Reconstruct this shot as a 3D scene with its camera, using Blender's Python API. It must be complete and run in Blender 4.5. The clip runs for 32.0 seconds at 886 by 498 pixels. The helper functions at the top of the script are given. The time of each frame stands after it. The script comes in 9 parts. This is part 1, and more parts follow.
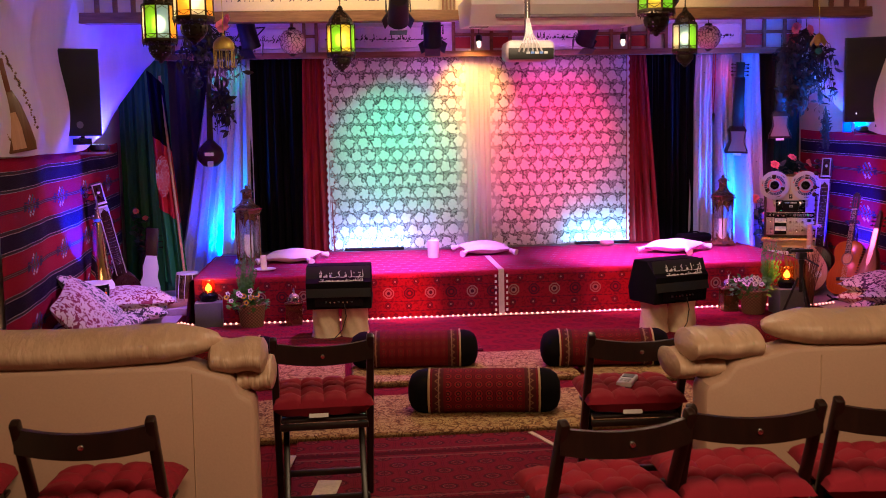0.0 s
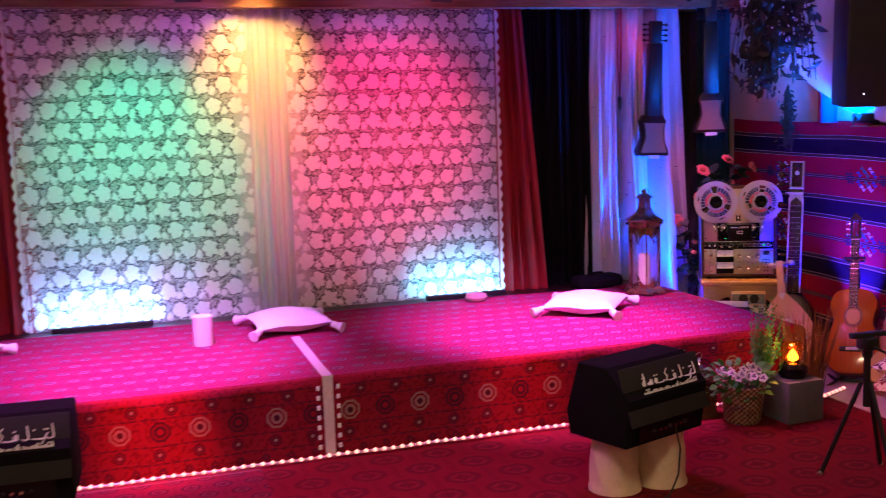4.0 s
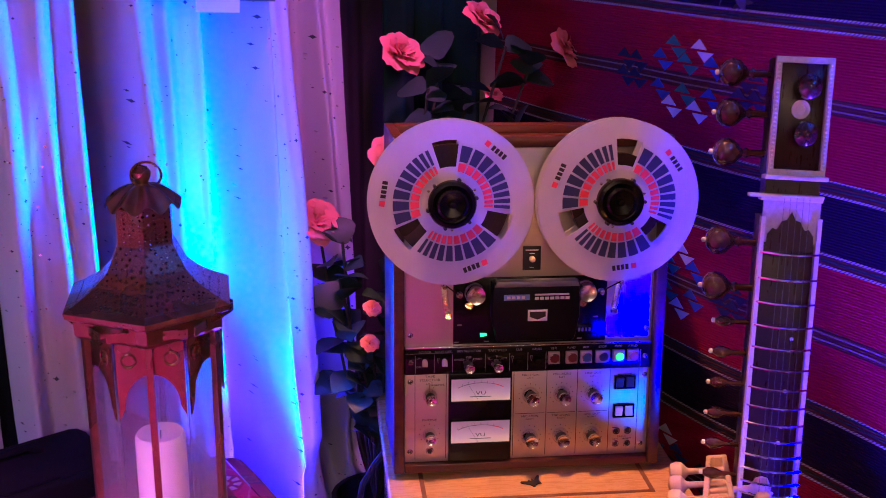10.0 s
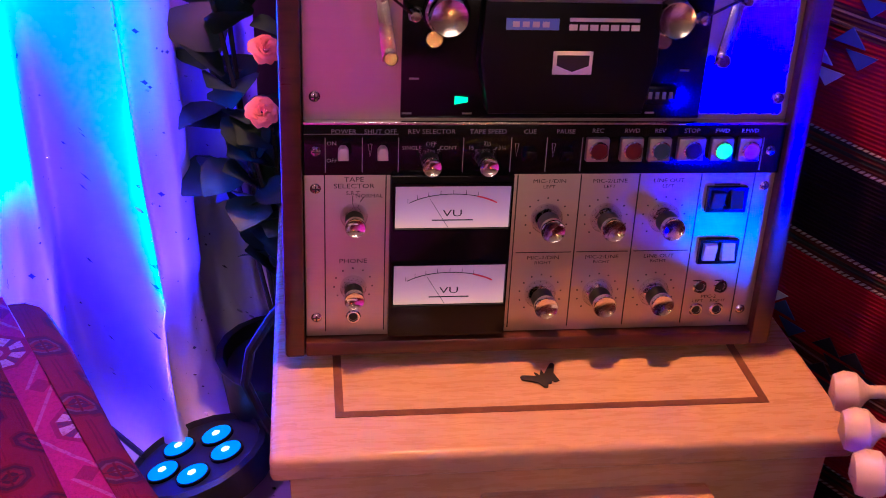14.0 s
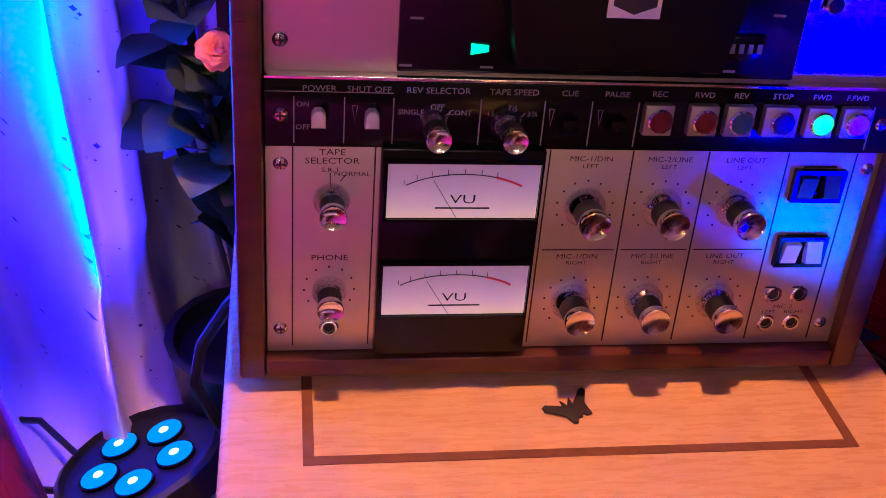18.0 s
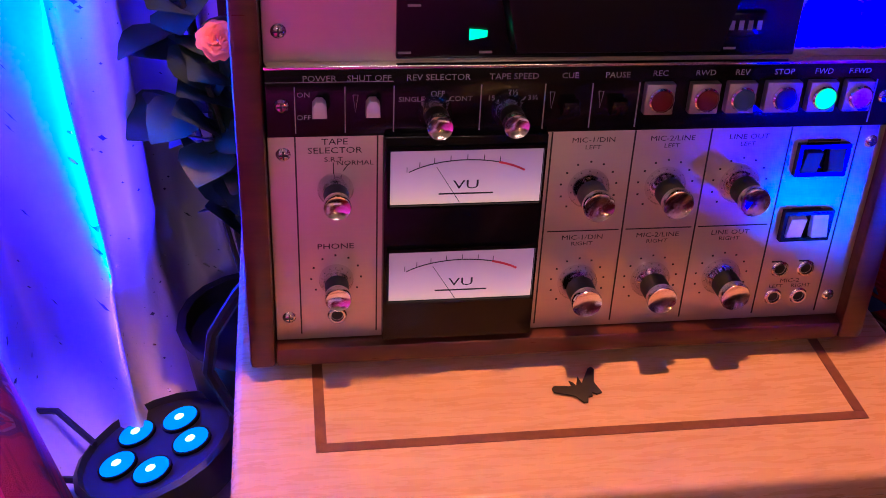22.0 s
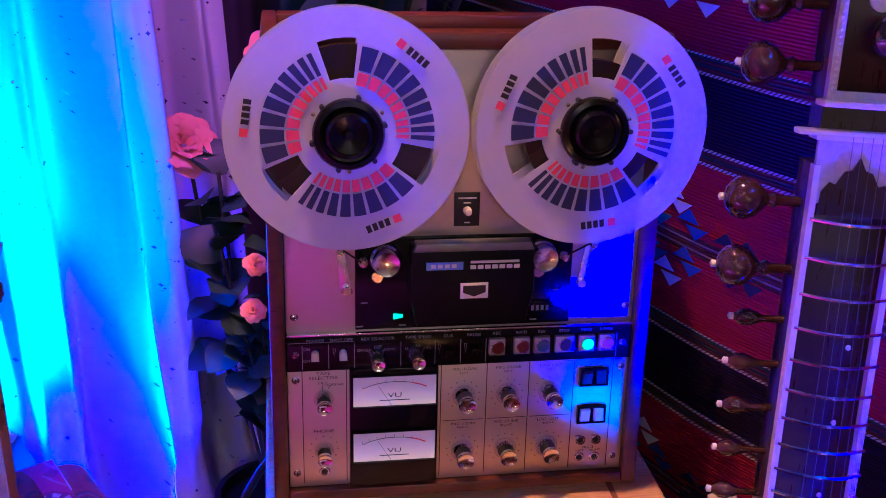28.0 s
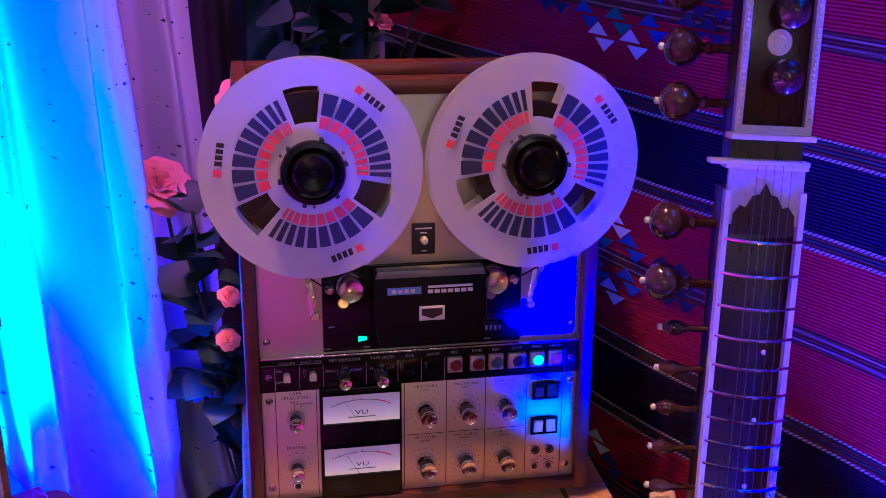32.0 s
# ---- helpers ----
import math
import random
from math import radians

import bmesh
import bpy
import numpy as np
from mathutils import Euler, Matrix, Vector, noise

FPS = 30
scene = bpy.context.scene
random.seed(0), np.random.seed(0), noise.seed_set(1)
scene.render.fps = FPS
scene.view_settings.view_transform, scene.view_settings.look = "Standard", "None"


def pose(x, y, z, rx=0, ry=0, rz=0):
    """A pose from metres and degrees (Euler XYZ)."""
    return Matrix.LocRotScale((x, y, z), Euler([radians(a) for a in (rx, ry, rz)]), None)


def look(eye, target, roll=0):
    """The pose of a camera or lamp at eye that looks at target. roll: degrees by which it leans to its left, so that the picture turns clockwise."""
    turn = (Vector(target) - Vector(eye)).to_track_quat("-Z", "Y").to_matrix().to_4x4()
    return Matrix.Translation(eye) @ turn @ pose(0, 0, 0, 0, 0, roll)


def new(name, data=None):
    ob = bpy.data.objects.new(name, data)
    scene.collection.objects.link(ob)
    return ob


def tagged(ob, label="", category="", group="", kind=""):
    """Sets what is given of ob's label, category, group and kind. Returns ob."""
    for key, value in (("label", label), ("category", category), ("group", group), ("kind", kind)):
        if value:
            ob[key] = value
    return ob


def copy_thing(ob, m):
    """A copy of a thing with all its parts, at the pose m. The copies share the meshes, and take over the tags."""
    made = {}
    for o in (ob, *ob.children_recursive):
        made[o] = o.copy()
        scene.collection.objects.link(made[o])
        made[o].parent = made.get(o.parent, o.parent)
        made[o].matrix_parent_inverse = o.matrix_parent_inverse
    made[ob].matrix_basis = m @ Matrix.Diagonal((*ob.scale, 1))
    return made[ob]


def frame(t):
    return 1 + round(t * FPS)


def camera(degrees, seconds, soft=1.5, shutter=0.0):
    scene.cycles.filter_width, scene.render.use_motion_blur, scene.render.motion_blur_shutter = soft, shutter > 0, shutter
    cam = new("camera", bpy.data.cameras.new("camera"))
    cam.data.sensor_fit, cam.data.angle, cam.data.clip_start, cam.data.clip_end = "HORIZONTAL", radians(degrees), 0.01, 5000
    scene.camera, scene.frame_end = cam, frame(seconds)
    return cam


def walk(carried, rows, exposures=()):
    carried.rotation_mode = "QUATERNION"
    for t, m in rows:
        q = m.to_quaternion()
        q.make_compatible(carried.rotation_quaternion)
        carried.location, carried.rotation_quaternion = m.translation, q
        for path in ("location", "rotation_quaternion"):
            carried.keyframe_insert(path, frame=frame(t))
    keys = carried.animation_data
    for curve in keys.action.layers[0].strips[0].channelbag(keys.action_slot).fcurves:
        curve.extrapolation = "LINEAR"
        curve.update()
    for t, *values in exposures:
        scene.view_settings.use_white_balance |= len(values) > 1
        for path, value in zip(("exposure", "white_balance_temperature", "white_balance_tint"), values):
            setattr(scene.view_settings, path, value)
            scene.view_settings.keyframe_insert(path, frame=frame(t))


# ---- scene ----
cam = camera(46.2, 32.0, soft=0.9, shutter=0.3)
METRES, EYE, TILT, LEAN, TURN = 10.7, 1.47, -2.0, 0.6, -5.5
ROWS = [
    (0.0, 0.0, 0.0, 0.0, -0.04, -4.53, 0.49),
    (0.5, -0.0015, 0.0382, 0.0021, 0.29, -4.54, 0.39),
    (1.0, -0.0062, 0.0771, 0.0047, -0.02, -4.25, 0.72),
    (1.5, -0.0079, 0.1204, 0.006, -0.79, -4.09, 0.38),
    (2.0, -0.0122, 0.1636, 0.0073, -1.62, -3.92, 0.27),
    (2.5, -0.0142, 0.2041, 0.0081, -1.87, -4.12, 0.43),
    (3.0, -0.0127, 0.2473, 0.0098, -2.64, -4.63, 0.71),
    (3.5, -0.0081, 0.2913, 0.0121, -6.92, -5.2, 1.33),
    (4.0, 0.0013, 0.3369, 0.0144, -12.4, -5.23, 1.72),
    (4.5, 0.0128, 0.3805, 0.0167, -18.35, -5.52, 2.72),
    (6.5, 0.0975, 0.5472, 0.0214, -27.38, -10.59, 0.48),
    (7.0, 0.1232, 0.5837, 0.0194, -27.33, -11.44, 0.03),
    (7.5, 0.146, 0.6193, 0.0198, -27.06, -12.04, -0.69),
    (8.0, 0.1633, 0.6557, 0.0203, -27.35, -12.29, -1.06),
    (8.5, 0.1823, 0.6909, 0.0202, -27.13, -12.39, -2.0),
    (9.0, 0.1943, 0.7222, 0.0198, -28.09, -13.18, -1.74),
    (9.5, 0.2069, 0.7465, 0.0177, -28.38, -13.79, -1.51),
    (10.0, 0.2131, 0.7643, 0.0156, -28.65, -15.43, -0.5),
    (10.5, 0.2139, 0.7799, 0.0161, -33.24, -16.82, 0.94),
    (11.0, 0.2193, 0.7855, 0.0151, -35.31, -16.62, -0.08),
    (11.5, 0.229, 0.7883, 0.0128, -31.15, -15.53, -1.02),
    (12.0, 0.2333, 0.7929, 0.0088, -28.69, -16.71, 0.22),
    (12.5, 0.2387, 0.803, 0.0013, -29.08, -20.95, -0.53),
    (13.0, 0.2428, 0.8139, -0.0049, -29.49, -24.74, -0.24),
    (13.5, 0.2479, 0.8207, -0.0088, -29.56, -26.3, -1.08),
    (14.0, 0.2522, 0.828, -0.013, -28.94, -27.54, -2.46),
    (14.5, 0.2546, 0.8354, -0.0149, -28.47, -28.33, -3.19),
    (16.5, 0.2609, 0.8463, -0.0189, -29.68, -31.25, -3.72),
    (17.0, 0.2609, 0.8465, -0.0193, -29.4, -31.29, -4.14),
    (17.5, 0.2607, 0.8463, -0.0189, -29.33, -31.43, -4.26),
    (18.0, 0.2606, 0.8465, -0.0189, -29.45, -31.48, -4.21),
    (18.5, 0.2606, 0.8465, -0.019, -29.7, -31.68, -4.1),
    (19.0, 0.2607, 0.8467, -0.0188, -29.91, -31.91, -3.82),
    (19.5, 0.261, 0.8468, -0.0185, -30.0, -32.12, -3.53),
    (20.0, 0.2612, 0.8468, -0.0189, -29.92, -32.4, -2.97),
    (20.5, 0.2615, 0.8464, -0.0187, -29.83, -32.72, -2.26),
    (21.0, 0.2613, 0.8466, -0.0187, -29.56, -32.79, -2.3),
    (21.5, 0.261, 0.8465, -0.0185, -29.54, -32.8, -2.56),
    (22.0, 0.261, 0.8465, -0.0181, -29.83, -32.94, -2.41),
    (22.5, 0.2607, 0.8464, -0.0181, -29.63, -32.92, -2.41),
    (23.0, 0.2607, 0.846, -0.0179, -29.44, -32.99, -2.15),
    (23.5, 0.2605, 0.8449, -0.0174, -29.26, -33.06, -2.02),
    (24.0, 0.2591, 0.8409, -0.0153, -29.16, -32.41, -2.27),
    (24.5, 0.2561, 0.8358, -0.0123, -28.67, -31.07, -2.51),
    (25.0, 0.2543, 0.8304, -0.0088, -28.55, -29.17, -2.71),
    (25.5, 0.2518, 0.8253, -0.0053, -28.74, -27.32, -3.22),
    (26.0, 0.2497, 0.8205, -0.0025, -29.06, -25.8, -3.54),
    (26.5, 0.2483, 0.8161, 0.0008, -29.37, -24.38, -3.09),
    (28.5, 0.2399, 0.7989, 0.0102, -31.2, -21.1, -1.22),
    (29.0, 0.2387, 0.7954, 0.0109, -31.52, -21.12, -1.09),
    (29.5, 0.238, 0.7944, 0.0105, -31.98, -21.63, -1.64),
    (30.0, 0.238, 0.7939, 0.0113, -32.5, -21.57, -1.5),
    (30.5, 0.2377, 0.793, 0.0119, -32.69, -20.86, -1.16),
    (31.0, 0.2377, 0.7934, 0.0124, -32.74, -20.56, -0.83),
    (31.5, 0.2383, 0.7935, 0.0118, -32.57, -19.88, -0.7),
    (32.0, 0.2377, 0.7938, 0.0114, -32.8, -19.37, -0.71),
]
EXPOSURES = [(0.0, 0.2, 6150, 12), (4.0, -0.08, 6150, 14), (7.0, 0.1, 6000, 22), (9.0, 0.14, 5850, 37), (12.0, 0.15, 5350, 34), (22.0, 0.2, 5150, 34), (26.0, 0.15, 4550, 27), (29.0, 0.10, 4300, 22), (32.0, 0.1, 4300, 18)]
walk(cam, [(t, pose(0, 0, EYE, TILT, LEAN, TURN) @ pose(METRES * x, METRES * y, METRES * z, 90 + pitch, roll, yaw)) for t, x, y, z, yaw, pitch, roll in ROWS], EXPOSURES)

# ---- light ----
world = bpy.data.worlds.new("world")
scene.world = world
world.use_nodes = True
world.node_tree.nodes["Background"].inputs["Color"].default_value = (0.20, 0.06, 0.9, 1)
world.node_tree.nodes["Background"].inputs["Strength"].default_value = 0.10


def spot(name, eye, target, power, colour, angle=50, blend=0.6, size=0.05):
    data = bpy.data.lights.new(name, "SPOT")
    data.energy, data.color, data.spot_size, data.spot_blend, data.shadow_soft_size = power, colour, radians(angle), blend, size
    ob = new(name, data)
    ob.matrix_world = look(eye, target)
    return ob


def glow(name, at, power, colour, size=0.03):
    data = bpy.data.lights.new(name, "POINT")
    data.energy, data.color, data.shadow_soft_size = power, colour, size
    ob = new(name, data)
    ob.location = at
    return ob


def panel(name, eye, target, power, colour, w, h):
    data = bpy.data.lights.new(name, "AREA")
    data.shape, data.size, data.size_y, data.energy, data.color = "RECTANGLE", w, h, power, colour
    ob = new(name, data)
    ob.matrix_world = look(eye, target)
    return ob


# stage spots on the truss under the beam
spot("spot_green", (0.45, 7.95, 2.22), (0.56, 9.75, 1.22), 235, (0.0, 1.0, 0.46), 46, 1.0)
spot("spot_red", (2.35, 7.95, 2.22), (1.95, 9.75, 1.38), 270, (1.0, 0.02, 0.15), 45, 1.0)
spot("spot_warm", (1.20, 9.30, 2.22), (1.22, 9.79, 1.80), 66, (1.0, 0.46, 0.10), 76, 1.0)
spot("spot_magenta", (0.55, 8.15, 2.25), (0.50, 8.78, 0.36), 850, (0.80, 0.18, 1.0), 62, 1.0)
spot("spot_pink", (2.4, 8.05, 2.25), (2.62, 8.65, 0.36), 1100, (0.85, 0.175, 0.98), 62, 1.0)
spot("spot_front", (0.2, 6.9, 2.30), (0.47, 8.05, 0.13), 900, (1.0, 0.03, 0.015), 15, 1.0)
spot("spot_front", (2.3, 6.9, 2.30), (2.15, 8.05, 0.22), 420, (1.0, 0.03, 0.05), 14, 1.0)
# added fills for the carpet and side walls, from no lamp in view
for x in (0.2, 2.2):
    spot("fill_floor", (x, 7.9, 2.28), (x + 0.2, 7.2, 0.0), 300, (0.9, 0.12, 0.8), 92, 1.0)
spot("fill_wall", (2.7, 7.7, 2.26), (4.36, 7.7, 0.5), 75, (1.0, 0.08, 0.34), 60, 1.0)
spot("fill_wall", (-0.5, 7.7, 2.26), (-1.8, 8.1, 0.35), 230, (0.55, 0.20, 1.0), 76, 1.0)
# strips at the foot of the lace
panel("strip_left", (0.27, 9.655, 0.405), (0.27, 9.78, 0.47), 6, (0.16, 0.48, 1.0), 0.55, 0.02)
panel("strip_right", (2.44, 9.655, 0.405), (2.44, 9.78, 0.47), 5, (0.10, 0.65, 1.0), 0.52, 0.02)
# floor washes
spot("wash_left", (-1.30, 9.55, 0.155), (-0.98, 9.80, 0.8), 120, (0.0, 0.03, 1.0), 82, 0.9, 0.04)
spot("wash_left_core", (-1.30, 9.55, 0.155), (-1.07, 9.80, 0.62), 420, (0.0, 0.22, 1.0), 46, 1.0, 0.04)
spot("wash_right", (3.88, 9.545, 0.125), (3.60, 9.80, 0.72), 58, (0.055, 0.026, 1.0), 110, 0.8, 0.04)
spot("wash_right_core", (3.87, 9.50, 0.135), (3.63, 9.78, 0.92), 1000, (0.0, 0.115, 1.0), 48, 0.8, 0.03)
spot("wash_wall_right", (4.235, 8.40, 0.19), (4.335, 8.46, 0.52), 360, (0.06, 0.02, 1.0), 70, 1.0, 0.02)
spot("wash_deck", (4.27, 8.42, 0.37), (4.22, 9.08, 0.84), 120, (0.0, 0.002, 1.0), 46, 0.9, 0.05)
spot("wash_deck_core", (4.27, 8.42, 0.37), (4.235, 9.08, 0.555), 42, (0.0, 0.10, 1.0), 10, 1.0, 0.03)
spot("wash_wall_left", (-1.84, 8.04, 0.45), (-1.97, 8.04, 1.1), 420, (0.0, 0.02, 1.0), 100, 0.8, 0.02)
spot("ledge_right", (4.20, 8.35, 1.43), (4.36, 8.6, 1.95), 250, (0.0, 0.13, 1.0), 160, 1.0)
spot("ledge_left", (-1.80, 8.42, 1.43), (-1.96, 8.6, 1.95), 125, (0.03, 0.03, 1.0), 150, 1.0)
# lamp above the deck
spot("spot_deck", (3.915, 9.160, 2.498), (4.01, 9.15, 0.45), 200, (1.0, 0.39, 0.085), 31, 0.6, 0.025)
# added pink fill on curtain edge and roses, without a fixture of its own
spot("fill_corner", (3.72, 8.98, 2.45), (4.11, 9.68, 0.95), 105, (0.95, 0.20, 0.62), 27, 1.0)
# warm lamps over the seats and against the beam
panel("seat_light", (0.8, 1.2, 2.6), (0.8, 1.8, 0), 57, (1.0, 0.66, 0.36), 2.4, 0.6)
panel("beam_light", (1.0, 7.85, 2.66), (1.0, 8.25, 2.52), 12, (1.0, 0.68, 0.36), 3.6, 0.2)
# added purple fill to lift the header, no such lamps known
for x, power in ((-0.75, 8), (0.80, 12), (2.15, 12), (3.40, 5)):
    spot("header_fill", (x, 9.08, 2.22), (x, 9.65, 2.36), power, (0.72, 0.22, 1.0), 110, 1.0)
glow("votive_light", (3.42, 7.72, 0.385), 3.0, (1.0, 0.38, 0.06), 0.02)
glow("votive_light", (-1.05, 8.02, 0.385), 2.5, (1.0, 0.38, 0.06), 0.02)
spot("spot_voile_green", (-0.92, 9.35, 2.2), (-1.03, 9.80, 2.0), 9, (0.0, 1.0, 0.45), 50, 1.0)
spot("spot_voile_red", (3.50, 9.35, 2.2), (3.66, 9.80, 1.85), 9, (1.0, 0.05, 0.16), 40, 1.0)
# unseen warm panel, added to brighten mattresses and aisle from above
panel("ceiling_fill", (1.1, 5.4, 2.72), (1.1, 6.2, 0.0), 52, (1.0, 0.70, 0.42), 0.9, 0.4)

# ---- mesh tools ----
def bm_box(sx, sy, sz, at=(0, 0, 0), bevel=0.0, seg=2, m=None):
    bm = bmesh.new()
    bmesh.ops.create_cube(bm, size=1)
    for v in bm.verts:
        v.co = Vector((v.co.x * sx, v.co.y * sy, v.co.z * sz))
    if bevel:
        bmesh.ops.bevel(bm, geom=bm.edges[:], offset=bevel, segments=seg, affect="EDGES", profile=0.5)
    for v in bm.verts:
        v.co += Vector(at)
    if m is not None:
        bm.transform(m)
    return bm


def bm_lathe(profile, n=24, at=(0, 0, 0), m=None, phase=0.0):
    """A turned body: profile rows of (radius, z)."""
    bm = bmesh.new()
    rings = []
    for r, z in profile:
        if r < 1e-5:
            rings.append([bm.verts.new((0, 0, z))])
        else:
            rings.append([bm.verts.new((r * math.cos(phase + 2 * math.pi * i / n), r * math.sin(phase + 2 * math.pi * i / n), z)) for i in range(n)])
    for a, b in zip(rings, rings[1:]):
        for i in range(n):
            j = (i + 1) % n
            if len(a) == 1 and len(b) == 1:
                continue
            if len(a) == 1:
                bm.faces.new((a[0], b[j], b[i]))
            elif len(b) == 1:
                bm.faces.new((a[i], a[j], b[0]))
            else:
                bm.faces.new((a[i], a[j], b[j], b[i]))
    for ring, flip in ((rings[0], True), (rings[-1], False)):
        if len(ring) > 2:
            bm.faces.new(ring[::-1] if flip else ring)
    for v in bm.verts:
        v.co += Vector(at)
    if m is not None:
        bm.transform(m)
    return bm


def bm_tube(points, r, n=8, taper=None):
    """A round bar along points; taper gives a radius for each."""
    bm = bmesh.new()
    pts = [Vector(p) for p in points]
    rings = []
    side = None
    for i, p in enumerate(pts):
        d = (pts[min(i + 1, len(pts) - 1)] - pts[max(i - 1, 0)]).normalized()
        if side is None:
            side = d.orthogonal().normalized()
        side = (side - d * side.dot(d)).normalized()
        up = d.cross(side)
        rr = taper[i] if taper else r
        rings.append([bm.verts.new(p + (side * math.cos(2 * math.pi * k / n) + up * math.sin(2 * math.pi * k / n)) * rr) for k in range(n)])
    for a, b in zip(rings, rings[1:]):
        for k in range(n):
            j = (k + 1) % n
            bm.faces.new((a[k], a[j], b[j], b[k]))
    bm.faces.new(rings[0][::-1])
    bm.faces.new(rings[-1])
    return bm


def bm_sheet(fn, nu, nv, thick=0.0):
    """A sheet fn(u, v) -> place, u and v from 0 to 1; thick doubles it."""
    bm = bmesh.new()
    grid = [[bm.verts.new(fn(i / nu, j / nv)) for j in range(nv + 1)] for i in range(nu + 1)]
    uv = bm.loops.layers.uv.new("uv")
    for i in range(nu):
        for j in range(nv):
            f = bm.faces.new((grid[i][j], grid[i + 1][j], grid[i + 1][j + 1], grid[i][j + 1]))
            for l, (a, b) in zip(f.loops, ((i, j), (i + 1, j), (i + 1, j + 1), (i, j + 1))):
                l[uv].uv = (a / nu, b / nv)
    if thick:
        bmesh.ops.recalc_face_normals(bm, faces=bm.faces[:])
        bmesh.ops.solidify(bm, geom=bm.faces[:], thickness=thick)
    return bm


def bm_prism(outline, depth, bevel=0.0, m=None):
    """A plate: outline in x, z; from y = 0 back to y = depth."""
    bm = bmesh.new()
    a = [bm.verts.new((x, 0, z)) for x, z in outline]
    b = [bm.verts.new((x, depth, z)) for x, z in outline]
    bm.faces.new(a)
    bm.faces.new(b[::-1])
    n = len(a)
    for i in range(n):
        bm.faces.new((a[i], b[i], b[(i + 1) % n], a[(i + 1) % n]))
    bmesh.ops.recalc_face_normals(bm, faces=bm.faces[:])
    if bevel:
        rim = [e for e in bm.edges if abs(e.verts[0].co.y - e.verts[1].co.y) < 1e-6]
        bmesh.ops.bevel(bm, geom=rim, offset=bevel, segments=2, affect="EDGES", profile=0.5)
    if m is not None:
        bm.transform(m)
    return bm


def joined(*parts):
    """One bmesh out of several; the others are freed."""
    first = parts[0]
    for other in parts[1:]:
        me = bpy.data.meshes.new("tmp")
        other.to_mesh(me)
        other.free()
        first.from_mesh(me)
        bpy.data.meshes.remove(me)
    return first


def mesh_of(name, bm, material, smooth=True):
    me = bpy.data.meshes.new(name)
    bm.to_mesh(me)
    bm.free()
    me.materials.append(material)
    if smooth:
        me.shade_smooth()
        me.set_sharp_from_angle(angle=radians(38))
    return me


def part(name, bm, material, parent, label="", smooth=True, at=None):
    """One mesh object under a thing or a part."""
    ob = new(name, bm if isinstance(bm, bpy.types.Mesh) else mesh_of(name, bm, material, smooth))
    ob.parent = parent
    if at is not None:
        ob.matrix_local = at
    return tagged(ob, label)


def thing(name, label, category, m=None, group="", kind="", bm=None, material=None, smooth=True):
    ob = new(name, mesh_of(name, bm, material, smooth) if bm is not None else None)
    if m is not None:
        ob.matrix_world = m
    return tagged(ob, label, category, group, kind)


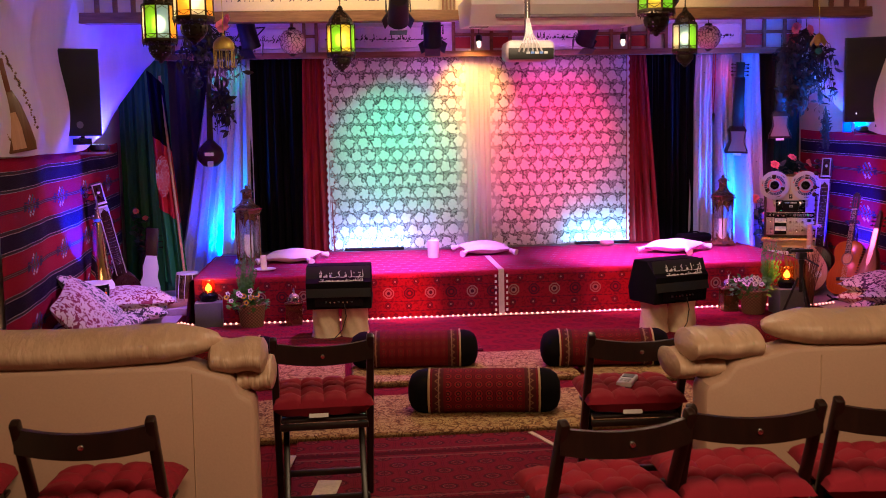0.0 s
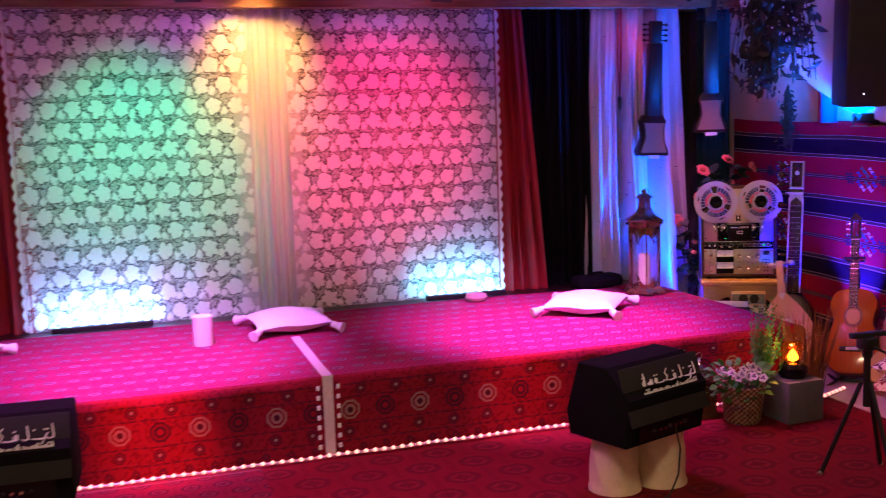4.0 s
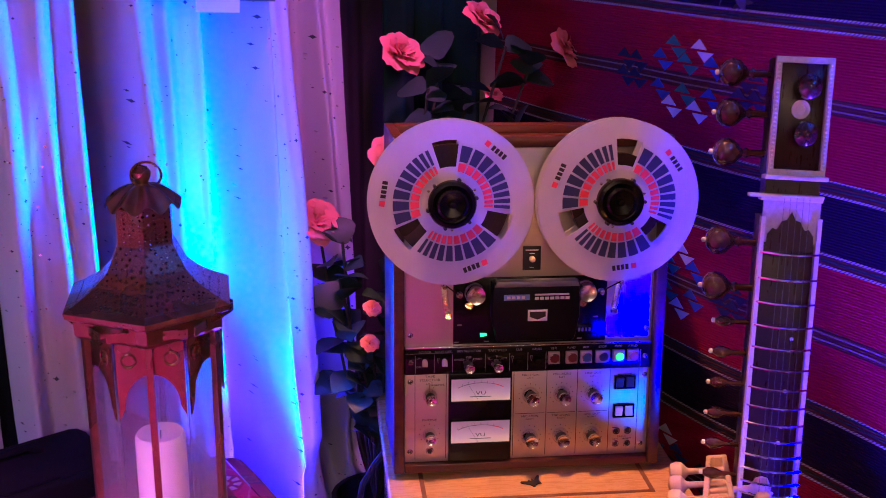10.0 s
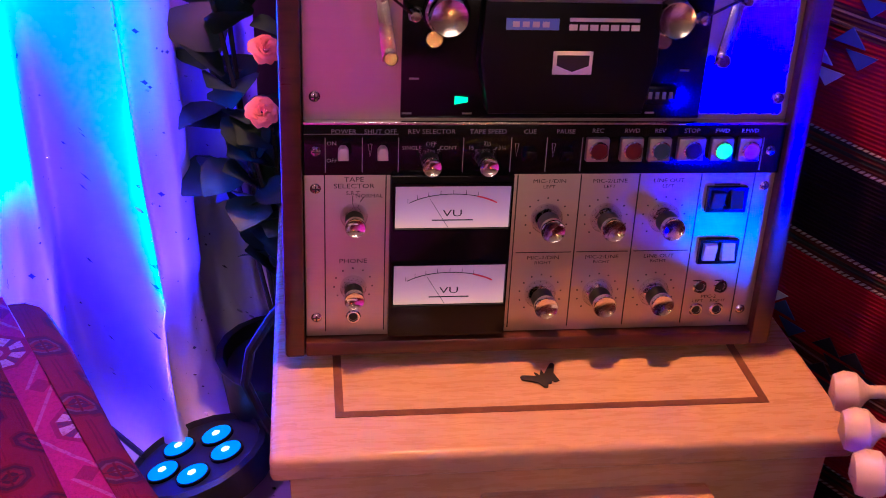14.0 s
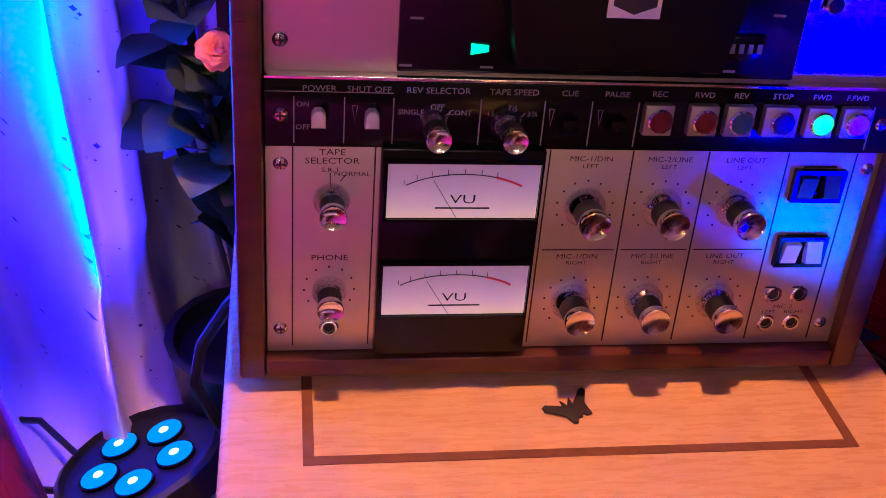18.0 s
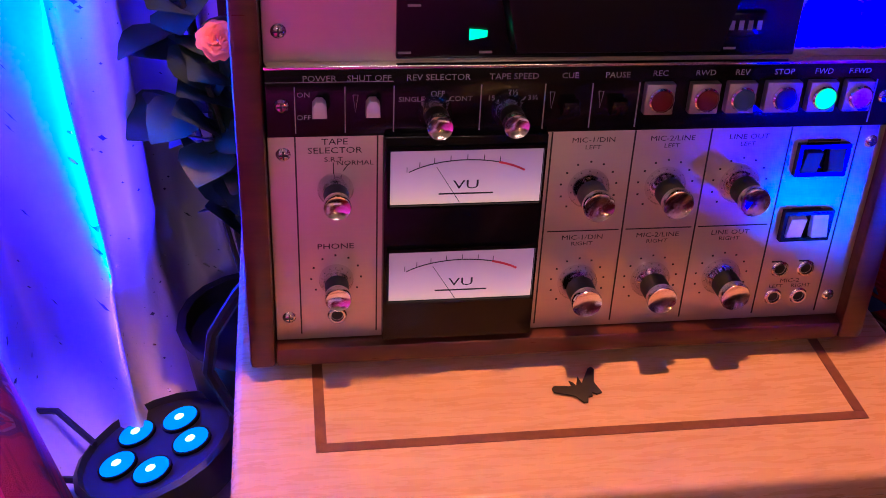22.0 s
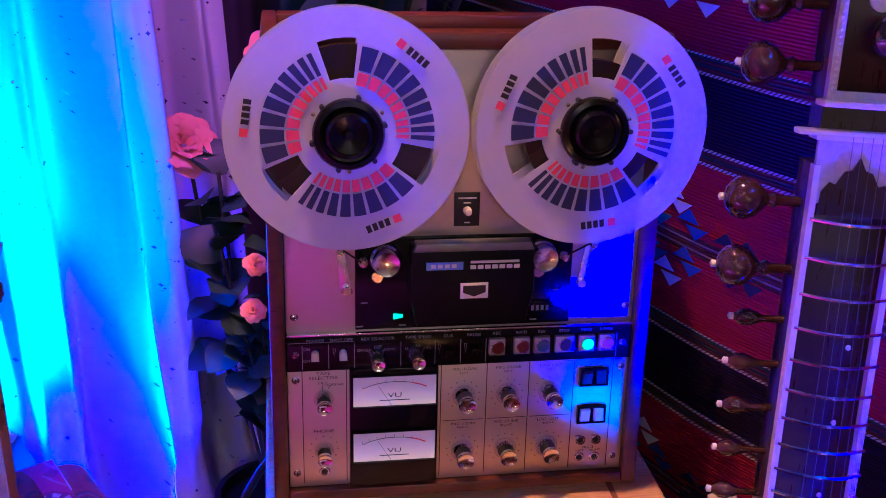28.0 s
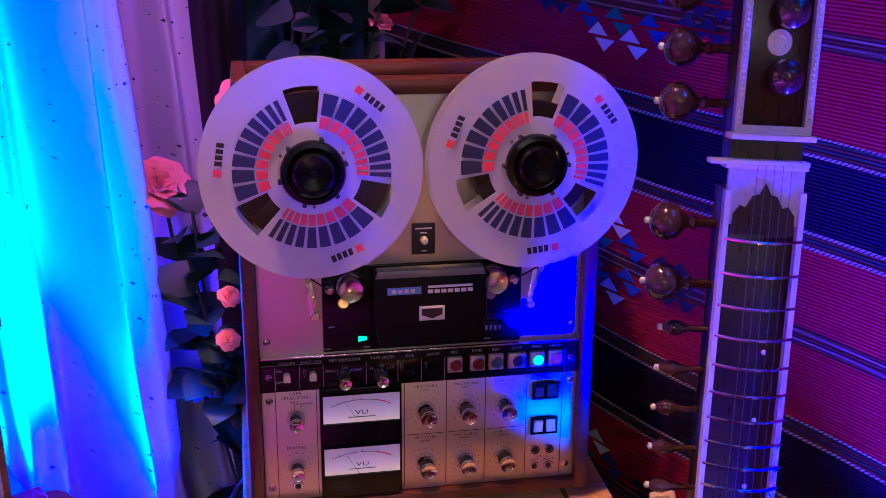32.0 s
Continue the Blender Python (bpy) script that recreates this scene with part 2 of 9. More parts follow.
# ---- node tools ----
class Nodes:
    def __init__(self, name):
        self.mat = bpy.data.materials.new(name)
        self.mat.use_nodes = True
        self.t = self.mat.node_tree
        self.bsdf = self.t.nodes["Principled BSDF"]

    def node(self, kind, **props):
        n = self.t.nodes.new(kind)
        for k, v in props.items():
            if k == "operation":
                n.operation = v
            elif k == "data_type":
                n.data_type = v
            elif k == "feature":
                n.feature = v
            elif k == "distance":
                n.distance = v
        return n

    def put(self, socket, value):
        if isinstance(value, bpy.types.NodeSocket):
            self.t.links.new(value, socket)
        elif isinstance(value, (tuple, list)) and len(value) == 3 and socket.type == "RGBA":
            socket.default_value = (*value, 1)
        else:
            socket.default_value = value

    def math(self, op, a, b=0.0, c=None):
        n = self.node("ShaderNodeMath", operation=op)
        self.put(n.inputs[0], a)
        self.put(n.inputs[1], b)
        if c is not None:
            self.put(n.inputs[2], c)
        return n.outputs[0]

    def coords(self, which="Object", scale=(1, 1, 1), turn=(0, 0, 0), shift=(0, 0, 0)):
        tc = self.node("ShaderNodeTexCoord")
        mp = self.node("ShaderNodeMapping")
        self.put(mp.inputs["Vector"], tc.outputs[which])
        mp.inputs["Scale"].default_value = scale
        mp.inputs["Rotation"].default_value = turn
        mp.inputs["Location"].default_value = shift
        return mp.outputs[0]

    def xyz(self, vector):
        n = self.node("ShaderNodeSeparateXYZ")
        self.put(n.inputs[0], vector)
        return n.outputs

    def noise(self, vector, scale, detail=4.0, rough=0.55):
        n = self.node("ShaderNodeTexNoise")
        self.put(n.inputs["Vector"], vector)
        n.inputs["Scale"].default_value, n.inputs["Detail"].default_value, n.inputs["Roughness"].default_value = scale, detail, rough
        return n.outputs[0]

    def ramp(self, fac, stops, constant=False):
        n = self.node("ShaderNodeValToRGB")
        self.put(n.inputs[0], fac)
        e = n.color_ramp.elements
        n.color_ramp.interpolation = "CONSTANT" if constant else "LINEAR"
        while len(e) < len(stops):
            e.new(0.5)
        for el, (p, c) in zip(e, stops):
            el.position, el.color = p, (*c, 1)
        return n.outputs[0]

    def mix(self, fac, a, b, blend="MIX"):
        n = self.node("ShaderNodeMix", data_type="RGBA")
        n.blend_type = blend
        self.put(n.inputs[0], fac)
        self.put(n.inputs[6], a)
        self.put(n.inputs[7], b)
        return n.outputs[2]

    def bump(self, height, strength=0.3, distance=0.002):
        n = self.node("ShaderNodeBump")
        n.inputs["Strength"].default_value, n.inputs["Distance"].default_value = strength, distance
        self.put(n.inputs["Height"], height)
        self.put(self.bsdf.inputs["Normal"], n.outputs[0])

    def done(self, colour=None, rough=None, metal=None, **more):
        for k, v in (("Base Color", colour), ("Roughness", rough), ("Metallic", metal)):
            if v is not None:
                self.put(self.bsdf.inputs[k], v)
        for k, v in more.items():
            self.put(self.bsdf.inputs[k.replace("_", " ")], v)
        return self.mat


def plain(name, colour, rough=0.5, metal=0.0, vary=0.18, grain=60.0, bump=0.15, big=3.0, depth=0.001, stretch=(1, 1, 1), random_tone=0.0, **more):
    """A surface with fine grain and broad wear."""
    n = Nodes(name)
    v = n.coords("Object", stretch)
    fine, broad = n.noise(v, grain), n.noise(v, big, 3.0)
    dark = tuple(c * (1 - vary) for c in colour)
    light = tuple(min(1, c * (1 + vary)) for c in colour)
    c = n.mix(fine, dark, light)
    c = n.mix(n.math("MULTIPLY", broad, vary * 1.6), c, tuple(x * 0.6 for x in colour))
    if random_tone:
        info = n.node("ShaderNodeObjectInfo")
        c = n.mix(n.math("MULTIPLY", info.outputs["Random"], random_tone), c, tuple(x * 0.35 for x in colour))
    r = n.math("ADD", n.math("MULTIPLY", n.math("SUBTRACT", broad, 0.5), 0.25), rough)
    if bump:
        n.bump(fine, bump, depth)
    return n.done(c, r, metal, **more)


def glowing(name, colour, strength):
    n = Nodes(name)
    n.done((0.02, 0.02, 0.02), 0.4)
    n.put(n.bsdf.inputs["Emission Color"], colour)
    n.bsdf.inputs["Emission Strength"].default_value = strength
    return n.mat


def glassy(name, colour, rough=0.05):
    n = Nodes(name)
    n.done(colour, rough, 0.0)
    n.bsdf.inputs["Transmission Weight"].default_value = 1.0
    n.bsdf.inputs["IOR"].default_value = 1.45
    return n.mat

def stained_glass(name, colour, cloud=0.45, rough=0.3):
    """Thick cast glass: partly clear, partly scattering the lamp behind it."""
    mat = glassy(name, colour, rough)
    n = mat.node_tree
    soft = n.nodes.new("ShaderNodeBsdfTranslucent")
    soft.inputs["Color"].default_value = (*colour, 1)
    both = n.nodes.new("ShaderNodeMixShader")
    both.inputs[0].default_value = cloud
    out = next(k for k in n.nodes if k.type == "OUTPUT_MATERIAL")
    n.links.new(n.nodes["Principled BSDF"].outputs[0], both.inputs[1])
    n.links.new(soft.outputs[0], both.inputs[2])
    n.links.new(both.outputs[0], out.inputs["Surface"])
    return mat


# ---- materials ----
def carpet_mat(name, field, line, accent, cell=(0.16, 0.11), swap="xy", pile=900.0, alternate=True, frame_every=0.0):
    """Knotted rug with rows of eight-sided medallions."""
    n = Nodes(name)
    v = n.coords("Object")
    s = n.xyz(v)
    a, b = (s[0], s[1]) if swap == "xy" else (s[0], s[2])
    wob = n.math("MULTIPLY", n.math("SUBTRACT", n.noise(v, 9.0), 0.5), 0.012)
    a, b = n.math("ADD", a, wob), n.math("ADD", b, wob)
    row = n.math("FLOOR", n.math("DIVIDE", b, cell[1]))
    if alternate:
        a = n.math("ADD", a, n.math("MULTIPLY", n.math("MODULO", row, 2.0), cell[0] / 2))
    fx = n.math("MULTIPLY", n.math("SUBTRACT", n.math("FRACT", n.math("DIVIDE", a, cell[0])), 0.5), 1.0)
    fy = n.math("MULTIPLY", n.math("SUBTRACT", n.math("FRACT", n.math("DIVIDE", b, cell[1])), 0.5), cell[1] / cell[0] * 1.15)
    ax, ay = n.math("ABSOLUTE", fx), n.math("ABSOLUTE", fy)
    d = n.math("MAXIMUM", n.math("MAXIMUM", ax, ay), n.math("MULTIPLY", n.math("ADD", ax, ay), 0.72))
    c = n.ramp(d, [(0.0, line), (0.05, accent), (0.115, field), (0.17, line), (0.205, accent), (0.27, tuple(x * 0.55 for x in field)), (0.32, field)], True)
    cross = n.math("LESS_THAN", n.math("MINIMUM", ax, ay), 0.016)
    c = n.mix(n.math("MULTIPLY", cross, n.math("LESS_THAN", d, 0.2)), c, tuple(x * 0.4 for x in field))
    lat = n.math("LESS_THAN", n.math("ABSOLUTE", n.math("SUBTRACT", ax, 0.47)), 0.012)
    c = n.mix(n.math("MULTIPLY", lat, 0.5), c, tuple(x * 0.3 for x in field))
    if frame_every:
        fr = n.math("ABSOLUTE", n.math("SUBTRACT", n.math("FRACT", n.math("DIVIDE", b, frame_every)), 0.5))
        c = n.mix(n.math("GREATER_THAN", fr, 0.46), c, tuple(x * 0.25 for x in field))
        c = n.mix(n.math("MULTIPLY", n.math("GREATER_THAN", fr, 0.40), n.math("LESS_THAN", fr, 0.425)), c, line)
    fine = n.noise(v, pile, 2.0)
    c = n.mix(n.math("MULTIPLY", fine, 0.55), c, tuple(x * 0.35 for x in field))
    c = n.mix(n.math("MULTIPLY", n.noise(v, 2.5, 3.0), 0.35), c, tuple(x * 0.55 for x in field))
    n.bump(fine, 0.5, 0.003)
    n.put(n.bsdf.inputs["Specular IOR Level"], 0.12)
    return n.done(c, 0.92)


def gul_rug_mat(name, field, pale, ink, cell, size):
    """Fine knotted rug: staggered rows of small eight-petalled rosettes in a faint lattice."""
    n = Nodes(name)
    v = n.coords("Object")
    s = n.xyz(v)
    wob = n.math("MULTIPLY", n.math("SUBTRACT", n.noise(v, 7.0), 0.5), 0.010)
    a, b = n.math("ADD", s[0], wob), n.math("ADD", s[1], wob)
    row = n.math("FLOOR", n.math("DIVIDE", b, cell[1]))
    a = n.math("ADD", a, n.math("MULTIPLY", n.math("MODULO", row, 2.0), cell[0] / 2))
    x = n.math("MULTIPLY", n.math("SUBTRACT", n.math("FRACT", n.math("DIVIDE", a, cell[0])), 0.5), cell[0] / size)
    y = n.math("MULTIPLY", n.math("SUBTRACT", n.math("FRACT", n.math("DIVIDE", b, cell[1])), 0.5), cell[1] / size)
    ax, ay = n.math("ABSOLUTE", x), n.math("ABSOLUTE", y)
    d = n.math("MAXIMUM", n.math("MAXIMUM", ax, ay), n.math("MULTIPLY", n.math("ADD", ax, ay), 0.72))
    spoke = n.math("SINE", n.math("MULTIPLY", n.math("ARCTAN2", y, x), 8.0))
    ring = n.math("MULTIPLY", n.math("GREATER_THAN", d, 0.24), n.math("LESS_THAN", d, 0.47))
    c = n.mix(n.math("LESS_THAN", d, 0.56), field, tuple(q * 0.5 for q in field))
    c = n.mix(n.math("MULTIPLY", ring, n.math("GREATER_THAN", spoke, -0.2)), c, pale)
    c = n.mix(n.math("MULTIPLY", ring, n.math("LESS_THAN", spoke, -0.45)), c, ink)
    c = n.mix(n.math("LESS_THAN", d, 0.12), c, tuple(0.5 * p + 0.5 * q for p, q in zip(pale, field)))
    # small crosses and a lattice between the rosettes
    y2 = n.math("ABSOLUTE", n.math("SUBTRACT", ay, cell[1] / size / 2))
    small = n.math("LESS_THAN", n.math("ADD", n.math("ABSOLUTE", n.math("SUBTRACT", ax, cell[0] / size / 4)), y2), 0.20)
    c = n.mix(n.math("MULTIPLY", small, 0.8), c, tuple(q * 0.35 for q in field))
    lat = n.math("LESS_THAN", n.math("ABSOLUTE", n.math("SUBTRACT", n.math("ADD", ax, n.math("MULTIPLY", ay, 0.55)), 0.88)), 0.035)
    c = n.mix(n.math("MULTIPLY", lat, 0.30), c, pale)
    knots = n.noise(v, 260.0, 2.0)
    fine = n.noise(v, 900.0, 2.0)
    c = n.mix(n.math("MULTIPLY", n.math("GREATER_THAN", knots, 0.55), 0.45), c, tuple(q * 0.6 for q in field))
    c = n.mix(n.math("MULTIPLY", fine, 0.45), c, tuple(q * 0.35 for q in field))
    c = n.mix(n.math("MULTIPLY", n.noise(v, 2.5, 3.0), 0.35), c, tuple(q * 0.55 for q in field))
    n.bump(n.math("ADD", fine, knots), 0.5, 0.003)
    n.put(n.bsdf.inputs["Specular IOR Level"], 0.12)
    return n.done(c, 0.92)


def gul_border_mat(name, field, pale, ink):
    """Hanging rug edge: a row of large alternating guls between rows of small dark ones and dashed lines."""
    n = Nodes(name)
    v = n.coords("Object")
    s = n.xyz(v)
    wob = n.math("MULTIPLY", n.math("SUBTRACT", n.noise(v, 9.0), 0.5), 0.010)
    a, z = n.math("ADD", s[0], wob), n.math("ADD", s[2], wob)

    def octagon(pitch, height, size, shift):
        x = n.math("MULTIPLY", n.math("SUBTRACT", n.math("FRACT", n.math("DIVIDE", n.math("ADD", a, shift), pitch)), 0.5), pitch / size)
        y = n.math("DIVIDE", n.math("SUBTRACT", z, height), size)
        ax, ay = n.math("ABSOLUTE", x), n.math("ABSOLUTE", y)
        return n.math("MAXIMUM", n.math("MAXIMUM", ax, ay), n.math("MULTIPLY", n.math("ADD", ax, ay), 0.72))
    c = n.mix(n.math("GREATER_THAN", n.noise(v, 60.0, 1.0), 0.56), field, tuple(q * 0.62 for q in field))
    for height in (0.065, 0.142, 0.262, 0.322):
        line = n.math("LESS_THAN", n.math("ABSOLUTE", n.math("SUBTRACT", z, height)), 0.004)
        dash = n.math("GREATER_THAN", n.math("SINE", n.math("MULTIPLY", a, 150.0)), 0.0)
        c = n.mix(n.math("MULTIPLY", line, n.math("MULTIPLY_ADD", dash, 0.5, 0.35)), c, ink)
    for pitch, height, size, shift, tone, heart in ((0.33, 0.205, 0.088, 0.0, ink, field), (0.33, 0.205, 0.088, 0.165, pale, ink), (0.165, 0.298, 0.052, 0.03, ink, pale), (0.165, 0.105, 0.052, 0.09, ink, pale), (0.11, 0.030, 0.034, 0.0, ink, field)):
        d = octagon(pitch, height, size, shift)
        c = n.mix(n.math("LESS_THAN", d, 0.5), c, tone)
        c = n.mix(n.math("LESS_THAN", n.math("ABSOLUTE", n.math("SUBTRACT", d, 0.34)), 0.05), c, tuple(q * 0.7 for q in field))
        c = n.mix(n.math("LESS_THAN", d, 0.15), c, heart)
    fine = n.noise(v, 900.0, 2.0)
    c = n.mix(n.math("MULTIPLY", fine, 0.5), c, tuple(q * 0.35 for q in field))
    c = n.mix(n.math("MULTIPLY", n.noise(v, 3.0, 3.0), 0.3), c, tuple(q * 0.5 for q in field))
    n.bump(fine, 0.5, 0.003)
    n.put(n.bsdf.inputs["Specular IOR Level"], 0.12)
    return n.done(c, 0.92)


def bolster_mat(name):
    """Carpet weave of a bolster: dark red guls between two zigzag borders."""
    n = Nodes(name)
    v = n.coords("Object")
    s = n.xyz(v)
    x = n.math("ABSOLUTE", s[0])
    turn = n.math("MULTIPLY", n.math("ARCTAN2", n.math("SUBTRACT", s[2], 0.103), s[1]), 0.114)
    field = (0.15, 0.009, 0.014)
    fx = n.math("ABSOLUTE", n.math("SUBTRACT", n.math("FRACT", n.math("DIVIDE", s[0], 0.052)), 0.5))
    fy = n.math("ABSOLUTE", n.math("SUBTRACT", n.math("FRACT", n.math("DIVIDE", turn, 0.046)), 0.5))
    d = n.math("MAXIMUM", n.math("MAXIMUM", fx, fy), n.math("MULTIPLY", n.math("ADD", fx, fy), 0.72))
    gul = n.ramp(d, [(0.0, (0.26, 0.05, 0.03)), (0.12, (0.02, 0.008, 0.012)), (0.22, (0.30, 0.016, 0.020)), (0.36, (0.04, 0.008, 0.012)), (0.42, field)], True)
    c = n.mix(n.math("LESS_THAN", x, 0.19), field, gul)
    zig = n.math("ABSOLUTE", n.math("SUBTRACT", n.math("FRACT", n.math("DIVIDE", turn, 0.040)), 0.5))
    edge = n.math("ABSOLUTE", n.math("SUBTRACT", n.math("SUBTRACT", x, 0.222), n.math("MULTIPLY", zig, 0.05)))
    border = n.math("MULTIPLY", n.math("GREATER_THAN", x, 0.205), n.math("LESS_THAN", x, 0.262))
    c = n.mix(border, c, (0.075, 0.018, 0.016))
    c = n.mix(n.math("MULTIPLY", border, n.math("LESS_THAN", edge, 0.004)), c, (0.24, 0.12, 0.06))
    fine = n.noise(v, 700.0, 2.0)
    c = n.mix(n.math("MULTIPLY", fine, 0.5), c, tuple(q * 0.35 for q in field))
    n.bump(fine, 0.5, 0.003)
    n.put(n.bsdf.inputs["Specular IOR Level"], 0.12)
    return n.done(c, 0.92)


def floral_mat(name, ground, mid, ink):
    """Worn machine-woven cloth: crowded small flowers in cream and brown."""
    n = Nodes(name)
    v = n.coords("Object")
    warp = n.node("ShaderNodeTexNoise")
    n.put(warp.inputs["Vector"], v)
    warp.inputs["Scale"].default_value, warp.inputs["Detail"].default_value, warp.inputs["Distortion"].default_value = 20.0, 2.0, 1.2
    vo = n.node("ShaderNodeTexVoronoi")
    n.put(vo.inputs["Vector"], v)
    vo.inputs["Scale"].default_value, vo.inputs["Randomness"].default_value = 18.0, 0.55
    bloom = n.math("ADD", vo.outputs["Distance"], n.math("MULTIPLY", n.math("SUBTRACT", warp.outputs[0], 0.5), 0.9))
    c = n.ramp(bloom, [(0.0, mid), (0.16, ground), (0.34, ink), (0.40, ground), (0.52, mid), (0.62, ink), (0.72, ground)], True)
    fine = n.noise(v, 600.0, 2.0)
    c = n.mix(n.math("MULTIPLY", fine, 0.4), c, tuple(q * 0.4 for q in ground))
    c = n.mix(n.math("MULTIPLY", n.noise(v, 3.0, 3.0), 0.35), c, tuple(q * 0.5 for q in mid))
    n.bump(n.math("ADD", fine, bloom), 0.4, 0.003)
    n.put(n.bsdf.inputs["Specular IOR Level"], 0.12)
    return n.done(c, 0.9)


def stripe_mat(name, period=0.36, start=0.487):
    """Flat-woven wall cloth: red with navy bands edged in white thread."""
    n = Nodes(name)
    v = n.coords("Object")
    s = n.xyz(v)
    up = n.math("MULTIPLY_ADD", n.xyz(n.coords("UV"))[1], 1.38, 0.02)
    z = n.math("ADD", up, n.math("MULTIPLY", n.math("SUBTRACT", n.noise(v, 1.6, 2.0), 0.5), 0.012))
    f = n.math("FRACT", n.math("DIVIDE", n.math("SUBTRACT", z, start), period))
    red, navy, white, brown = (0.42, 0.008, 0.030), (0.006, 0.007, 0.026), (0.62, 0.56, 0.56), (0.10, 0.03, 0.026)
    green = (0.03, 0.05, 0.045)
    c = n.ramp(f, [(0.0, navy), (0.238, white), (0.248, brown), (0.263, green), (0.275, brown), (0.287, green), (0.297, white), (0.307, red), (0.585, brown), (0.600, (0.30, 0.2, 0.2)), (0.608, brown), (0.632, (0.30, 0.2, 0.2)), (0.640, brown), (0.655, red),
                   (0.928, white), (0.938, brown), (0.953, green), (0.965, brown), (0.978, white), (0.990, navy)], True)
    # the white threads are twisted: broken into short dashes
    twist = n.math("GREATER_THAN", n.math("SINE", n.math("MULTIPLY", n.math("ADD", s[1], n.math("MULTIPLY", s[2], 1.2)), 900.0)), -0.35)
    pale = n.math("GREATER_THAN", n.xyz(c)[1], 0.3)
    c = n.mix(n.math("MULTIPLY", pale, n.math("SUBTRACT", 1.0, twist)), c, (0.16, 0.06, 0.06))
    weave = n.math("SINE", n.math("MULTIPLY", s[2], 1400.0))
    weft = n.noise(n.coords("Object", (1, 40, 400)), 3.0, 3.0)
    ribs = n.noise(n.coords("Object", (1, 3, 150)), 2.0, 3.0)
    c = n.mix(n.math("MULTIPLY", weft, 0.35), c, (0.02, 0.0, 0.01))
    c = n.mix(n.math("MULTIPLY", ribs, 0.30), c, (0.03, 0.0, 0.008))
    n.bump(n.math("ADD", weave, n.math("ADD", weft, ribs)), 0.45, 0.002)
    n.put(n.bsdf.inputs["Specular IOR Level"], 0.12)
    return n.done(c, 0.8)


def damask_mat(name, ground, ink, scale=9.0, cut=0.52):
    """Printed cotton with curling leaf shapes."""
    n = Nodes(name)
    v = n.coords("Object")
    w = n.node("ShaderNodeTexNoise")
    n.put(w.inputs["Vector"], v)
    w.inputs["Scale"].default_value, w.inputs["Detail"].default_value, w.inputs["Distortion"].default_value = scale, 1.5, 1.6
    big = n.noise(v, scale * 0.35, 2.0)
    shape = n.math("ADD", n.math("MULTIPLY", w.outputs[0], 0.8), n.math("MULTIPLY", big, 0.22))
    c = n.mix(n.math("GREATER_THAN", shape, cut), ground, ink)
    n.bump(n.noise(v, 700.0, 2.0), 0.3, 0.001)
    return n.done(c, 0.85)


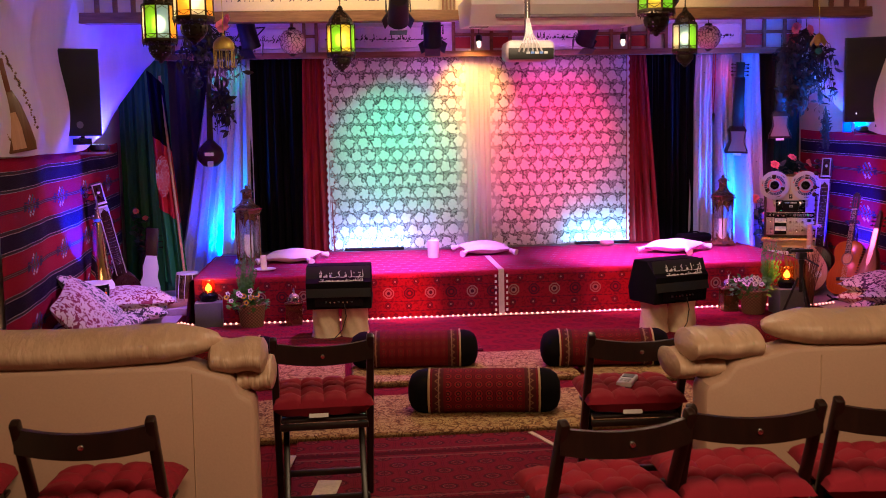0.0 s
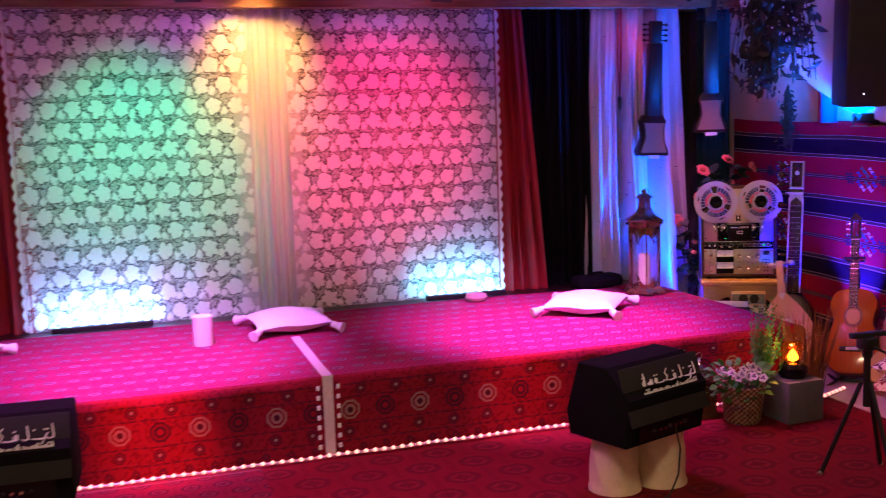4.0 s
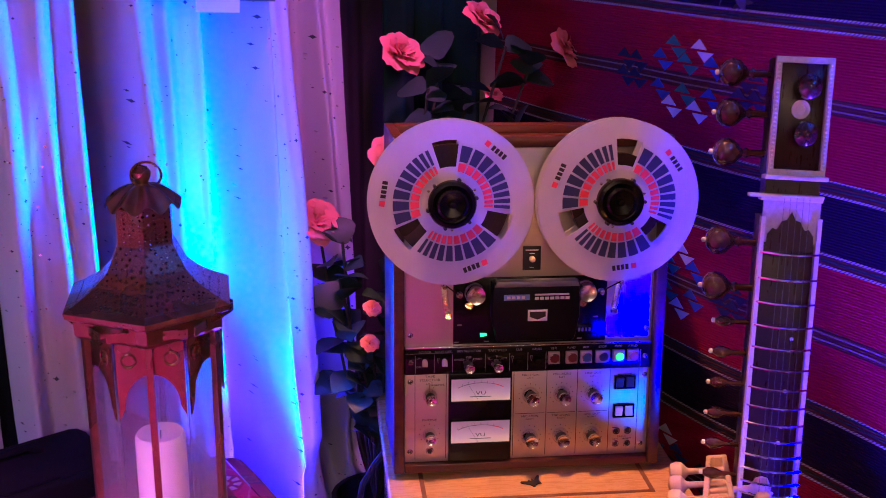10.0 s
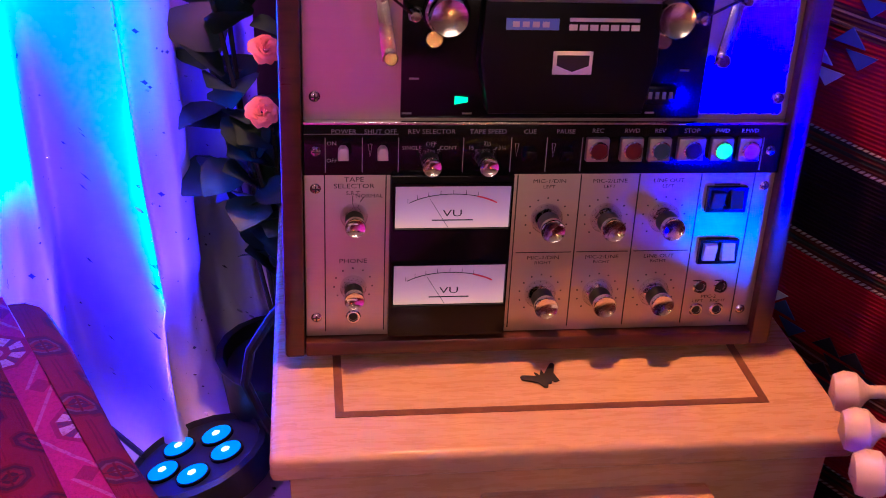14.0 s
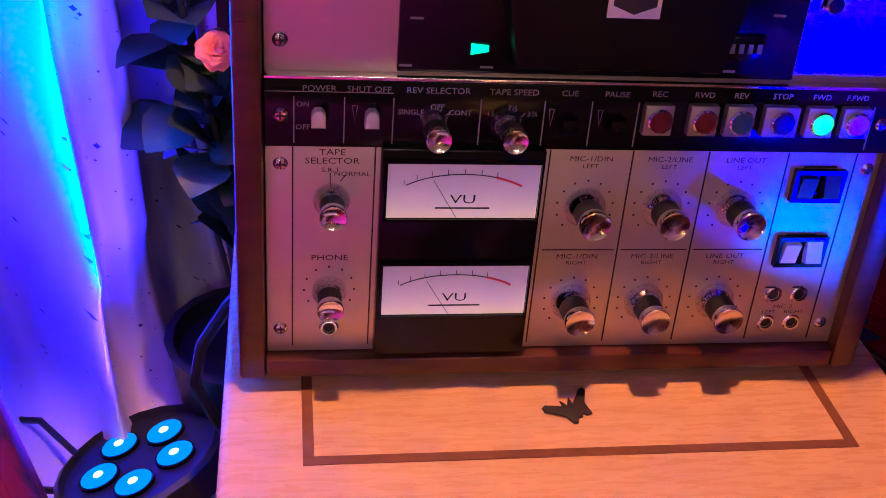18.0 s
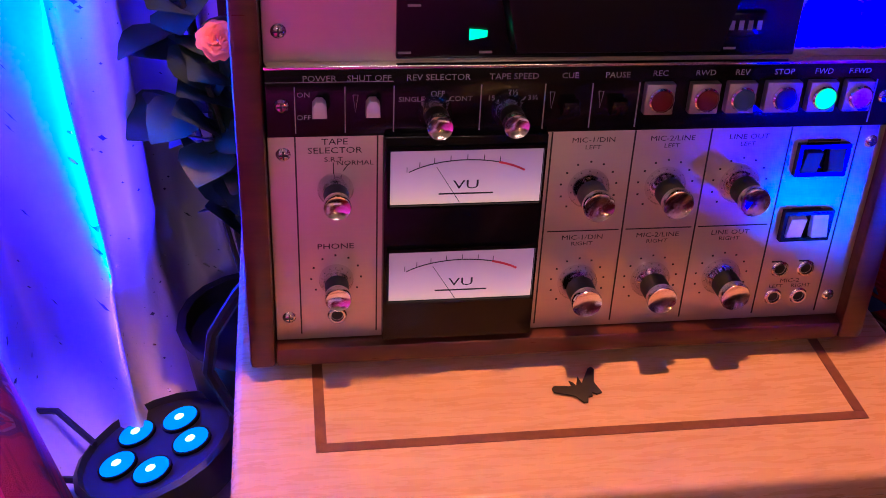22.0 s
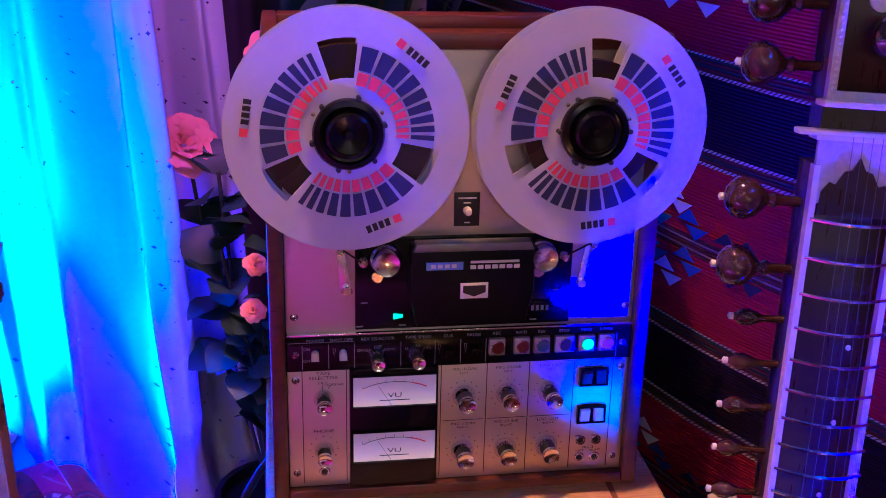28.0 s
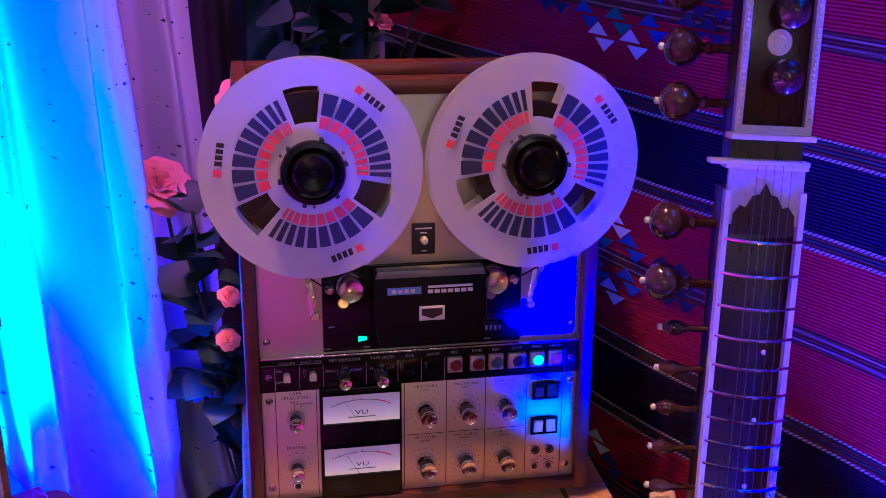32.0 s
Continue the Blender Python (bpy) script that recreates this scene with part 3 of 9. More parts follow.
def lace_mat(name):
    """White net lace: sprays of flowers on a see-through mesh."""
    n = Nodes(name)
    s = n.xyz(n.coords("UV", (2.83 * 0.5, 1.79, 1)))
    u, v = s[0], s[1]
    row = n.math("FLOOR", n.math("DIVIDE", v, 0.118))
    u = n.math("ADD", u, n.math("MULTIPLY", n.math("MODULO", row, 2.0), 0.07))
    fx = n.math("SUBTRACT", n.math("FRACT", n.math("DIVIDE", u, 0.14)), 0.5)
    fy = n.math("MULTIPLY", n.math("SUBTRACT", n.math("FRACT", n.math("DIVIDE", v, 0.118)), 0.5), 0.86)
    r = n.math("SQRT", n.math("ADD", n.math("MULTIPLY", fx, fx), n.math("MULTIPLY", fy, fy)))
    ang = n.math("ARCTAN2", fy, fx)
    lobe = n.math("ABSOLUTE", n.math("SINE", n.math("MULTIPLY", ang, 2.5)))
    petal = n.math("ADD", 0.30, n.math("MULTIPLY", lobe, 0.07))
    vec = n.coords("UV", (28.3 * 0.5, 17.9, 1))
    fuzz = n.math("MULTIPLY", n.math("SUBTRACT", n.noise(vec, 3.0, 3.0), 0.5), 0.50)
    rf = n.math("ADD", r, fuzz)
    bud = n.math("ADD", n.math("SQRT", n.math("ADD", n.math("POWER", n.math("SUBTRACT", n.math("ABSOLUTE", fx), 0.5), 2.0), n.math("POWER", n.math("ADD", fy, 0.22), 2.0))), fuzz)
    outer = n.math("MULTIPLY", n.math("GREATER_THAN", rf, petal), n.math("GREATER_THAN", bud, 0.17))
    line = n.math("LESS_THAN", n.math("ABSOLUTE", n.math("SUBTRACT", n.noise(vec, 3.6, 1.0), 0.5)), 0.034)
    rim = n.math("LESS_THAN", n.math("ABSOLUTE", n.math("SUBTRACT", rf, n.math("ADD", petal, 0.03))), 0.024)
    stem = n.math("LESS_THAN", n.math("ABSOLUTE", n.math("SUBTRACT", n.math("ADD", fx, n.math("MULTIPLY", n.math("SINE", n.math("MULTIPLY", fy, 9.0)), 0.12)), 0.36)), 0.022)
    vein = n.math("LESS_THAN", n.math("ABSOLUTE", n.math("SINE", n.math("MULTIPLY", ang, 2.5))), 0.16)
    inner = n.math("MULTIPLY", n.math("MULTIPLY", vein, n.math("GREATER_THAN", r, 0.09)), 0.35)
    seam = n.math("LESS_THAN", n.math("FRACT", n.math("DIVIDE", v, 0.236)), 0.012)
    hole = n.math("MAXIMUM", n.math("MULTIPLY", seam, 0.5), n.math("MAXIMUM", inner, n.math("MAXIMUM", rim, n.math("MULTIPLY", outer, n.math("MAXIMUM", line, stem)))))
    thin = n.math("MULTIPLY", outer, n.math("MULTIPLY_ADD", n.noise(vec, 9.0, 2.0), 0.30, 0.22))
    cover = n.math("MAXIMUM", 0.10, n.math("SUBTRACT", 0.97, n.math("ADD", thin, n.math("MULTIPLY", hole, 0.44))))
    n.put(n.bsdf.inputs["Alpha"], cover)
    n.put(n.bsdf.inputs["Subsurface Weight"], 0.0)
    return n.done((0.82, 0.8, 0.82), 0.75)


def voile_mat(name, colour, stars=False):
    n = Nodes(name)
    v = n.coords("Object")
    # fold shade put into the colour as upright darker streaks
    fold = n.noise(n.coords("Object", (1, 1, 0.12)), 14.0, 3.0)
    c = n.mix(n.math("MULTIPLY", fold, 0.3), colour, tuple(x * 0.55 for x in colour))
    rough = 0.6
    if stars:
        for size, cut, seed in ((32.0, 0.36, 0.0), (70.0, 0.34, 5.0)):
            vo = n.node("ShaderNodeTexVoronoi", voronoi_dimensions="2D", distance="MINKOWSKI")
            vo.inputs["Exponent"].default_value = 0.75
            n.put(vo.inputs["Vector"], n.coords("UV", (0.72, 2.3, 1), shift=(seed, seed, 0)))
            vo.inputs["Scale"].default_value = size
            vo.inputs["Randomness"].default_value = 0.85
            dot = n.math("LESS_THAN", vo.outputs["Distance"], n.math("MULTIPLY_ADD", n.xyz(vo.outputs["Color"])[2], cut * 0.5, cut * 0.5))
            gate = n.math("GREATER_THAN", n.xyz(vo.outputs["Color"])[0], 0.3)
            c = n.mix(n.math("MULTIPLY", dot, gate), c, (0.03, 0.03, 0.08))
        vo = n.node("ShaderNodeTexVoronoi", voronoi_dimensions="2D")
        n.put(vo.inputs["Vector"], n.coords("UV", (0.72, 2.3, 1)))
        vo.inputs["Scale"].default_value = 60.0
        bright = n.math("MULTIPLY", n.math("LESS_THAN", vo.outputs["Distance"], 0.13), n.math("LESS_THAN", n.xyz(vo.outputs["Color"])[1], 0.25))
        n.put(n.bsdf.inputs["Metallic"], bright)
        c = n.mix(bright, c, (0.95, 0.95, 0.95))
        rough = n.math("SUBTRACT", 0.6, n.math("MULTIPLY", bright, 0.35))
    n.bump(n.math("ADD", n.math("MULTIPLY", n.noise(v, 500.0, 2.0), 0.1), n.noise(n.coords("Object", (1, 1, 0.4)), 30.0, 3.0)), 0.35, 0.006)
    return n.done(c, rough)


def wood_mat(name, a, b, scale=(6, 60, 60), rough=0.35, turn=(0, 0, 0), coat=0.0):
    n = Nodes(name)
    v = n.coords("Object", scale, turn)
    g = n.noise(v, 1.0, 6.0, 0.65)
    fine = n.noise(n.coords("Object", tuple(4 * x for x in scale), turn), 1.5, 3.0)
    c = n.ramp(g, [(0.3, a), (0.5, tuple((x + y) / 2 for x, y in zip(a, b))), (0.7, b)])
    c = n.mix(n.math("MULTIPLY", fine, 0.25), c, tuple(x * 0.4 for x in a))
    n.bump(fine, 0.12, 0.0006)
    n.put(n.bsdf.inputs["Coat Weight"], coat)
    return n.done(c, n.math("ADD", rough - 0.1, n.math("MULTIPLY", fine, 0.2)))


def leather_mat(name):
    """Soft beige hide: fine grain, gathered wrinkles with crease shade in the colour, darker worn patches."""
    n = Nodes(name)
    v = n.coords("Object")
    fine = n.noise(v, 160.0, 3.0)
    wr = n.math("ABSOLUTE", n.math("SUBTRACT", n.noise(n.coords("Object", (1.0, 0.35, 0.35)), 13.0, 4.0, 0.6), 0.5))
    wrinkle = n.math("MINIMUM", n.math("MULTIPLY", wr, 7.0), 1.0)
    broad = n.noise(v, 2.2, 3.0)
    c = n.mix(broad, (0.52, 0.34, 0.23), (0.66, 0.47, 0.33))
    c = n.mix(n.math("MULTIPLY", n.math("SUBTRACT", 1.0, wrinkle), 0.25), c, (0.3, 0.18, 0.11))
    n.bump(n.math("ADD", n.math("MULTIPLY", wrinkle, 0.8), n.math("MULTIPLY", fine, 0.12)), 0.4, 0.008)
    return n.done(c, n.math("ADD", 0.36, n.math("MULTIPLY", fine, 0.16)))


M_RUG_TOP = gul_rug_mat("rug_top", (0.36, 0.012, 0.090), (0.44, 0.30, 0.42), (0.035, 0.02, 0.08), (0.0965, 0.145), 0.058)
M_RUG_FRONT = gul_border_mat("rug_front", (0.30, 0.011, 0.030), (0.37, 0.23, 0.23), (0.035, 0.012, 0.035))
M_RUG_FLOOR = carpet_mat("rug_floor", (0.21, 0.011, 0.026), (0.25, 0.08, 0.075), (0.05, 0.009, 0.02), (0.13, 0.10), frame_every=0.62)
M_RUG_DARK = carpet_mat("rug_dark", (0.20, 0.006, 0.013), (0.20, 0.02, 0.022), (0.10, 0.005, 0.010), (0.24, 0.17))
M_RUG_CREAM = floral_mat("rug_cream", (0.50, 0.33, 0.15), (0.30, 0.14, 0.06), (0.10, 0.035, 0.018))
M_BOLSTER = bolster_mat("bolster_cloth")
M_KILIM = stripe_mat("striped_cloth")
M_LACE = lace_mat("lace")
M_VOILE = voile_mat("voile", (0.68, 0.66, 0.74))
M_STARS = voile_mat("star_voile", (0.56, 0.52, 0.66), True)
M_RED_DRAPE = plain("red_drape", (0.30, 0.006, 0.012), 0.8, vary=0.3, grain=300, bump=0.3)
M_BLACK_DRAPE = plain("black_drape", (0.006, 0.006, 0.008), 0.95, vary=0.3, grain=300, Specular_IOR_Level=0.08)
M_GREEN_DRAPE = plain("green_drape", (0.012, 0.13, 0.028), 0.7, vary=0.3, grain=300)
M_DARK_DRAPE = plain("plum_drape", (0.05, 0.03, 0.06), 0.85, vary=0.3, grain=300)
M_WHITE_CLOTH = plain("white_cotton", (0.82, 0.8, 0.8), 0.85, vary=0.06, grain=500, bump=0.3)
M_PLASTER = plain("plaster", (0.6, 0.5, 0.4), 0.9, vary=0.1, grain=120, bump=0.2)
M_CREAM_BOARD = plain("cream_board", (0.78, 0.66, 0.45), 0.7, vary=0.08)
M_LILAC_BOARD = plain("pale_board", (0.75, 0.68, 0.74), 0.7, vary=0.08)
M_BEAM = wood_mat("beam_wood", (0.16, 0.07, 0.03), (0.32, 0.17, 0.08), (5, 50, 50), 0.6)
M_BRICKRED = plain("red_block", (0.5, 0.06, 0.05), 0.7)
M_BLACK = plain("black_plastic", (0.012, 0.012, 0.013), 0.45, vary=0.2, grain=400, bump=0.1)
M_BLACK_GLOSS = plain("black_gloss", (0.005, 0.005, 0.007), 0.16, vary=0.1, bump=0.0, Specular_IOR_Level=0.22)
M_INK = plain("ink", (0.015, 0.01, 0.012), 0.6, vary=0.1, bump=0.0)
M_WHITE_INK = plain("white_ink", (0.8, 0.8, 0.8), 0.6, vary=0.05, bump=0.0)
M_LEATHER = leather_mat("beige_leather")
M_LEATHER_FLAT = plain("flat_leather", (0.52, 0.34, 0.25), 0.5, vary=0.08, grain=140, bump=0.25, big=2.0)
M_DARKWOOD = wood_mat("dark_wood", (0.008, 0.004, 0.003), (0.022, 0.008, 0.005), (30, 30, 5), 0.35)
M_RED_CUSHION = plain("red_cushion", (0.27, 0.005, 0.022), 0.9, vary=0.2, grain=250, bump=0.3)
M_ALU = plain("champagne_aluminium", (0.60, 0.50, 0.43), 0.42, 0.72, vary=0.05, grain=40, bump=0.05, stretch=(1, 1, 60))
M_CHROME = plain("chrome", (0.78, 0.77, 0.75), 0.14, 1.0, vary=0.04, bump=0.0)
M_SPUN = plain("spun_aluminium", (0.85, 0.84, 0.84), 0.15, 1.0, vary=0.05, grain=200, bump=0.03)
M_BRUSHED = plain("brushed_aluminium", (0.82, 0.80, 0.80), 0.22, 1.0, vary=0.06, grain=80, bump=0.08)
M_WALNUT = wood_mat("walnut", (0.055, 0.012, 0.008), (0.125, 0.030, 0.017), (6, 60, 60), 0.32)
M_BEECH = wood_mat("beech", (0.62, 0.36, 0.17), (0.72, 0.45, 0.23), (5, 40, 40), 0.28, coat=0.3)
M_INLAY = wood_mat("dark_inlay", (0.16, 0.06, 0.03), (0.25, 0.1, 0.05), (40, 40, 40), 0.35)
M_BRASS = plain("aged_brass", (0.29, 0.175, 0.085), 0.27, 0.8, vary=0.4, grain=70, bump=0.25, big=8)
M_HAZY_GLASS = stained_glass("hazy_glass", (0.9, 0.9, 0.9), 0.14, 0.03)
M_WAX = plain("ivory_wax", (0.85, 0.78, 0.66), 0.5, vary=0.04, bump=0.05)
M_LEAF = plain("rose_leaf", (0.028, 0.065, 0.05), 0.5, vary=0.35, grain=40, random_tone=0.5)
M_ROSE = plain("silk_rose", (1.0, 0.24, 0.25), 0.6, vary=0.2, grain=30)
M_STEM = plain("stem", (0.03, 0.03, 0.015), 0.7)
M_BACKCLOTH = plain("grey_backcloth", (0.06, 0.05, 0.07), 0.9, vary=0.2, grain=200)

# ---- the room ----
SX0, SX1, SY0, SY1, SZ = -1.16, 3.70, 8.05, 10.0, 0.36


def block(name, x0, x1, y0, y1, z0, z1, material, label, category, kind="structure", bevel=0.0):
    ob = thing(name, label, category, pose((x0 + x1) / 2, (y0 + y1) / 2, (z0 + z1) / 2), kind=kind,
               bm=bm_box(x1 - x0, y1 - y0, z1 - z0, bevel=bevel), material=material)
    return ob


block("floor", -3.2, 5.6, -2.6, 10.4, -0.1, 0.0, M_RUG_DARK, "floor laid wall to wall with dark red patterned carpet", "floor")
block("wall_north", -3.2, 5.6, 10.25, 10.4, 0, 3.0, M_PLASTER, "plain plaster wall hidden behind the stage curtains", "wall")
block("wall_south", -3.2, 5.6, -2.6, -2.45, 0, 3.0, M_PLASTER, "plain cream plaster wall", "wall")
block("wall_east", 4.46, 4.6, -2.45, 10.25, 0, 3.0, M_PLASTER, "cream plaster wall behind the hangings", "wall")
block("wall_west", -2.2, -2.06, -2.45, 10.25, 0, 3.0, M_PLASTER, "cream plaster wall behind the hangings", "wall")
block("ceiling", -3.2, 5.6, -2.6, 10.4, 2.75, 2.85, M_PLASTER, "cream plaster ceiling", "ceiling")


# ---- floor coverings beside and before the stage ----
M_PALE_FLOOR = plain("pale_laminate", (0.56, 0.48, 0.46), 0.45, vary=0.12, grain=30, bump=0.05, stretch=(1, 12, 1))
M_RUG_FADED = carpet_mat("rug_faded", (0.34, 0.035, 0.06), (0.42, 0.2, 0.2), (0.12, 0.02, 0.04), (0.15, 0.11))
block("side_floor", -2.05, -1.34, 6.7, 9.72, 0.0, 0.005, M_PALE_FLOOR, "pale laminate floor left bare beside the stage", "floor")
block("side_floor", 3.80, 4.38, 6.7, 9.45, 0.0, 0.005, M_PALE_FLOOR, "pale laminate floor left bare beside the stage", "floor")
block("faded_rug", -1.30, 0.90, 6.84, 7.93, 0.0, 0.010, M_RUG_FADED, "faded purplish-red rug lying before the stage", "rug", "")

# ---- stage ----
M_RUG_BORDER = carpet_mat("rug_border", (0.17, 0.006, 0.016), (0.085, 0.012, 0.018), (0.02, 0.008, 0.015), (0.06, 0.045))
M_RUG_SIDE = carpet_mat("rug_side", (0.20, 0.008, 0.022), (0.16, 0.07, 0.08), (0.03, 0.012, 0.03), (0.075, 0.055), "xy")


def rug_drape(x0, x1, name, label):
    """A rug laid over the platform and hanging down its front."""
    rug = thing(name, label, "rug", pose(0, 0, 0))
    part("top", bm_sheet(lambda u, v: (x0 + u * (x1 - x0), SY0 + 0.02 + v * (SY1 - 0.4 - SY0 - 0.02), SZ + 0.004 + 0.004 * math.sin(7 * u + 5 * v) * math.sin(9 * v)), 40, 16), M_RUG_TOP, rug)

    def hang(u, v):
        a = v * 1.0
        x = x0 + u * (x1 - x0)
        w = 0.006 * math.sin(9 * x) * a + 0.004 * math.sin(23 * x)
        if v < 0.15:
            k = v / 0.15 * math.pi / 2
            return (x, SY0 + 0.02 - 0.025 * math.sin(k) + w * 0.2, SZ - 0.021 + 0.025 * math.cos(k))
        return (x, SY0 - 0.005 + w, (SZ - 0.021) * (1 - (v - 0.15) / 0.85) + 0.008)
    part("front", bm_sheet(hang, 60, 14), M_RUG_FRONT, rug)
    def border(u, v):
        x, y = x1 - 0.30 * (1 - u), SY1 - 0.78 + 0.40 * v
        drop = 0.05 * max(0.0, (v - 0.9) / 0.1) ** 2 + 0.06 * max(0.0, (abs(x - (SX0 + SX1) / 2) - (SX1 - SX0) / 2 + 0.06) / 0.06) ** 2
        return (x + (0.02 if u > 0.99 else 0), y, SZ + 0.0125 - drop)
    if x1 > 3:
        part("corner_border", bm_sheet(border, 60, 14), M_RUG_BORDER, rug, "dark woven corner border")
    xe, s = (x0, -1) if x0 < 0 else (x1, 1)

    def side(u, v):
        y = SY0 + 0.0 + u * (SY1 - 0.42 - SY0)
        k = min(1, v / 0.2) * math.pi / 2
        bulge = 0.03 * math.sin(k) + 0.05 * v + 0.02 * v * math.sin(16 * y)
        return (xe + s * bulge, y, SZ + 0.004 - 0.03 * (1 - math.cos(k)) - max(0, v - 0.2) / 0.8 * (SZ - 0.03))
    part("side", bm_sheet(side, 50, 16), M_RUG_SIDE, rug, "rug hanging over the stage end")
    return rug


block("stage_platform", SX0 + 0.02, SX1 - 0.02, SY0 + 0.03, SY1, 0, SZ, M_DARKWOOD, "low wooden stage platform under the rugs", "stage")
rug_drape(SX0, 1.23, "stage_rug", "crimson hand-knotted rug draped over the stage edge")
rug_drape(1.235, SX1, "stage_rug", "crimson hand-knotted rug with rows of medallions draped over the stage")


def curtain(name, x0, x1, y, z0, z1, material, label, folds=8, depth=0.05, flare=0.0, kind="", tie=0.0, nu=90, thick=0.0, seed=0, angle=0.0, pinch=0.0, lean=0.0):
    """A hanging curtain with soft folds; flare widens it at the foot."""
    rnd = random.Random(seed)
    ph = [rnd.uniform(0, 6.28) for _ in range(5)]

    def fn(u, v):
        z = z0 + (z1 - z0) * v
        w = (x1 - x0) * (1 + flare * (1 - v) - pinch * math.sin(math.pi * v))
        x = (x0 + x1) / 2 + (u - 0.5) * w + lean * (1 - v)
        k = 0.45 + 0.55 * (1 - v)
        d = depth * (math.sin(2 * math.pi * folds * u + ph[0] + 0.8 * math.sin(3 * v + ph[1])) * k + 0.45 * math.sin(2 * math.pi * folds * 0.37 * u + ph[2]) + 0.2 * math.sin(2 * math.pi * folds * 2.3 * u + ph[3] + 2 * v))
        p = Vector(((x - (x0 + x1) / 2), d, 0))
        p.rotate(Euler((0, 0, radians(angle))))
        return ((x0 + x1) / 2 + p.x, y + p.y, z)
    return thing(name, label, "curtain", kind=kind, bm=bm_sheet(fn, nu, 24, thick), material=material)


curtain("back_curtain", -0.25, 2.85, 9.93, 0.02, 2.25, M_BACKCLOTH, "grey cloth hung behind the lace curtains", 22, 0.02, nu=200, seed=1)
lace_l = curtain("lace_curtain", -0.12, 1.17, 9.76, SZ, 2.15, M_LACE, "white flowered lace curtain with a scalloped edge", 5, 0.008, nu=60, seed=2)
lace_r = curtain("lace_curtain", 1.40, 2.71, 9.76, SZ, 2.15, M_LACE, "white flowered lace curtain with a scalloped edge", 5, 0.008, nu=60, seed=3)
curtain("voile_curtain", 1.10, 1.47, 9.80, SZ, 2.16, M_VOILE, "white gathered voile strip between the lace curtains", 7, 0.02, flare=0.15, seed=4)
curtain("red_curtain", -0.34, -0.08, 9.79, SZ, 2.15, M_RED_DRAPE, "deep red velvet side curtain", 4, 0.03, flare=0.35, seed=5)
curtain("red_curtain", 2.71, 2.90, 9.79, SZ, 2.15, M_RED_DRAPE, "deep red velvet side curtain flared at the foot", 4, 0.03, flare=0.75, seed=6, lean=0.07)
curtain("black_curtain", -0.86, -0.25, 9.84, 0.02, 2.15, M_BLACK_DRAPE, "heavy black stage curtain", 8, 0.04, seed=7)
curtain("black_curtain", 2.86, 3.42, 9.84, 0.02, 2.15, M_BLACK_DRAPE, "heavy black stage curtain", 8, 0.04, seed=8)


for lace, x, s in ((lace_l, -0.12, -1), (lace_r, 2.71, 1)):
    part("scalloped_edge", bm_sheet(lambda u, v: (x + s * (0.002 + u * (0.010 + 0.016 * abs(math.sin(math.pi * 27 * v)))), 9.752, SZ + 0.01 + v * 1.77), 4, 170), M_WHITE_CLOTH, lace, "white scalloped border")


def star_curtain():
    """The starry voile by the deck: wide at the foot and lying out on the floor."""
    creases = ((0.08, 0.06, 0.020, 0.05), (0.25, 0.05, 0.045, 0.06), (0.335, 0.09, -0.040, 0.05), (0.56, 0.06, 0.030, 0.05), (0.655, 0.05, -0.034, 0.035), (0.70, 0.04, 0.030, 0.03), (0.83, 0.02, 0.020, 0.05), (0.93, 0.0, -0.022, 0.04))

    def fn(u, v):
        x = 3.345 + 0.055 * v ** 2 + u * (0.775 - 0.17 * v ** 1.3)
        k = 0.45 + 0.8 * (1 - v)
        d = 0.042 * k * (math.sin(2 * math.pi * 3.3 * u + 1.1 + 0.9 * math.sin(2.2 * v)) + 0.5 * math.sin(2 * math.pi * 1.7 * u + 2.2) + 0.28 * math.sin(2 * math.pi * 9.3 * u + 3 * v) + 0.16 * math.sin(2 * math.pi * 17.0 * u + 5 * v + 2 * math.sin(4 * v)))
        for at, wide, out in ((3.67, 0.042, 0.040), (3.79, 0.045, 0.055), (3.885, 0.028, 0.045), (3.975, 0.025, 0.030)):
            d -= out * math.exp(-((x - at + 0.09 * (v - 0.25)) / wide) ** 2)
        for u0, lean, deep, wide in creases:
            e = u - u0 - lean * (1 - v) ** 1.5 - 0.008 * math.sin(7 * v + 40 * u0)
            d += 1.9 * deep * k * math.tanh(e / 0.014) * math.exp(-(e / (1.6 * wide)) ** 2)
        d += 0.017 * (1.15 - v) * math.sin(2 * math.pi * 7.3 * u + 3.2 * noise.noise(Vector((3 * u, 8.5, 2.6 * v))) + 1.5 * v)
        d += 0.010 * noise.noise(Vector((9 * u, 0.5, 5 * v))) + (0.016 * noise.noise(Vector((17 * u, 3.5, 7 * v))) + 0.008 * noise.noise(Vector((44 * u, 1.5, 16 * v)))) * max(0.25, 1.1 - 1.4 * v)
        if v < 0.22:
            q = 1 - v / 0.22
            side = min(1.0, max(0.0, (u - 0.40) / 0.15))
            z = 0.025 + 0.25 * (1 - q) ** (1.6 + 0.9 * side) + (0.018 * math.sin(11 * u + 5 * q) + 0.02 * math.sin(27 * u)) * q * (1 - 0.9 * side) - 0.012 * q * side
            return (x + 0.03 * q * math.sin(7 * u), 9.79 - (0.30 + 0.26 * side) * q ** (1.2 + 1.1 * side) + d * (1 - (0.4 + 0.55 * side) * q), max(z, 0.012))
        return (x, 9.78 + d, 0.275 + (v - 0.22) / 0.78 * 1.875)
    return thing("star_curtain", "white voile curtain printed with small dark stars pooling on the floor", "curtain", bm=bm_sheet(fn, 320, 90), material=M_STARS)


star_curtain()
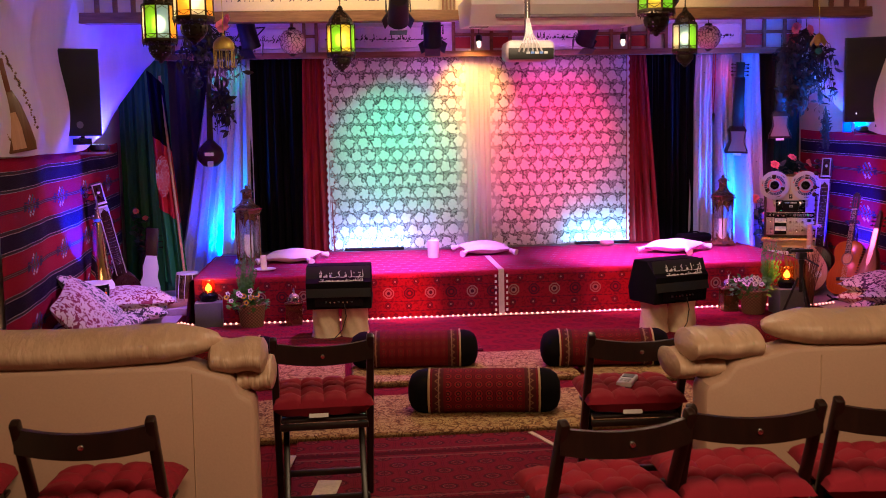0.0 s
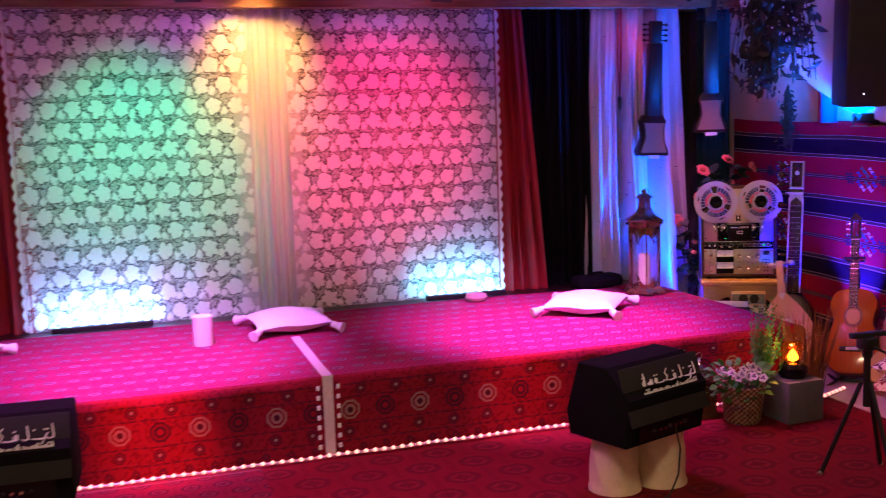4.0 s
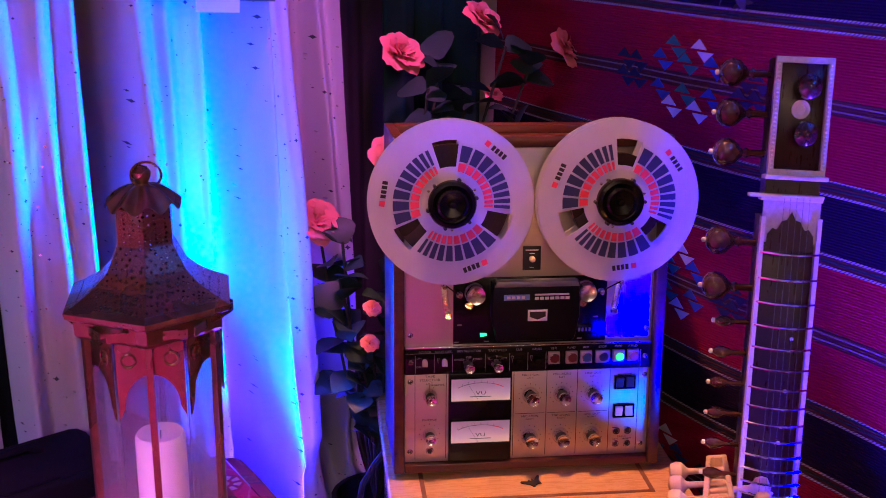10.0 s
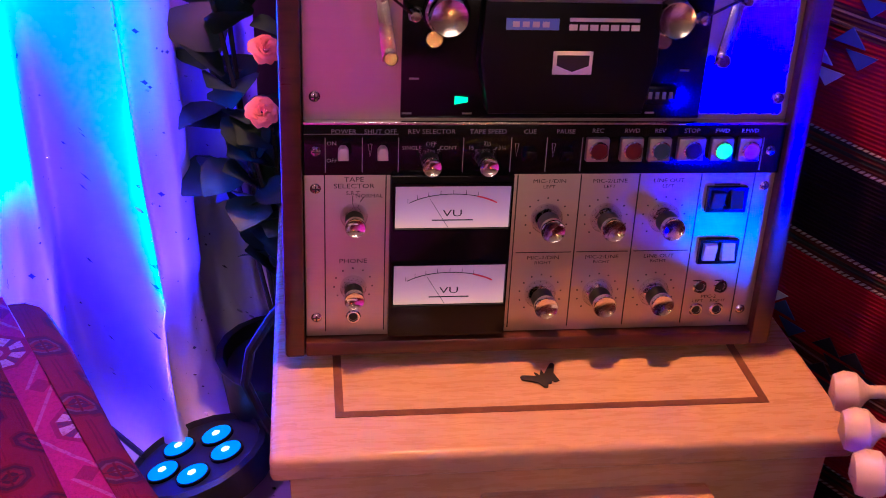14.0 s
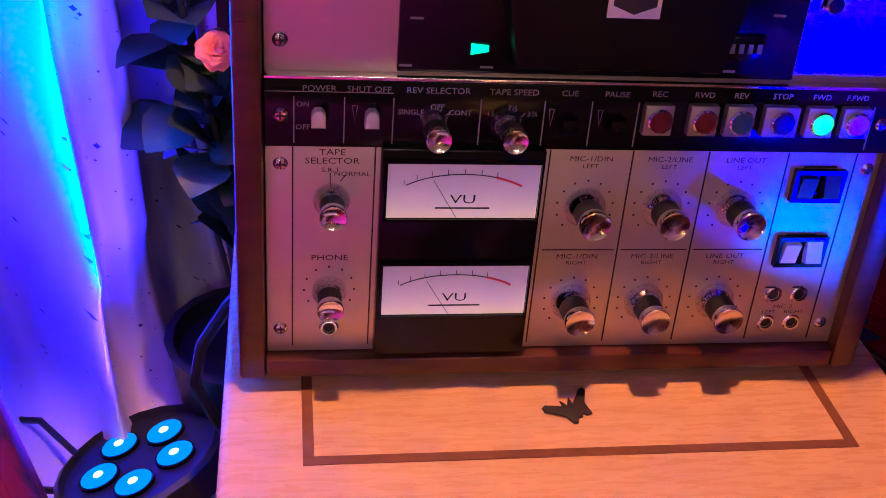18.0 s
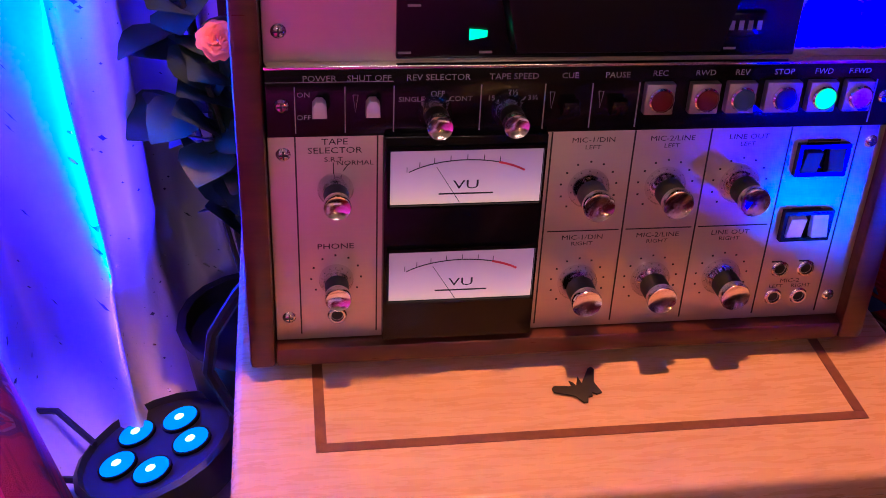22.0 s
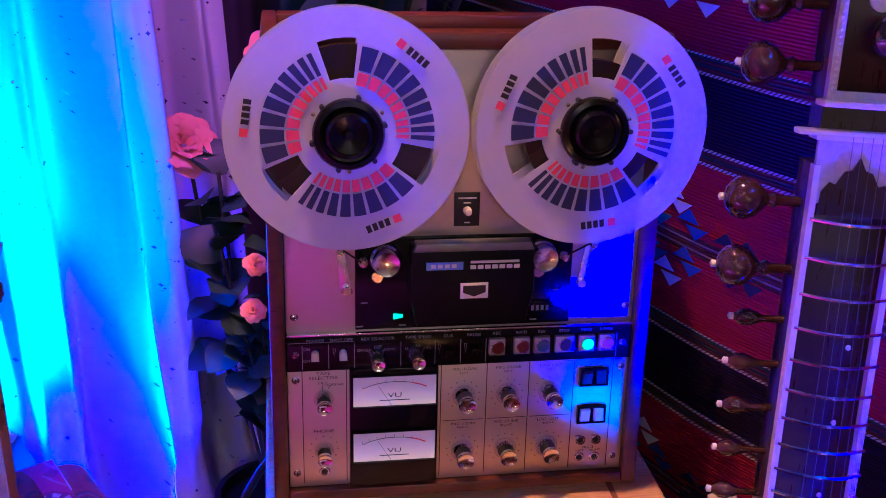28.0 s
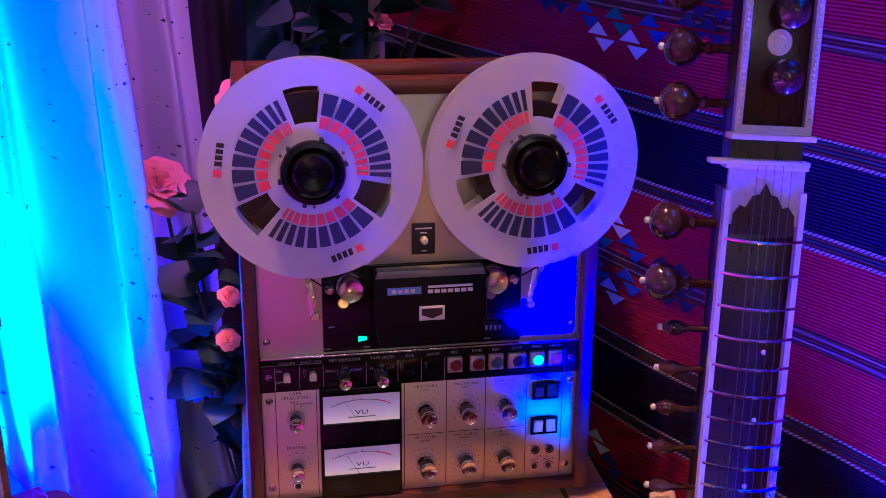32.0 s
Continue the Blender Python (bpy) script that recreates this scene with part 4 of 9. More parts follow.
curtain("voile_curtain", -1.17, -0.82, 9.80, 0.02, 2.15, M_STARS, "white voile curtain gathered at the top and flared at the foot", 6, 0.040, flare=1.15, seed=10, lean=-0.20, nu=160)
curtain("green_curtain", -2.0, -1.55, 9.72, 0.02, 2.15, M_GREEN_DRAPE, "dark green hanging cloth", 4, 0.03, seed=11)
curtain("plum_curtain", -1.62, -1.1, 9.93, 0.02, 2.15, M_DARK_DRAPE, "dark plum hanging cloth", 4, 0.03, seed=12)
curtain("green_curtain", 4.20, 4.455, 9.83, 0.02, 2.15, plain("bottle_green_drape", (0.008, 0.045, 0.045), 0.9, vary=0.3, grain=300), "dark green hanging cloth in the corner", 3, 0.03, seed=13)
curtain("plum_curtain", 3.98, 4.45, 9.96, 0.02, 2.15, M_DARK_DRAPE, "dark plum hanging cloth in the corner", 4, 0.03, seed=14)


MOTIFS = ((-5, 0.6, 0), (-4, 0.6, 0), (-5, -0.6, 0), (-4, -0.6, 0), (5, 0.6, 0), (4, 0.6, 0), (5, -0.6, 0), (4, -0.6, 0), (-1, 2, 3), (1, 2, 2), (-2, 1, 1), (0, 1, 2), (2, 1, 1), (-2, -1, 1), (0, -1, 2), (2, -1, 1), (-1, -2, 3), (1, -2, 3))


def droop(z):
    """Fall of the stripes for each metre towards the room, greater near the floor."""
    return 0.018 + 0.045 * max(0.0, 0.95 - z)


def wall_cloth(name, x, label, sign):
    def surface(y):
        return x + sign * (0.010 * math.sin(5.3 * y) + 0.004 * math.sin(13 * y))

    def fn(u, v):
        y = 9.75 - u * 3.4
        z = 0.02 + v * 1.38
        sag = 0.012 * math.sin(math.pi * (u * 3 % 1)) * max(0.0, v - 0.8) * 5
        return (surface(y), y, max(0.012, z + droop(z) * (y - 9.0) - sag))
    cloth = thing(name, label, "wall hanging")
    part("cloth", bm_sheet(fn, 80, 40), M_KILIM, cloth)
    tones = (M_NAVY_YARN, M_BLUE_YARN, M_GREEN_YARN, M_WHITE_YARN)
    for zc in (1.0735, 0.7135, 0.3535):
        for yc in (9.17, 8.43, 7.69, 6.95):
            for dx, dz, t in MOTIFS:
                for half in (-1, 1):
                    w, h = 0.036, 0.017
                    py = yc + (dx + 0.25 * half) * 0.031
                    pz = zc + droop(zc) * (py - 9.0) + dz * 0.026 + half * 0.002
                    tri = bm_prism([(-w / 2, 0), (w / 2, 0), (0, half * h)], 0.0015)
                    part("woven_triangle", tri, tones[t], cloth, smooth=False, at=pose(surface(py) - sign * 0.0025, py, pz, 0, 0, -90 * sign))
    return cloth


M_BLUE_YARN = plain("blue_yarn", (0.03, 0.06, 0.26), 0.85)
M_NAVY_YARN = plain("navy_yarn", (0.012, 0.012, 0.04), 0.85)
M_GREEN_YARN = plain("green_yarn", (0.02, 0.16, 0.13), 0.85)
M_WHITE_YARN = plain("white_yarn", (0.6, 0.55, 0.58), 0.85)
wall_cloth("striped_hanging", 4.42, "crimson woven wall hanging with navy bands", 1)
wall_cloth("striped_hanging", -2.02, "crimson woven wall hanging with navy bands", -1)
block("red_rug", -1.4, 0.90, 6.75, 8.03, 0.0, 0.012, M_RUG_FLOOR, "red knotted rug in front of the stage", "rug", "")
block("header_beam", -2.06, 4.46, 9.60, 9.70, 2.14, 2.19, M_BEAM, "dark wooden lintel above the stage curtains", "beam")
block("header_board", -2.06, 4.46, 9.66, 9.70, 2.19, 2.50, M_LILAC_BOARD, "pale painted header panel above the stage", "panel")
block("front_beam", -2.06, 4.46, 8.20, 8.34, 2.32, 2.40, M_BEAM, "brown wooden ceiling beam", "beam")
block("beam_board", -2.06, 4.46, 8.26, 8.30, 2.40, 2.75, M_CREAM_BOARD, "cream board above the beam", "panel")

M_GREY_INK = plain("grey_ink", (0.30, 0.28, 0.30), 0.6, vary=0.05, bump=0.0)
# ---- the reel-to-reel deck and its table ----
D = Matrix.Translation((3.890, 9.250, 0.452)) @ pose(0, 0, 0, 0, 0, -27.5) @ pose(0, 0, 0, -5.0, 0, 0)
T = Matrix.Translation((3.890, 9.250, 0.4265)) @ pose(0, 0, 0, 0, 0, -27.5)
M_RED_PRINT = plain("red_print", (0.85, 0.05, 0.09), 0.5, vary=0.05, bump=0.0)
M_BLUE_PRINT = plain("navy_print", (0.02, 0.025, 0.09), 0.45, vary=0.05, bump=0.0)
M_REEL = plain("white_reel", (0.53, 0.53, 0.60), 0.42, vary=0.03, bump=0.02)
M_TAPE = plain("brown_tape", (0.03, 0.014, 0.009), 0.25, vary=0.2, grain=300)
M_BUTTON_PLATE = plain("ivory_plate", (0.75, 0.7, 0.64), 0.4, vary=0.04, bump=0.0)
M_KEY_PLATE = plain("dull_key_plate", (0.40, 0.36, 0.34), 0.38, 0.6, vary=0.06, bump=0.0)
M_LOGO_BLUE = plain("logo_blue", (0.18, 0.36, 0.85), 0.4, vary=0.04, bump=0.0)
M_ROCKER = plain("pale_rocker", (0.7, 0.72, 0.75), 0.25, vary=0.03, bump=0.0)


def meter_mat():
    """Card of a meter; the light of its little lamp is painted as emission, warmer below."""
    n = Nodes("meter_card_lit")
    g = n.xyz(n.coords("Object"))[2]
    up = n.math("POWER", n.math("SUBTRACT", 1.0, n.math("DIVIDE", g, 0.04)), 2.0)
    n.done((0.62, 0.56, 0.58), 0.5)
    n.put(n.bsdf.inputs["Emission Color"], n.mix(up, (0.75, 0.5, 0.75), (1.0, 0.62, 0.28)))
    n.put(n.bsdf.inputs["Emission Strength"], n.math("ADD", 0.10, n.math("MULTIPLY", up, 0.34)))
    return n.mat


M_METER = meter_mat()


def bm_text(body, size, x, z, y, align="CENTER", turn=0.0, wide=1.0):
    """Flat lettering in the x, z plane."""
    cu = bpy.data.curves.new("lettering", "FONT")
    cu.body, cu.size, cu.align_x, cu.align_y = body, size, align, "CENTER"
    cu.resolution_u = 2
    ob = bpy.data.objects.new("lettering", cu)
    scene.collection.objects.link(ob)
    me = bpy.data.meshes.new_from_object(ob.evaluated_get(bpy.context.evaluated_depsgraph_get()))
    bpy.data.objects.remove(ob)
    bm = bmesh.new()
    bm.from_mesh(me)
    bpy.data.meshes.remove(me)
    bm.transform(Matrix.Translation((x, y, z)) @ pose(0, 0, 0, 90, 0, 0) @ pose(0, 0, 0, 0, 0, turn) @ Matrix.Diagonal((wide, 1, 1, 1)))
    return bm


def turned(profile, x, z, n=28, y=0.0):
    """A turned part on the face: profile rows of (radius, distance out of the face)."""
    return bm_lathe(profile, n, m=Matrix.Translation((x, y, z)) @ pose(0, 0, 0, 90, 0, 0))


def bar(x0, x1, z0, z1, y0, y1, bevel=0.0):
    return bm_box(x1 - x0, y1 - y0, z1 - z0, ((x0 + x1) / 2, (y0 + y1) / 2, (z0 + z1) / 2), bevel)


deck = thing("tape_deck", "walnut-cased reel-to-reel tape deck with champagne front on a beech table", "tape deck", D)
W0, W1, Z0, Z1, TH = -0.019, 0.4385, -0.014, 0.555, 0.019
part("side_panel", bar(W0, W0 + TH - 0.001, Z0, Z1, -0.012, 0.215, 0.003), M_WALNUT, deck)
part("side_panel", bar(W1 - TH, W1, Z0, Z1, -0.012, 0.215, 0.003), M_WALNUT, deck)
part("bottom_panel", bar(W0 + TH - 0.001, W1 - TH, Z0, 0.001, -0.0115, 0.21, 0.003), M_WALNUT, deck)
part("top_rail", bar(W0 + TH - 0.001, W1 - TH, 0.536, Z1, -0.0115, 0.03, 0.003), M_WALNUT, deck)
part("top_rail", bar(W0 + TH - 0.001, W1 - TH, 0.536, Z1, 0.165, 0.214, 0.003), M_WALNUT, deck)
part("vent_panel", bar(W0 + TH, W1 - TH - 0.001, 0.528, 0.537, 0.031, 0.164), M_BLACK, deck, "black recessed vent panel")
part("back_panel", bar(W0 + TH, W1 - TH - 0.001, 0.002, 0.5355, 0.2, 0.21), M_BLACK, deck, "black back panel")
for fx in (0.03, 0.385):
    for fy in (0.03, 0.17):
        part("foot", bm_lathe([(0.013, -0.012 if fy < 0.1 else 0.004), (0.011, 0.006)], 14, at=(fx, fy, Z0)), M_BLACK, deck)
part("upper_face", bar(0.0, 0.4195, 0.2065, 0.5355, 0.0, 0.004, 0.0008), M_ALU, deck, "champagne brushed aluminium upper panel")
part("lower_face", bar(0.0, 0.4195, 0.002, 0.1585, -0.001, 0.004, 0.0008), M_ALU, deck, "champagne brushed aluminium lower panel")
part("sill", bar(0.0, 0.4195, 0.2045, 0.2068, -0.009, 0.003, 0.0005), M_CHROME, deck, "thin bright metal sill")
part("control_strip", bar(0.0, 0.4195, 0.159, 0.2043, -0.006, 0.003, 0.001), M_BLACK_GLOSS, deck, "glossy black control strip with white lettering")
part("head_plate", bar(0.0805, 0.3385, 0.209, 0.322, -0.004, 0.003, 0.001), M_BLACK_GLOSS, deck, "glossy black plate behind the tape heads")

# head cover with its grey lip
cover = bm_prism([(0.150, 0.2205), (0.279, 0.2205), (0.288, 0.262), (0.286, 0.3195), (0.143, 0.3195), (0.141, 0.262)], 0.024, 0.003, Matrix.Translation((0, -0.028, 0)))
cover = part("head_cover", cover, plain("satin_black", (0.004, 0.004, 0.005), 0.36, vary=0.1, bump=0.0, Specular_IOR_Level=0.15), deck, "matte black tape head cover", at=pose(0, 0, -0.001))
part("lip", bm_prism([(0.1445, 0.3125), (0.2845, 0.3125), (0.281, 0.3225), (0.148, 0.3225)], 0.02, 0.002, Matrix.Translation((0, -0.0315, 0))), plain("grey_lip", (0.2, 0.21, 0.2), 0.3, 0.4), cover, "grey metal lip")
part("maker_plate", bar(0.160, 0.2025, 0.2905, 0.2995, -0.0295, -0.0278), M_LOGO_BLUE, cover, "small blue maker's plate")
for i in range(4):
    part("maker_bar", bar(0.165 + 0.008 * i, 0.1705 + 0.008 * i, 0.2928, 0.2972, -0.0300, -0.0294), M_WHITE_INK, cover)
part("model_line", bar(0.211, 0.268, 0.2975, 0.3003, -0.0292, -0.0279), M_WHITE_INK, cover, "pale line of small print")
for i in range(7):
    part("model_bar", bar(0.211 + 0.0085 * i, 0.2175 + 0.0085 * i, 0.2905, 0.2950, -0.0292, -0.0279), M_WHITE_INK, cover)
part("badge", joined(bar(0.200, 0.2325, 0.2545, 0.2735, -0.0292, -0.0278, 0.0004)), M_WHITE_INK, cover, "white rectangular badge")
part("badge_mark", bm_prism([(0.203, 0.2705), (0.2295, 0.2705), (0.2295, 0.262), (0.216, 0.257), (0.203, 0.262)], 0.0005, 0, Matrix.Translation((0, -0.0298, 0))), M_INK, cover)

for x, z in ((0.115, 0.2980), (0.299, 0.2985)):
    k = part("capstan_cap", turned([(0.0175, 0.004), (0.0175, 0.012), (0.0155, 0.014), (0.0155, 0.029), (0.0145, 0.0305), (0.0130, 0.0302), (0.0, 0.0276)], x, z), M_SPUN, deck, "round spun-metal cap")
    part("collar", turned([(0.019, 0.004), (0.019, 0.010), (0.017, 0.0105)], x, z), M_BLACK_GLOSS, k)
    s = -1 if x < 0.2 else 1
    part("guide_pin", turned([(0.0055, 0.003), (0.0055, 0.014), (0.0035, 0.016), (0.0055, 0.019), (0.004, 0.024), (0.0, 0.0245)], x + s * 0.026, z - 0.001, 16), M_CHROME, deck, "chrome tape guide")
    part("pinch_screw", turned([(0.0075, 0.003), (0.0075, 0.011), (0.0065, 0.0125), (0.0, 0.0125)], x - s * (-0.003) - 0.006, z - 0.021, 18), M_CHROME, deck)
for xa, xb in ((0.0625, 0.0705), (0.357, 0.349)):
    d = Vector((xb - xa, 0, -0.053))
    arm = part("tension_arm", bm_prism([(xa - 0.005, 0.314), (xa + 0.005, 0.314), (xb + 0.0065, 0.258), (xb - 0.0065, 0.258)], 0.004, 0.001, Matrix.Translation((0, -0.012, 0))), M_BRUSHED, deck, "brushed metal tension arm")
    part("roller", turned([(0.0042, 0.0), (0.0042, 0.016), (0.003, 0.018), (0.0, 0.018)], xa, 0.3135, 14, -0.012), M_CHROME, arm)
    part("pivot", turned([(0.0062, 0.0), (0.0062, 0.004), (0.005, 0.0055), (0.0, 0.0055)], xb, 0.262, 16, -0.012), M_CHROME, arm)
# tape between reels and arms
part("tape_run", bm_tube([(0.030, -0.03, 0.335), (0.0625, -0.026, 0.318), (0.089, -0.022, 0.297)], 0.0012, 6), M_TAPE, deck)
part("tape_run", bm_tube([(0.385, -0.03, 0.335), (0.357, -0.026, 0.318), (0.325, -0.022, 0.3)], 0.0012, 6), M_TAPE, deck)
sw = part("reel_switch", bar(0.195, 0.2247, 0.3375, 0.3777, -0.003, 0.002, 0.0008), M_BLACK, deck, "black switch plate with a white lever", at=pose(0, 0, -0.0045))
part("lever", turned([(0.005, 0.002), (0.005, 0.008), (0.0035, 0.014), (0.0, 0.015)], 0.2098, 0.3566, 14), M_BUTTON_PLATE, sw)
for x0, x1, z0, z1 in ((0.199, 0.2205, 0.3705, 0.3722), (0.2055, 0.214, 0.3650, 0.3664), (0.2065, 0.2135, 0.3415, 0.3428)):
    part("switch_bar", bar(x0, x1, z0, z1, -0.0036, -0.0028), M_WHITE_INK, sw)
part("run_arrow", bm_prism([(0.1252, 0.2282), (0.1362, 0.2272), (0.1362, 0.2233), (0.1252, 0.2212)], 0.001, 0, Matrix.Translation((0, -0.0055, 0))), glowing("green_lamp", (0.0, 1.0, 0.28), 1.6), deck, "lit green running arrow")
part("counter", bar(0.288, 0.315, 0.2215, 0.2385, -0.007, -0.003, 0.0015), M_BLACK_GLOSS, deck, "black tape counter window")
M_COUNTER = plain("counter_grey", (0.2, 0.2, 0.2), 0.5, bump=0)
for i in range(4):
    part("counter_bar", bar(0.2905 + 0.006 * i, 0.2935 + 0.006 * i, 0.227, 0.233, -0.0076, -0.0069), M_COUNTER, deck)
for x, z in ((0.0815, 0.2125), (0.132, 0.2125), (0.29, 0.2135), (0.316, 0.2505), (0.087, 0.242)):
    part("head_mark", bar(x, x + 0.008, z, z + 0.0014, -0.0046, -0.0039), M_GREY_INK, deck)


def screw(x, z, r=0.0048, y=0.0):
    s = part("screw", turned([(r, 0.0), (r, 0.001), (r * 0.7, 0.0024), (0.0, 0.0028)], x, z, 14, y), M_CHROME, deck)
    part("slot", joined(bar(x - r * 0.6, x + r * 0.6, z - 0.0005, z + 0.0005, y - 0.0031, y - 0.0024), bar(x - 0.0005, x + 0.0005, z - r * 0.6, z + r * 0.6, y - 0.0031, y - 0.0024)), M_INK, s)


for x, z in ((0.0098, 0.2262), (0.4100, 0.2262), (0.0097, 0.1452), (0.4110, 0.1450), (0.0093, 0.0208), (0.4090, 0.0195), (0.012, 0.522), (0.408, 0.522)):
    screw(x, z)
for x in (0.0098, 0.4085):
    screw(x, 0.1805, 0.0046, -0.0058)

# black strip
YS = -0.0061
white = [bar(x - 0.00035, x + 0.00035, 0.162, 0.1925, YS - 0.0004, YS + 0.0003) for x in (0.0181, 0.049, 0.0794, 0.1344, 0.1756, 0.2065, 0.2374, 0.4005)]
white += [bar(0.0005, 0.079, 0.1955, 0.1959, YS - 0.0004, YS + 0.0003)]
for body, x, z, s in (("POWER", 0.0335, 0.1978, 0.0056), ("SHUT OFF", 0.064, 0.1978, 0.0056), ("REV SELECTOR", 0.107, 0.1978, 0.0056), ("TAPE SPEED", 0.155, 0.1978, 0.0056), ("CUE", 0.191, 0.1978, 0.0054),
                      ("PAUSE", 0.222, 0.1978, 0.0054), ("REC", 0.2502, 0.1985, 0.0054), ("RWD", 0.2805, 0.1985, 0.0054), ("REV", 0.3053, 0.1985, 0.0054), ("STOP", 0.3339, 0.1985, 0.0054), ("FWD", 0.3614, 0.1985, 0.0054),
                      ("F.FWD", 0.3866, 0.1985, 0.0050), ("ON", 0.0235, 0.1875, 0.0048), ("OFF", 0.0235, 0.1725, 0.0048), ("SINGLE", 0.0905, 0.1835, 0.0048), ("OFF", 0.1068, 0.1872, 0.0048), ("CONT", 0.1215, 0.1835, 0.0048),
                      ("15", 0.141, 0.1835, 0.0048), ("7\u00bd", 0.155, 0.1872, 0.0050), ("3\u00be", 0.1680, 0.1835, 0.0050)):
    white.append(bm_text(body, s, x, z, YS - 0.0004, wide=1.08))
for x, t in ((0.0998, 35), (0.1071, 0), (0.1144, -35), (0.1477, 35), (0.155, 0), (0.1623, -35)):
    white.append(bm_box(0.0005, 0.0006, 0.0035, m=Matrix.Translation((x, YS - 0.0001, 0.1846 if t == 0 else 0.1828)) @ pose(0, 0, 0, 0, -t, 0)))
for x in (0.0555, 0.1805, 0.2125):
    white += [bm_tube([(x - 0.0016, YS, 0.187), (x + 0.0016, YS, 0.187), (x, YS, 0.1755), (x - 0.0016, YS, 0.187)], 0.00028, 4)]
tagged(part("lettering", joined(*white), M_GREY_INK, deck, "white printed lettering", smooth=False), kind="stuff")
for x in (0.0330, 0.0658):
    lv = part("lever_switch", bm_prism([(x - 0.0045, 0.1755), (x + 0.0045, 0.1755), (x + 0.0042, 0.184), (x + 0.002, 0.1868), (x - 0.002, 0.1868), (x - 0.0042, 0.184)], 0.010, 0.0015, Matrix.Translation((0, -0.017, 0))), M_BUTTON_PLATE, deck, "ivory lever switch")
for x in (0.1917, 0.2235):
    part("lever_switch", bm_prism([(x - 0.006, 0.1735), (x + 0.006, 0.1735), (x + 0.005, 0.183), (x - 0.005, 0.183)], 0.008, 0.0015, Matrix.Translation((0, -0.015, 0))), M_BLACK_GLOSS, deck, "black lever switch")


def knob(x, z, r=0.0128, out=0.031, y=0.0, name="knob"):
    k = part(name, turned([(r * 1.12, 0.0), (r * 1.12, 0.003), (r * 0.86, 0.008), (r * 0.78, 0.010)], x, z, 28, y), M_SPUN, deck, "brushed silver and black turning knob")
    part("grip", turned([(r * 0.77, 0.009), (r * 0.77, out - 0.006)], x, z, 28, y), M_BLACK, k)
    part("cap", turned([(r * 0.82, out - 0.006), (r * 0.84, out - 0.001), (r * 0.79, out), (r * 0.72, out - 0.0003), (0.0, out - 0.0019)], x, z, 28, y), M_SPUN, k)
    return k


for x in (0.1052, 0.1528):
    knob(x, 0.1755, 0.0098, 0.028, -0.006, "selector_knob")
for x in (0.2130, 0.2670, 0.3206):
    knob(x, 0.1155)
    knob(x, 0.0405)
knob(0.0425, 0.1200, 0.0105, 0.029)
knob(0.0421, 0.0510, 0.0105, 0.029)

# transport keys
for x, c, lit in ((0.2502, (0.12, 0.006, 0.008), 0), (0.2805, (0.14, 0.008, 0.008), 0), (0.3053, (0.03, 0.1, 0.12), 0), (0.3339, (0.008, 0.008, 0.01), 0), (0.3614, (0.0, 0.9, 0.2), 1), (0.3866, (0.55, 0.13, 0.02), 0)):
    w = 0.0120 if x == 0.3339 else 0.0097
    key = part("transport_key", bar(x - w, x + w, 0.1722, 0.1930, -0.012, -0.005, 0.0008), M_KEY_PLATE, deck, "dull silver key plate with a round button")
    part("ring", turned([(0.0084, 0.0), (0.0084, 0.002), (0.0074, 0.003), (0.0072, 0.001)], x + 0.0006, 0.1826, 24, -0.012), M_CHROME, key)
    m = glowing("green_button", (0.02, 1.0, 0.02), 1.4) if lit else plain("button", c, 0.3, vary=0.1, bump=0)
    part("button", turned([(0.0073, 0.0), (0.0073, 0.0022), (0.0065, 0.003), (0.0, 0.0032)], x + 0.0006, 0.1826, 24, -0.012), m, key, "lit green button" if lit else "")

# lower panel lines, dots and lettering
YL = -0.0011
ink = [bar(x - 0.0005, x + 0.0005, 0.007, 0.1575, YL - 0.0004, YL + 0.0003) for x in (0.0174, 0.0698)]
ink += [bar(x - 0.0005, x + 0.0005, 0.0065, 0.157, YL - 0.0004, YL + 0.0003) for x in (0.1845, 0.2410, 0.2940, 0.3508, 0.4005)]
ink += [bar(a, b, 0.0820, 0.0827, YL - 0.0004, YL + 0.0003) for a, b in ((0.1875, 0.2385), (0.2435, 0.2915), (0.2965, 0.3480))]
for body, x, z, s in (("TAPE", 0.0425, 0.1535, 0.006), ("SELECTOR", 0.0425, 0.1475, 0.006), ("S.R.T", 0.0415, 0.1412, 0.0046), ("NORMAL", 0.0555, 0.1385, 0.0046), ("PHONE", 0.042, 0.0768, 0.006),
                      ("MIC-1/DIN", 0.2130, 0.1508, 0.0052), ("LEFT", 0.2130, 0.1455, 0.0043), ("MIC-2/LINE", 0.2675, 0.1508, 0.0052), ("LEFT", 0.2675, 0.1455, 0.0043), ("LINE OUT", 0.3212, 0.1508, 0.0052), ("LEFT", 0.3212, 0.1455, 0.0043),
                      ("MIC-1/DIN", 0.2130, 0.0770, 0.0052), ("RIGHT", 0.2130, 0.0720, 0.0043), ("MIC-2/LINE", 0.2675, 0.0770, 0.0052), ("RIGHT", 0.2675, 0.0720, 0.0043), ("LINE OUT", 0.3212, 0.0770, 0.0052), ("RIGHT", 0.3212, 0.0720, 0.0043),
                      ("MIC-2", 0.3752, 0.0340, 0.0048), ("LEFT", 0.3652, 0.0295, 0.0042), ("RIGHT", 0.3848, 0.0295, 0.0042)):
    ink.append(bm_text(body, s, x, z, YL - 0.0003, wide=1.25))
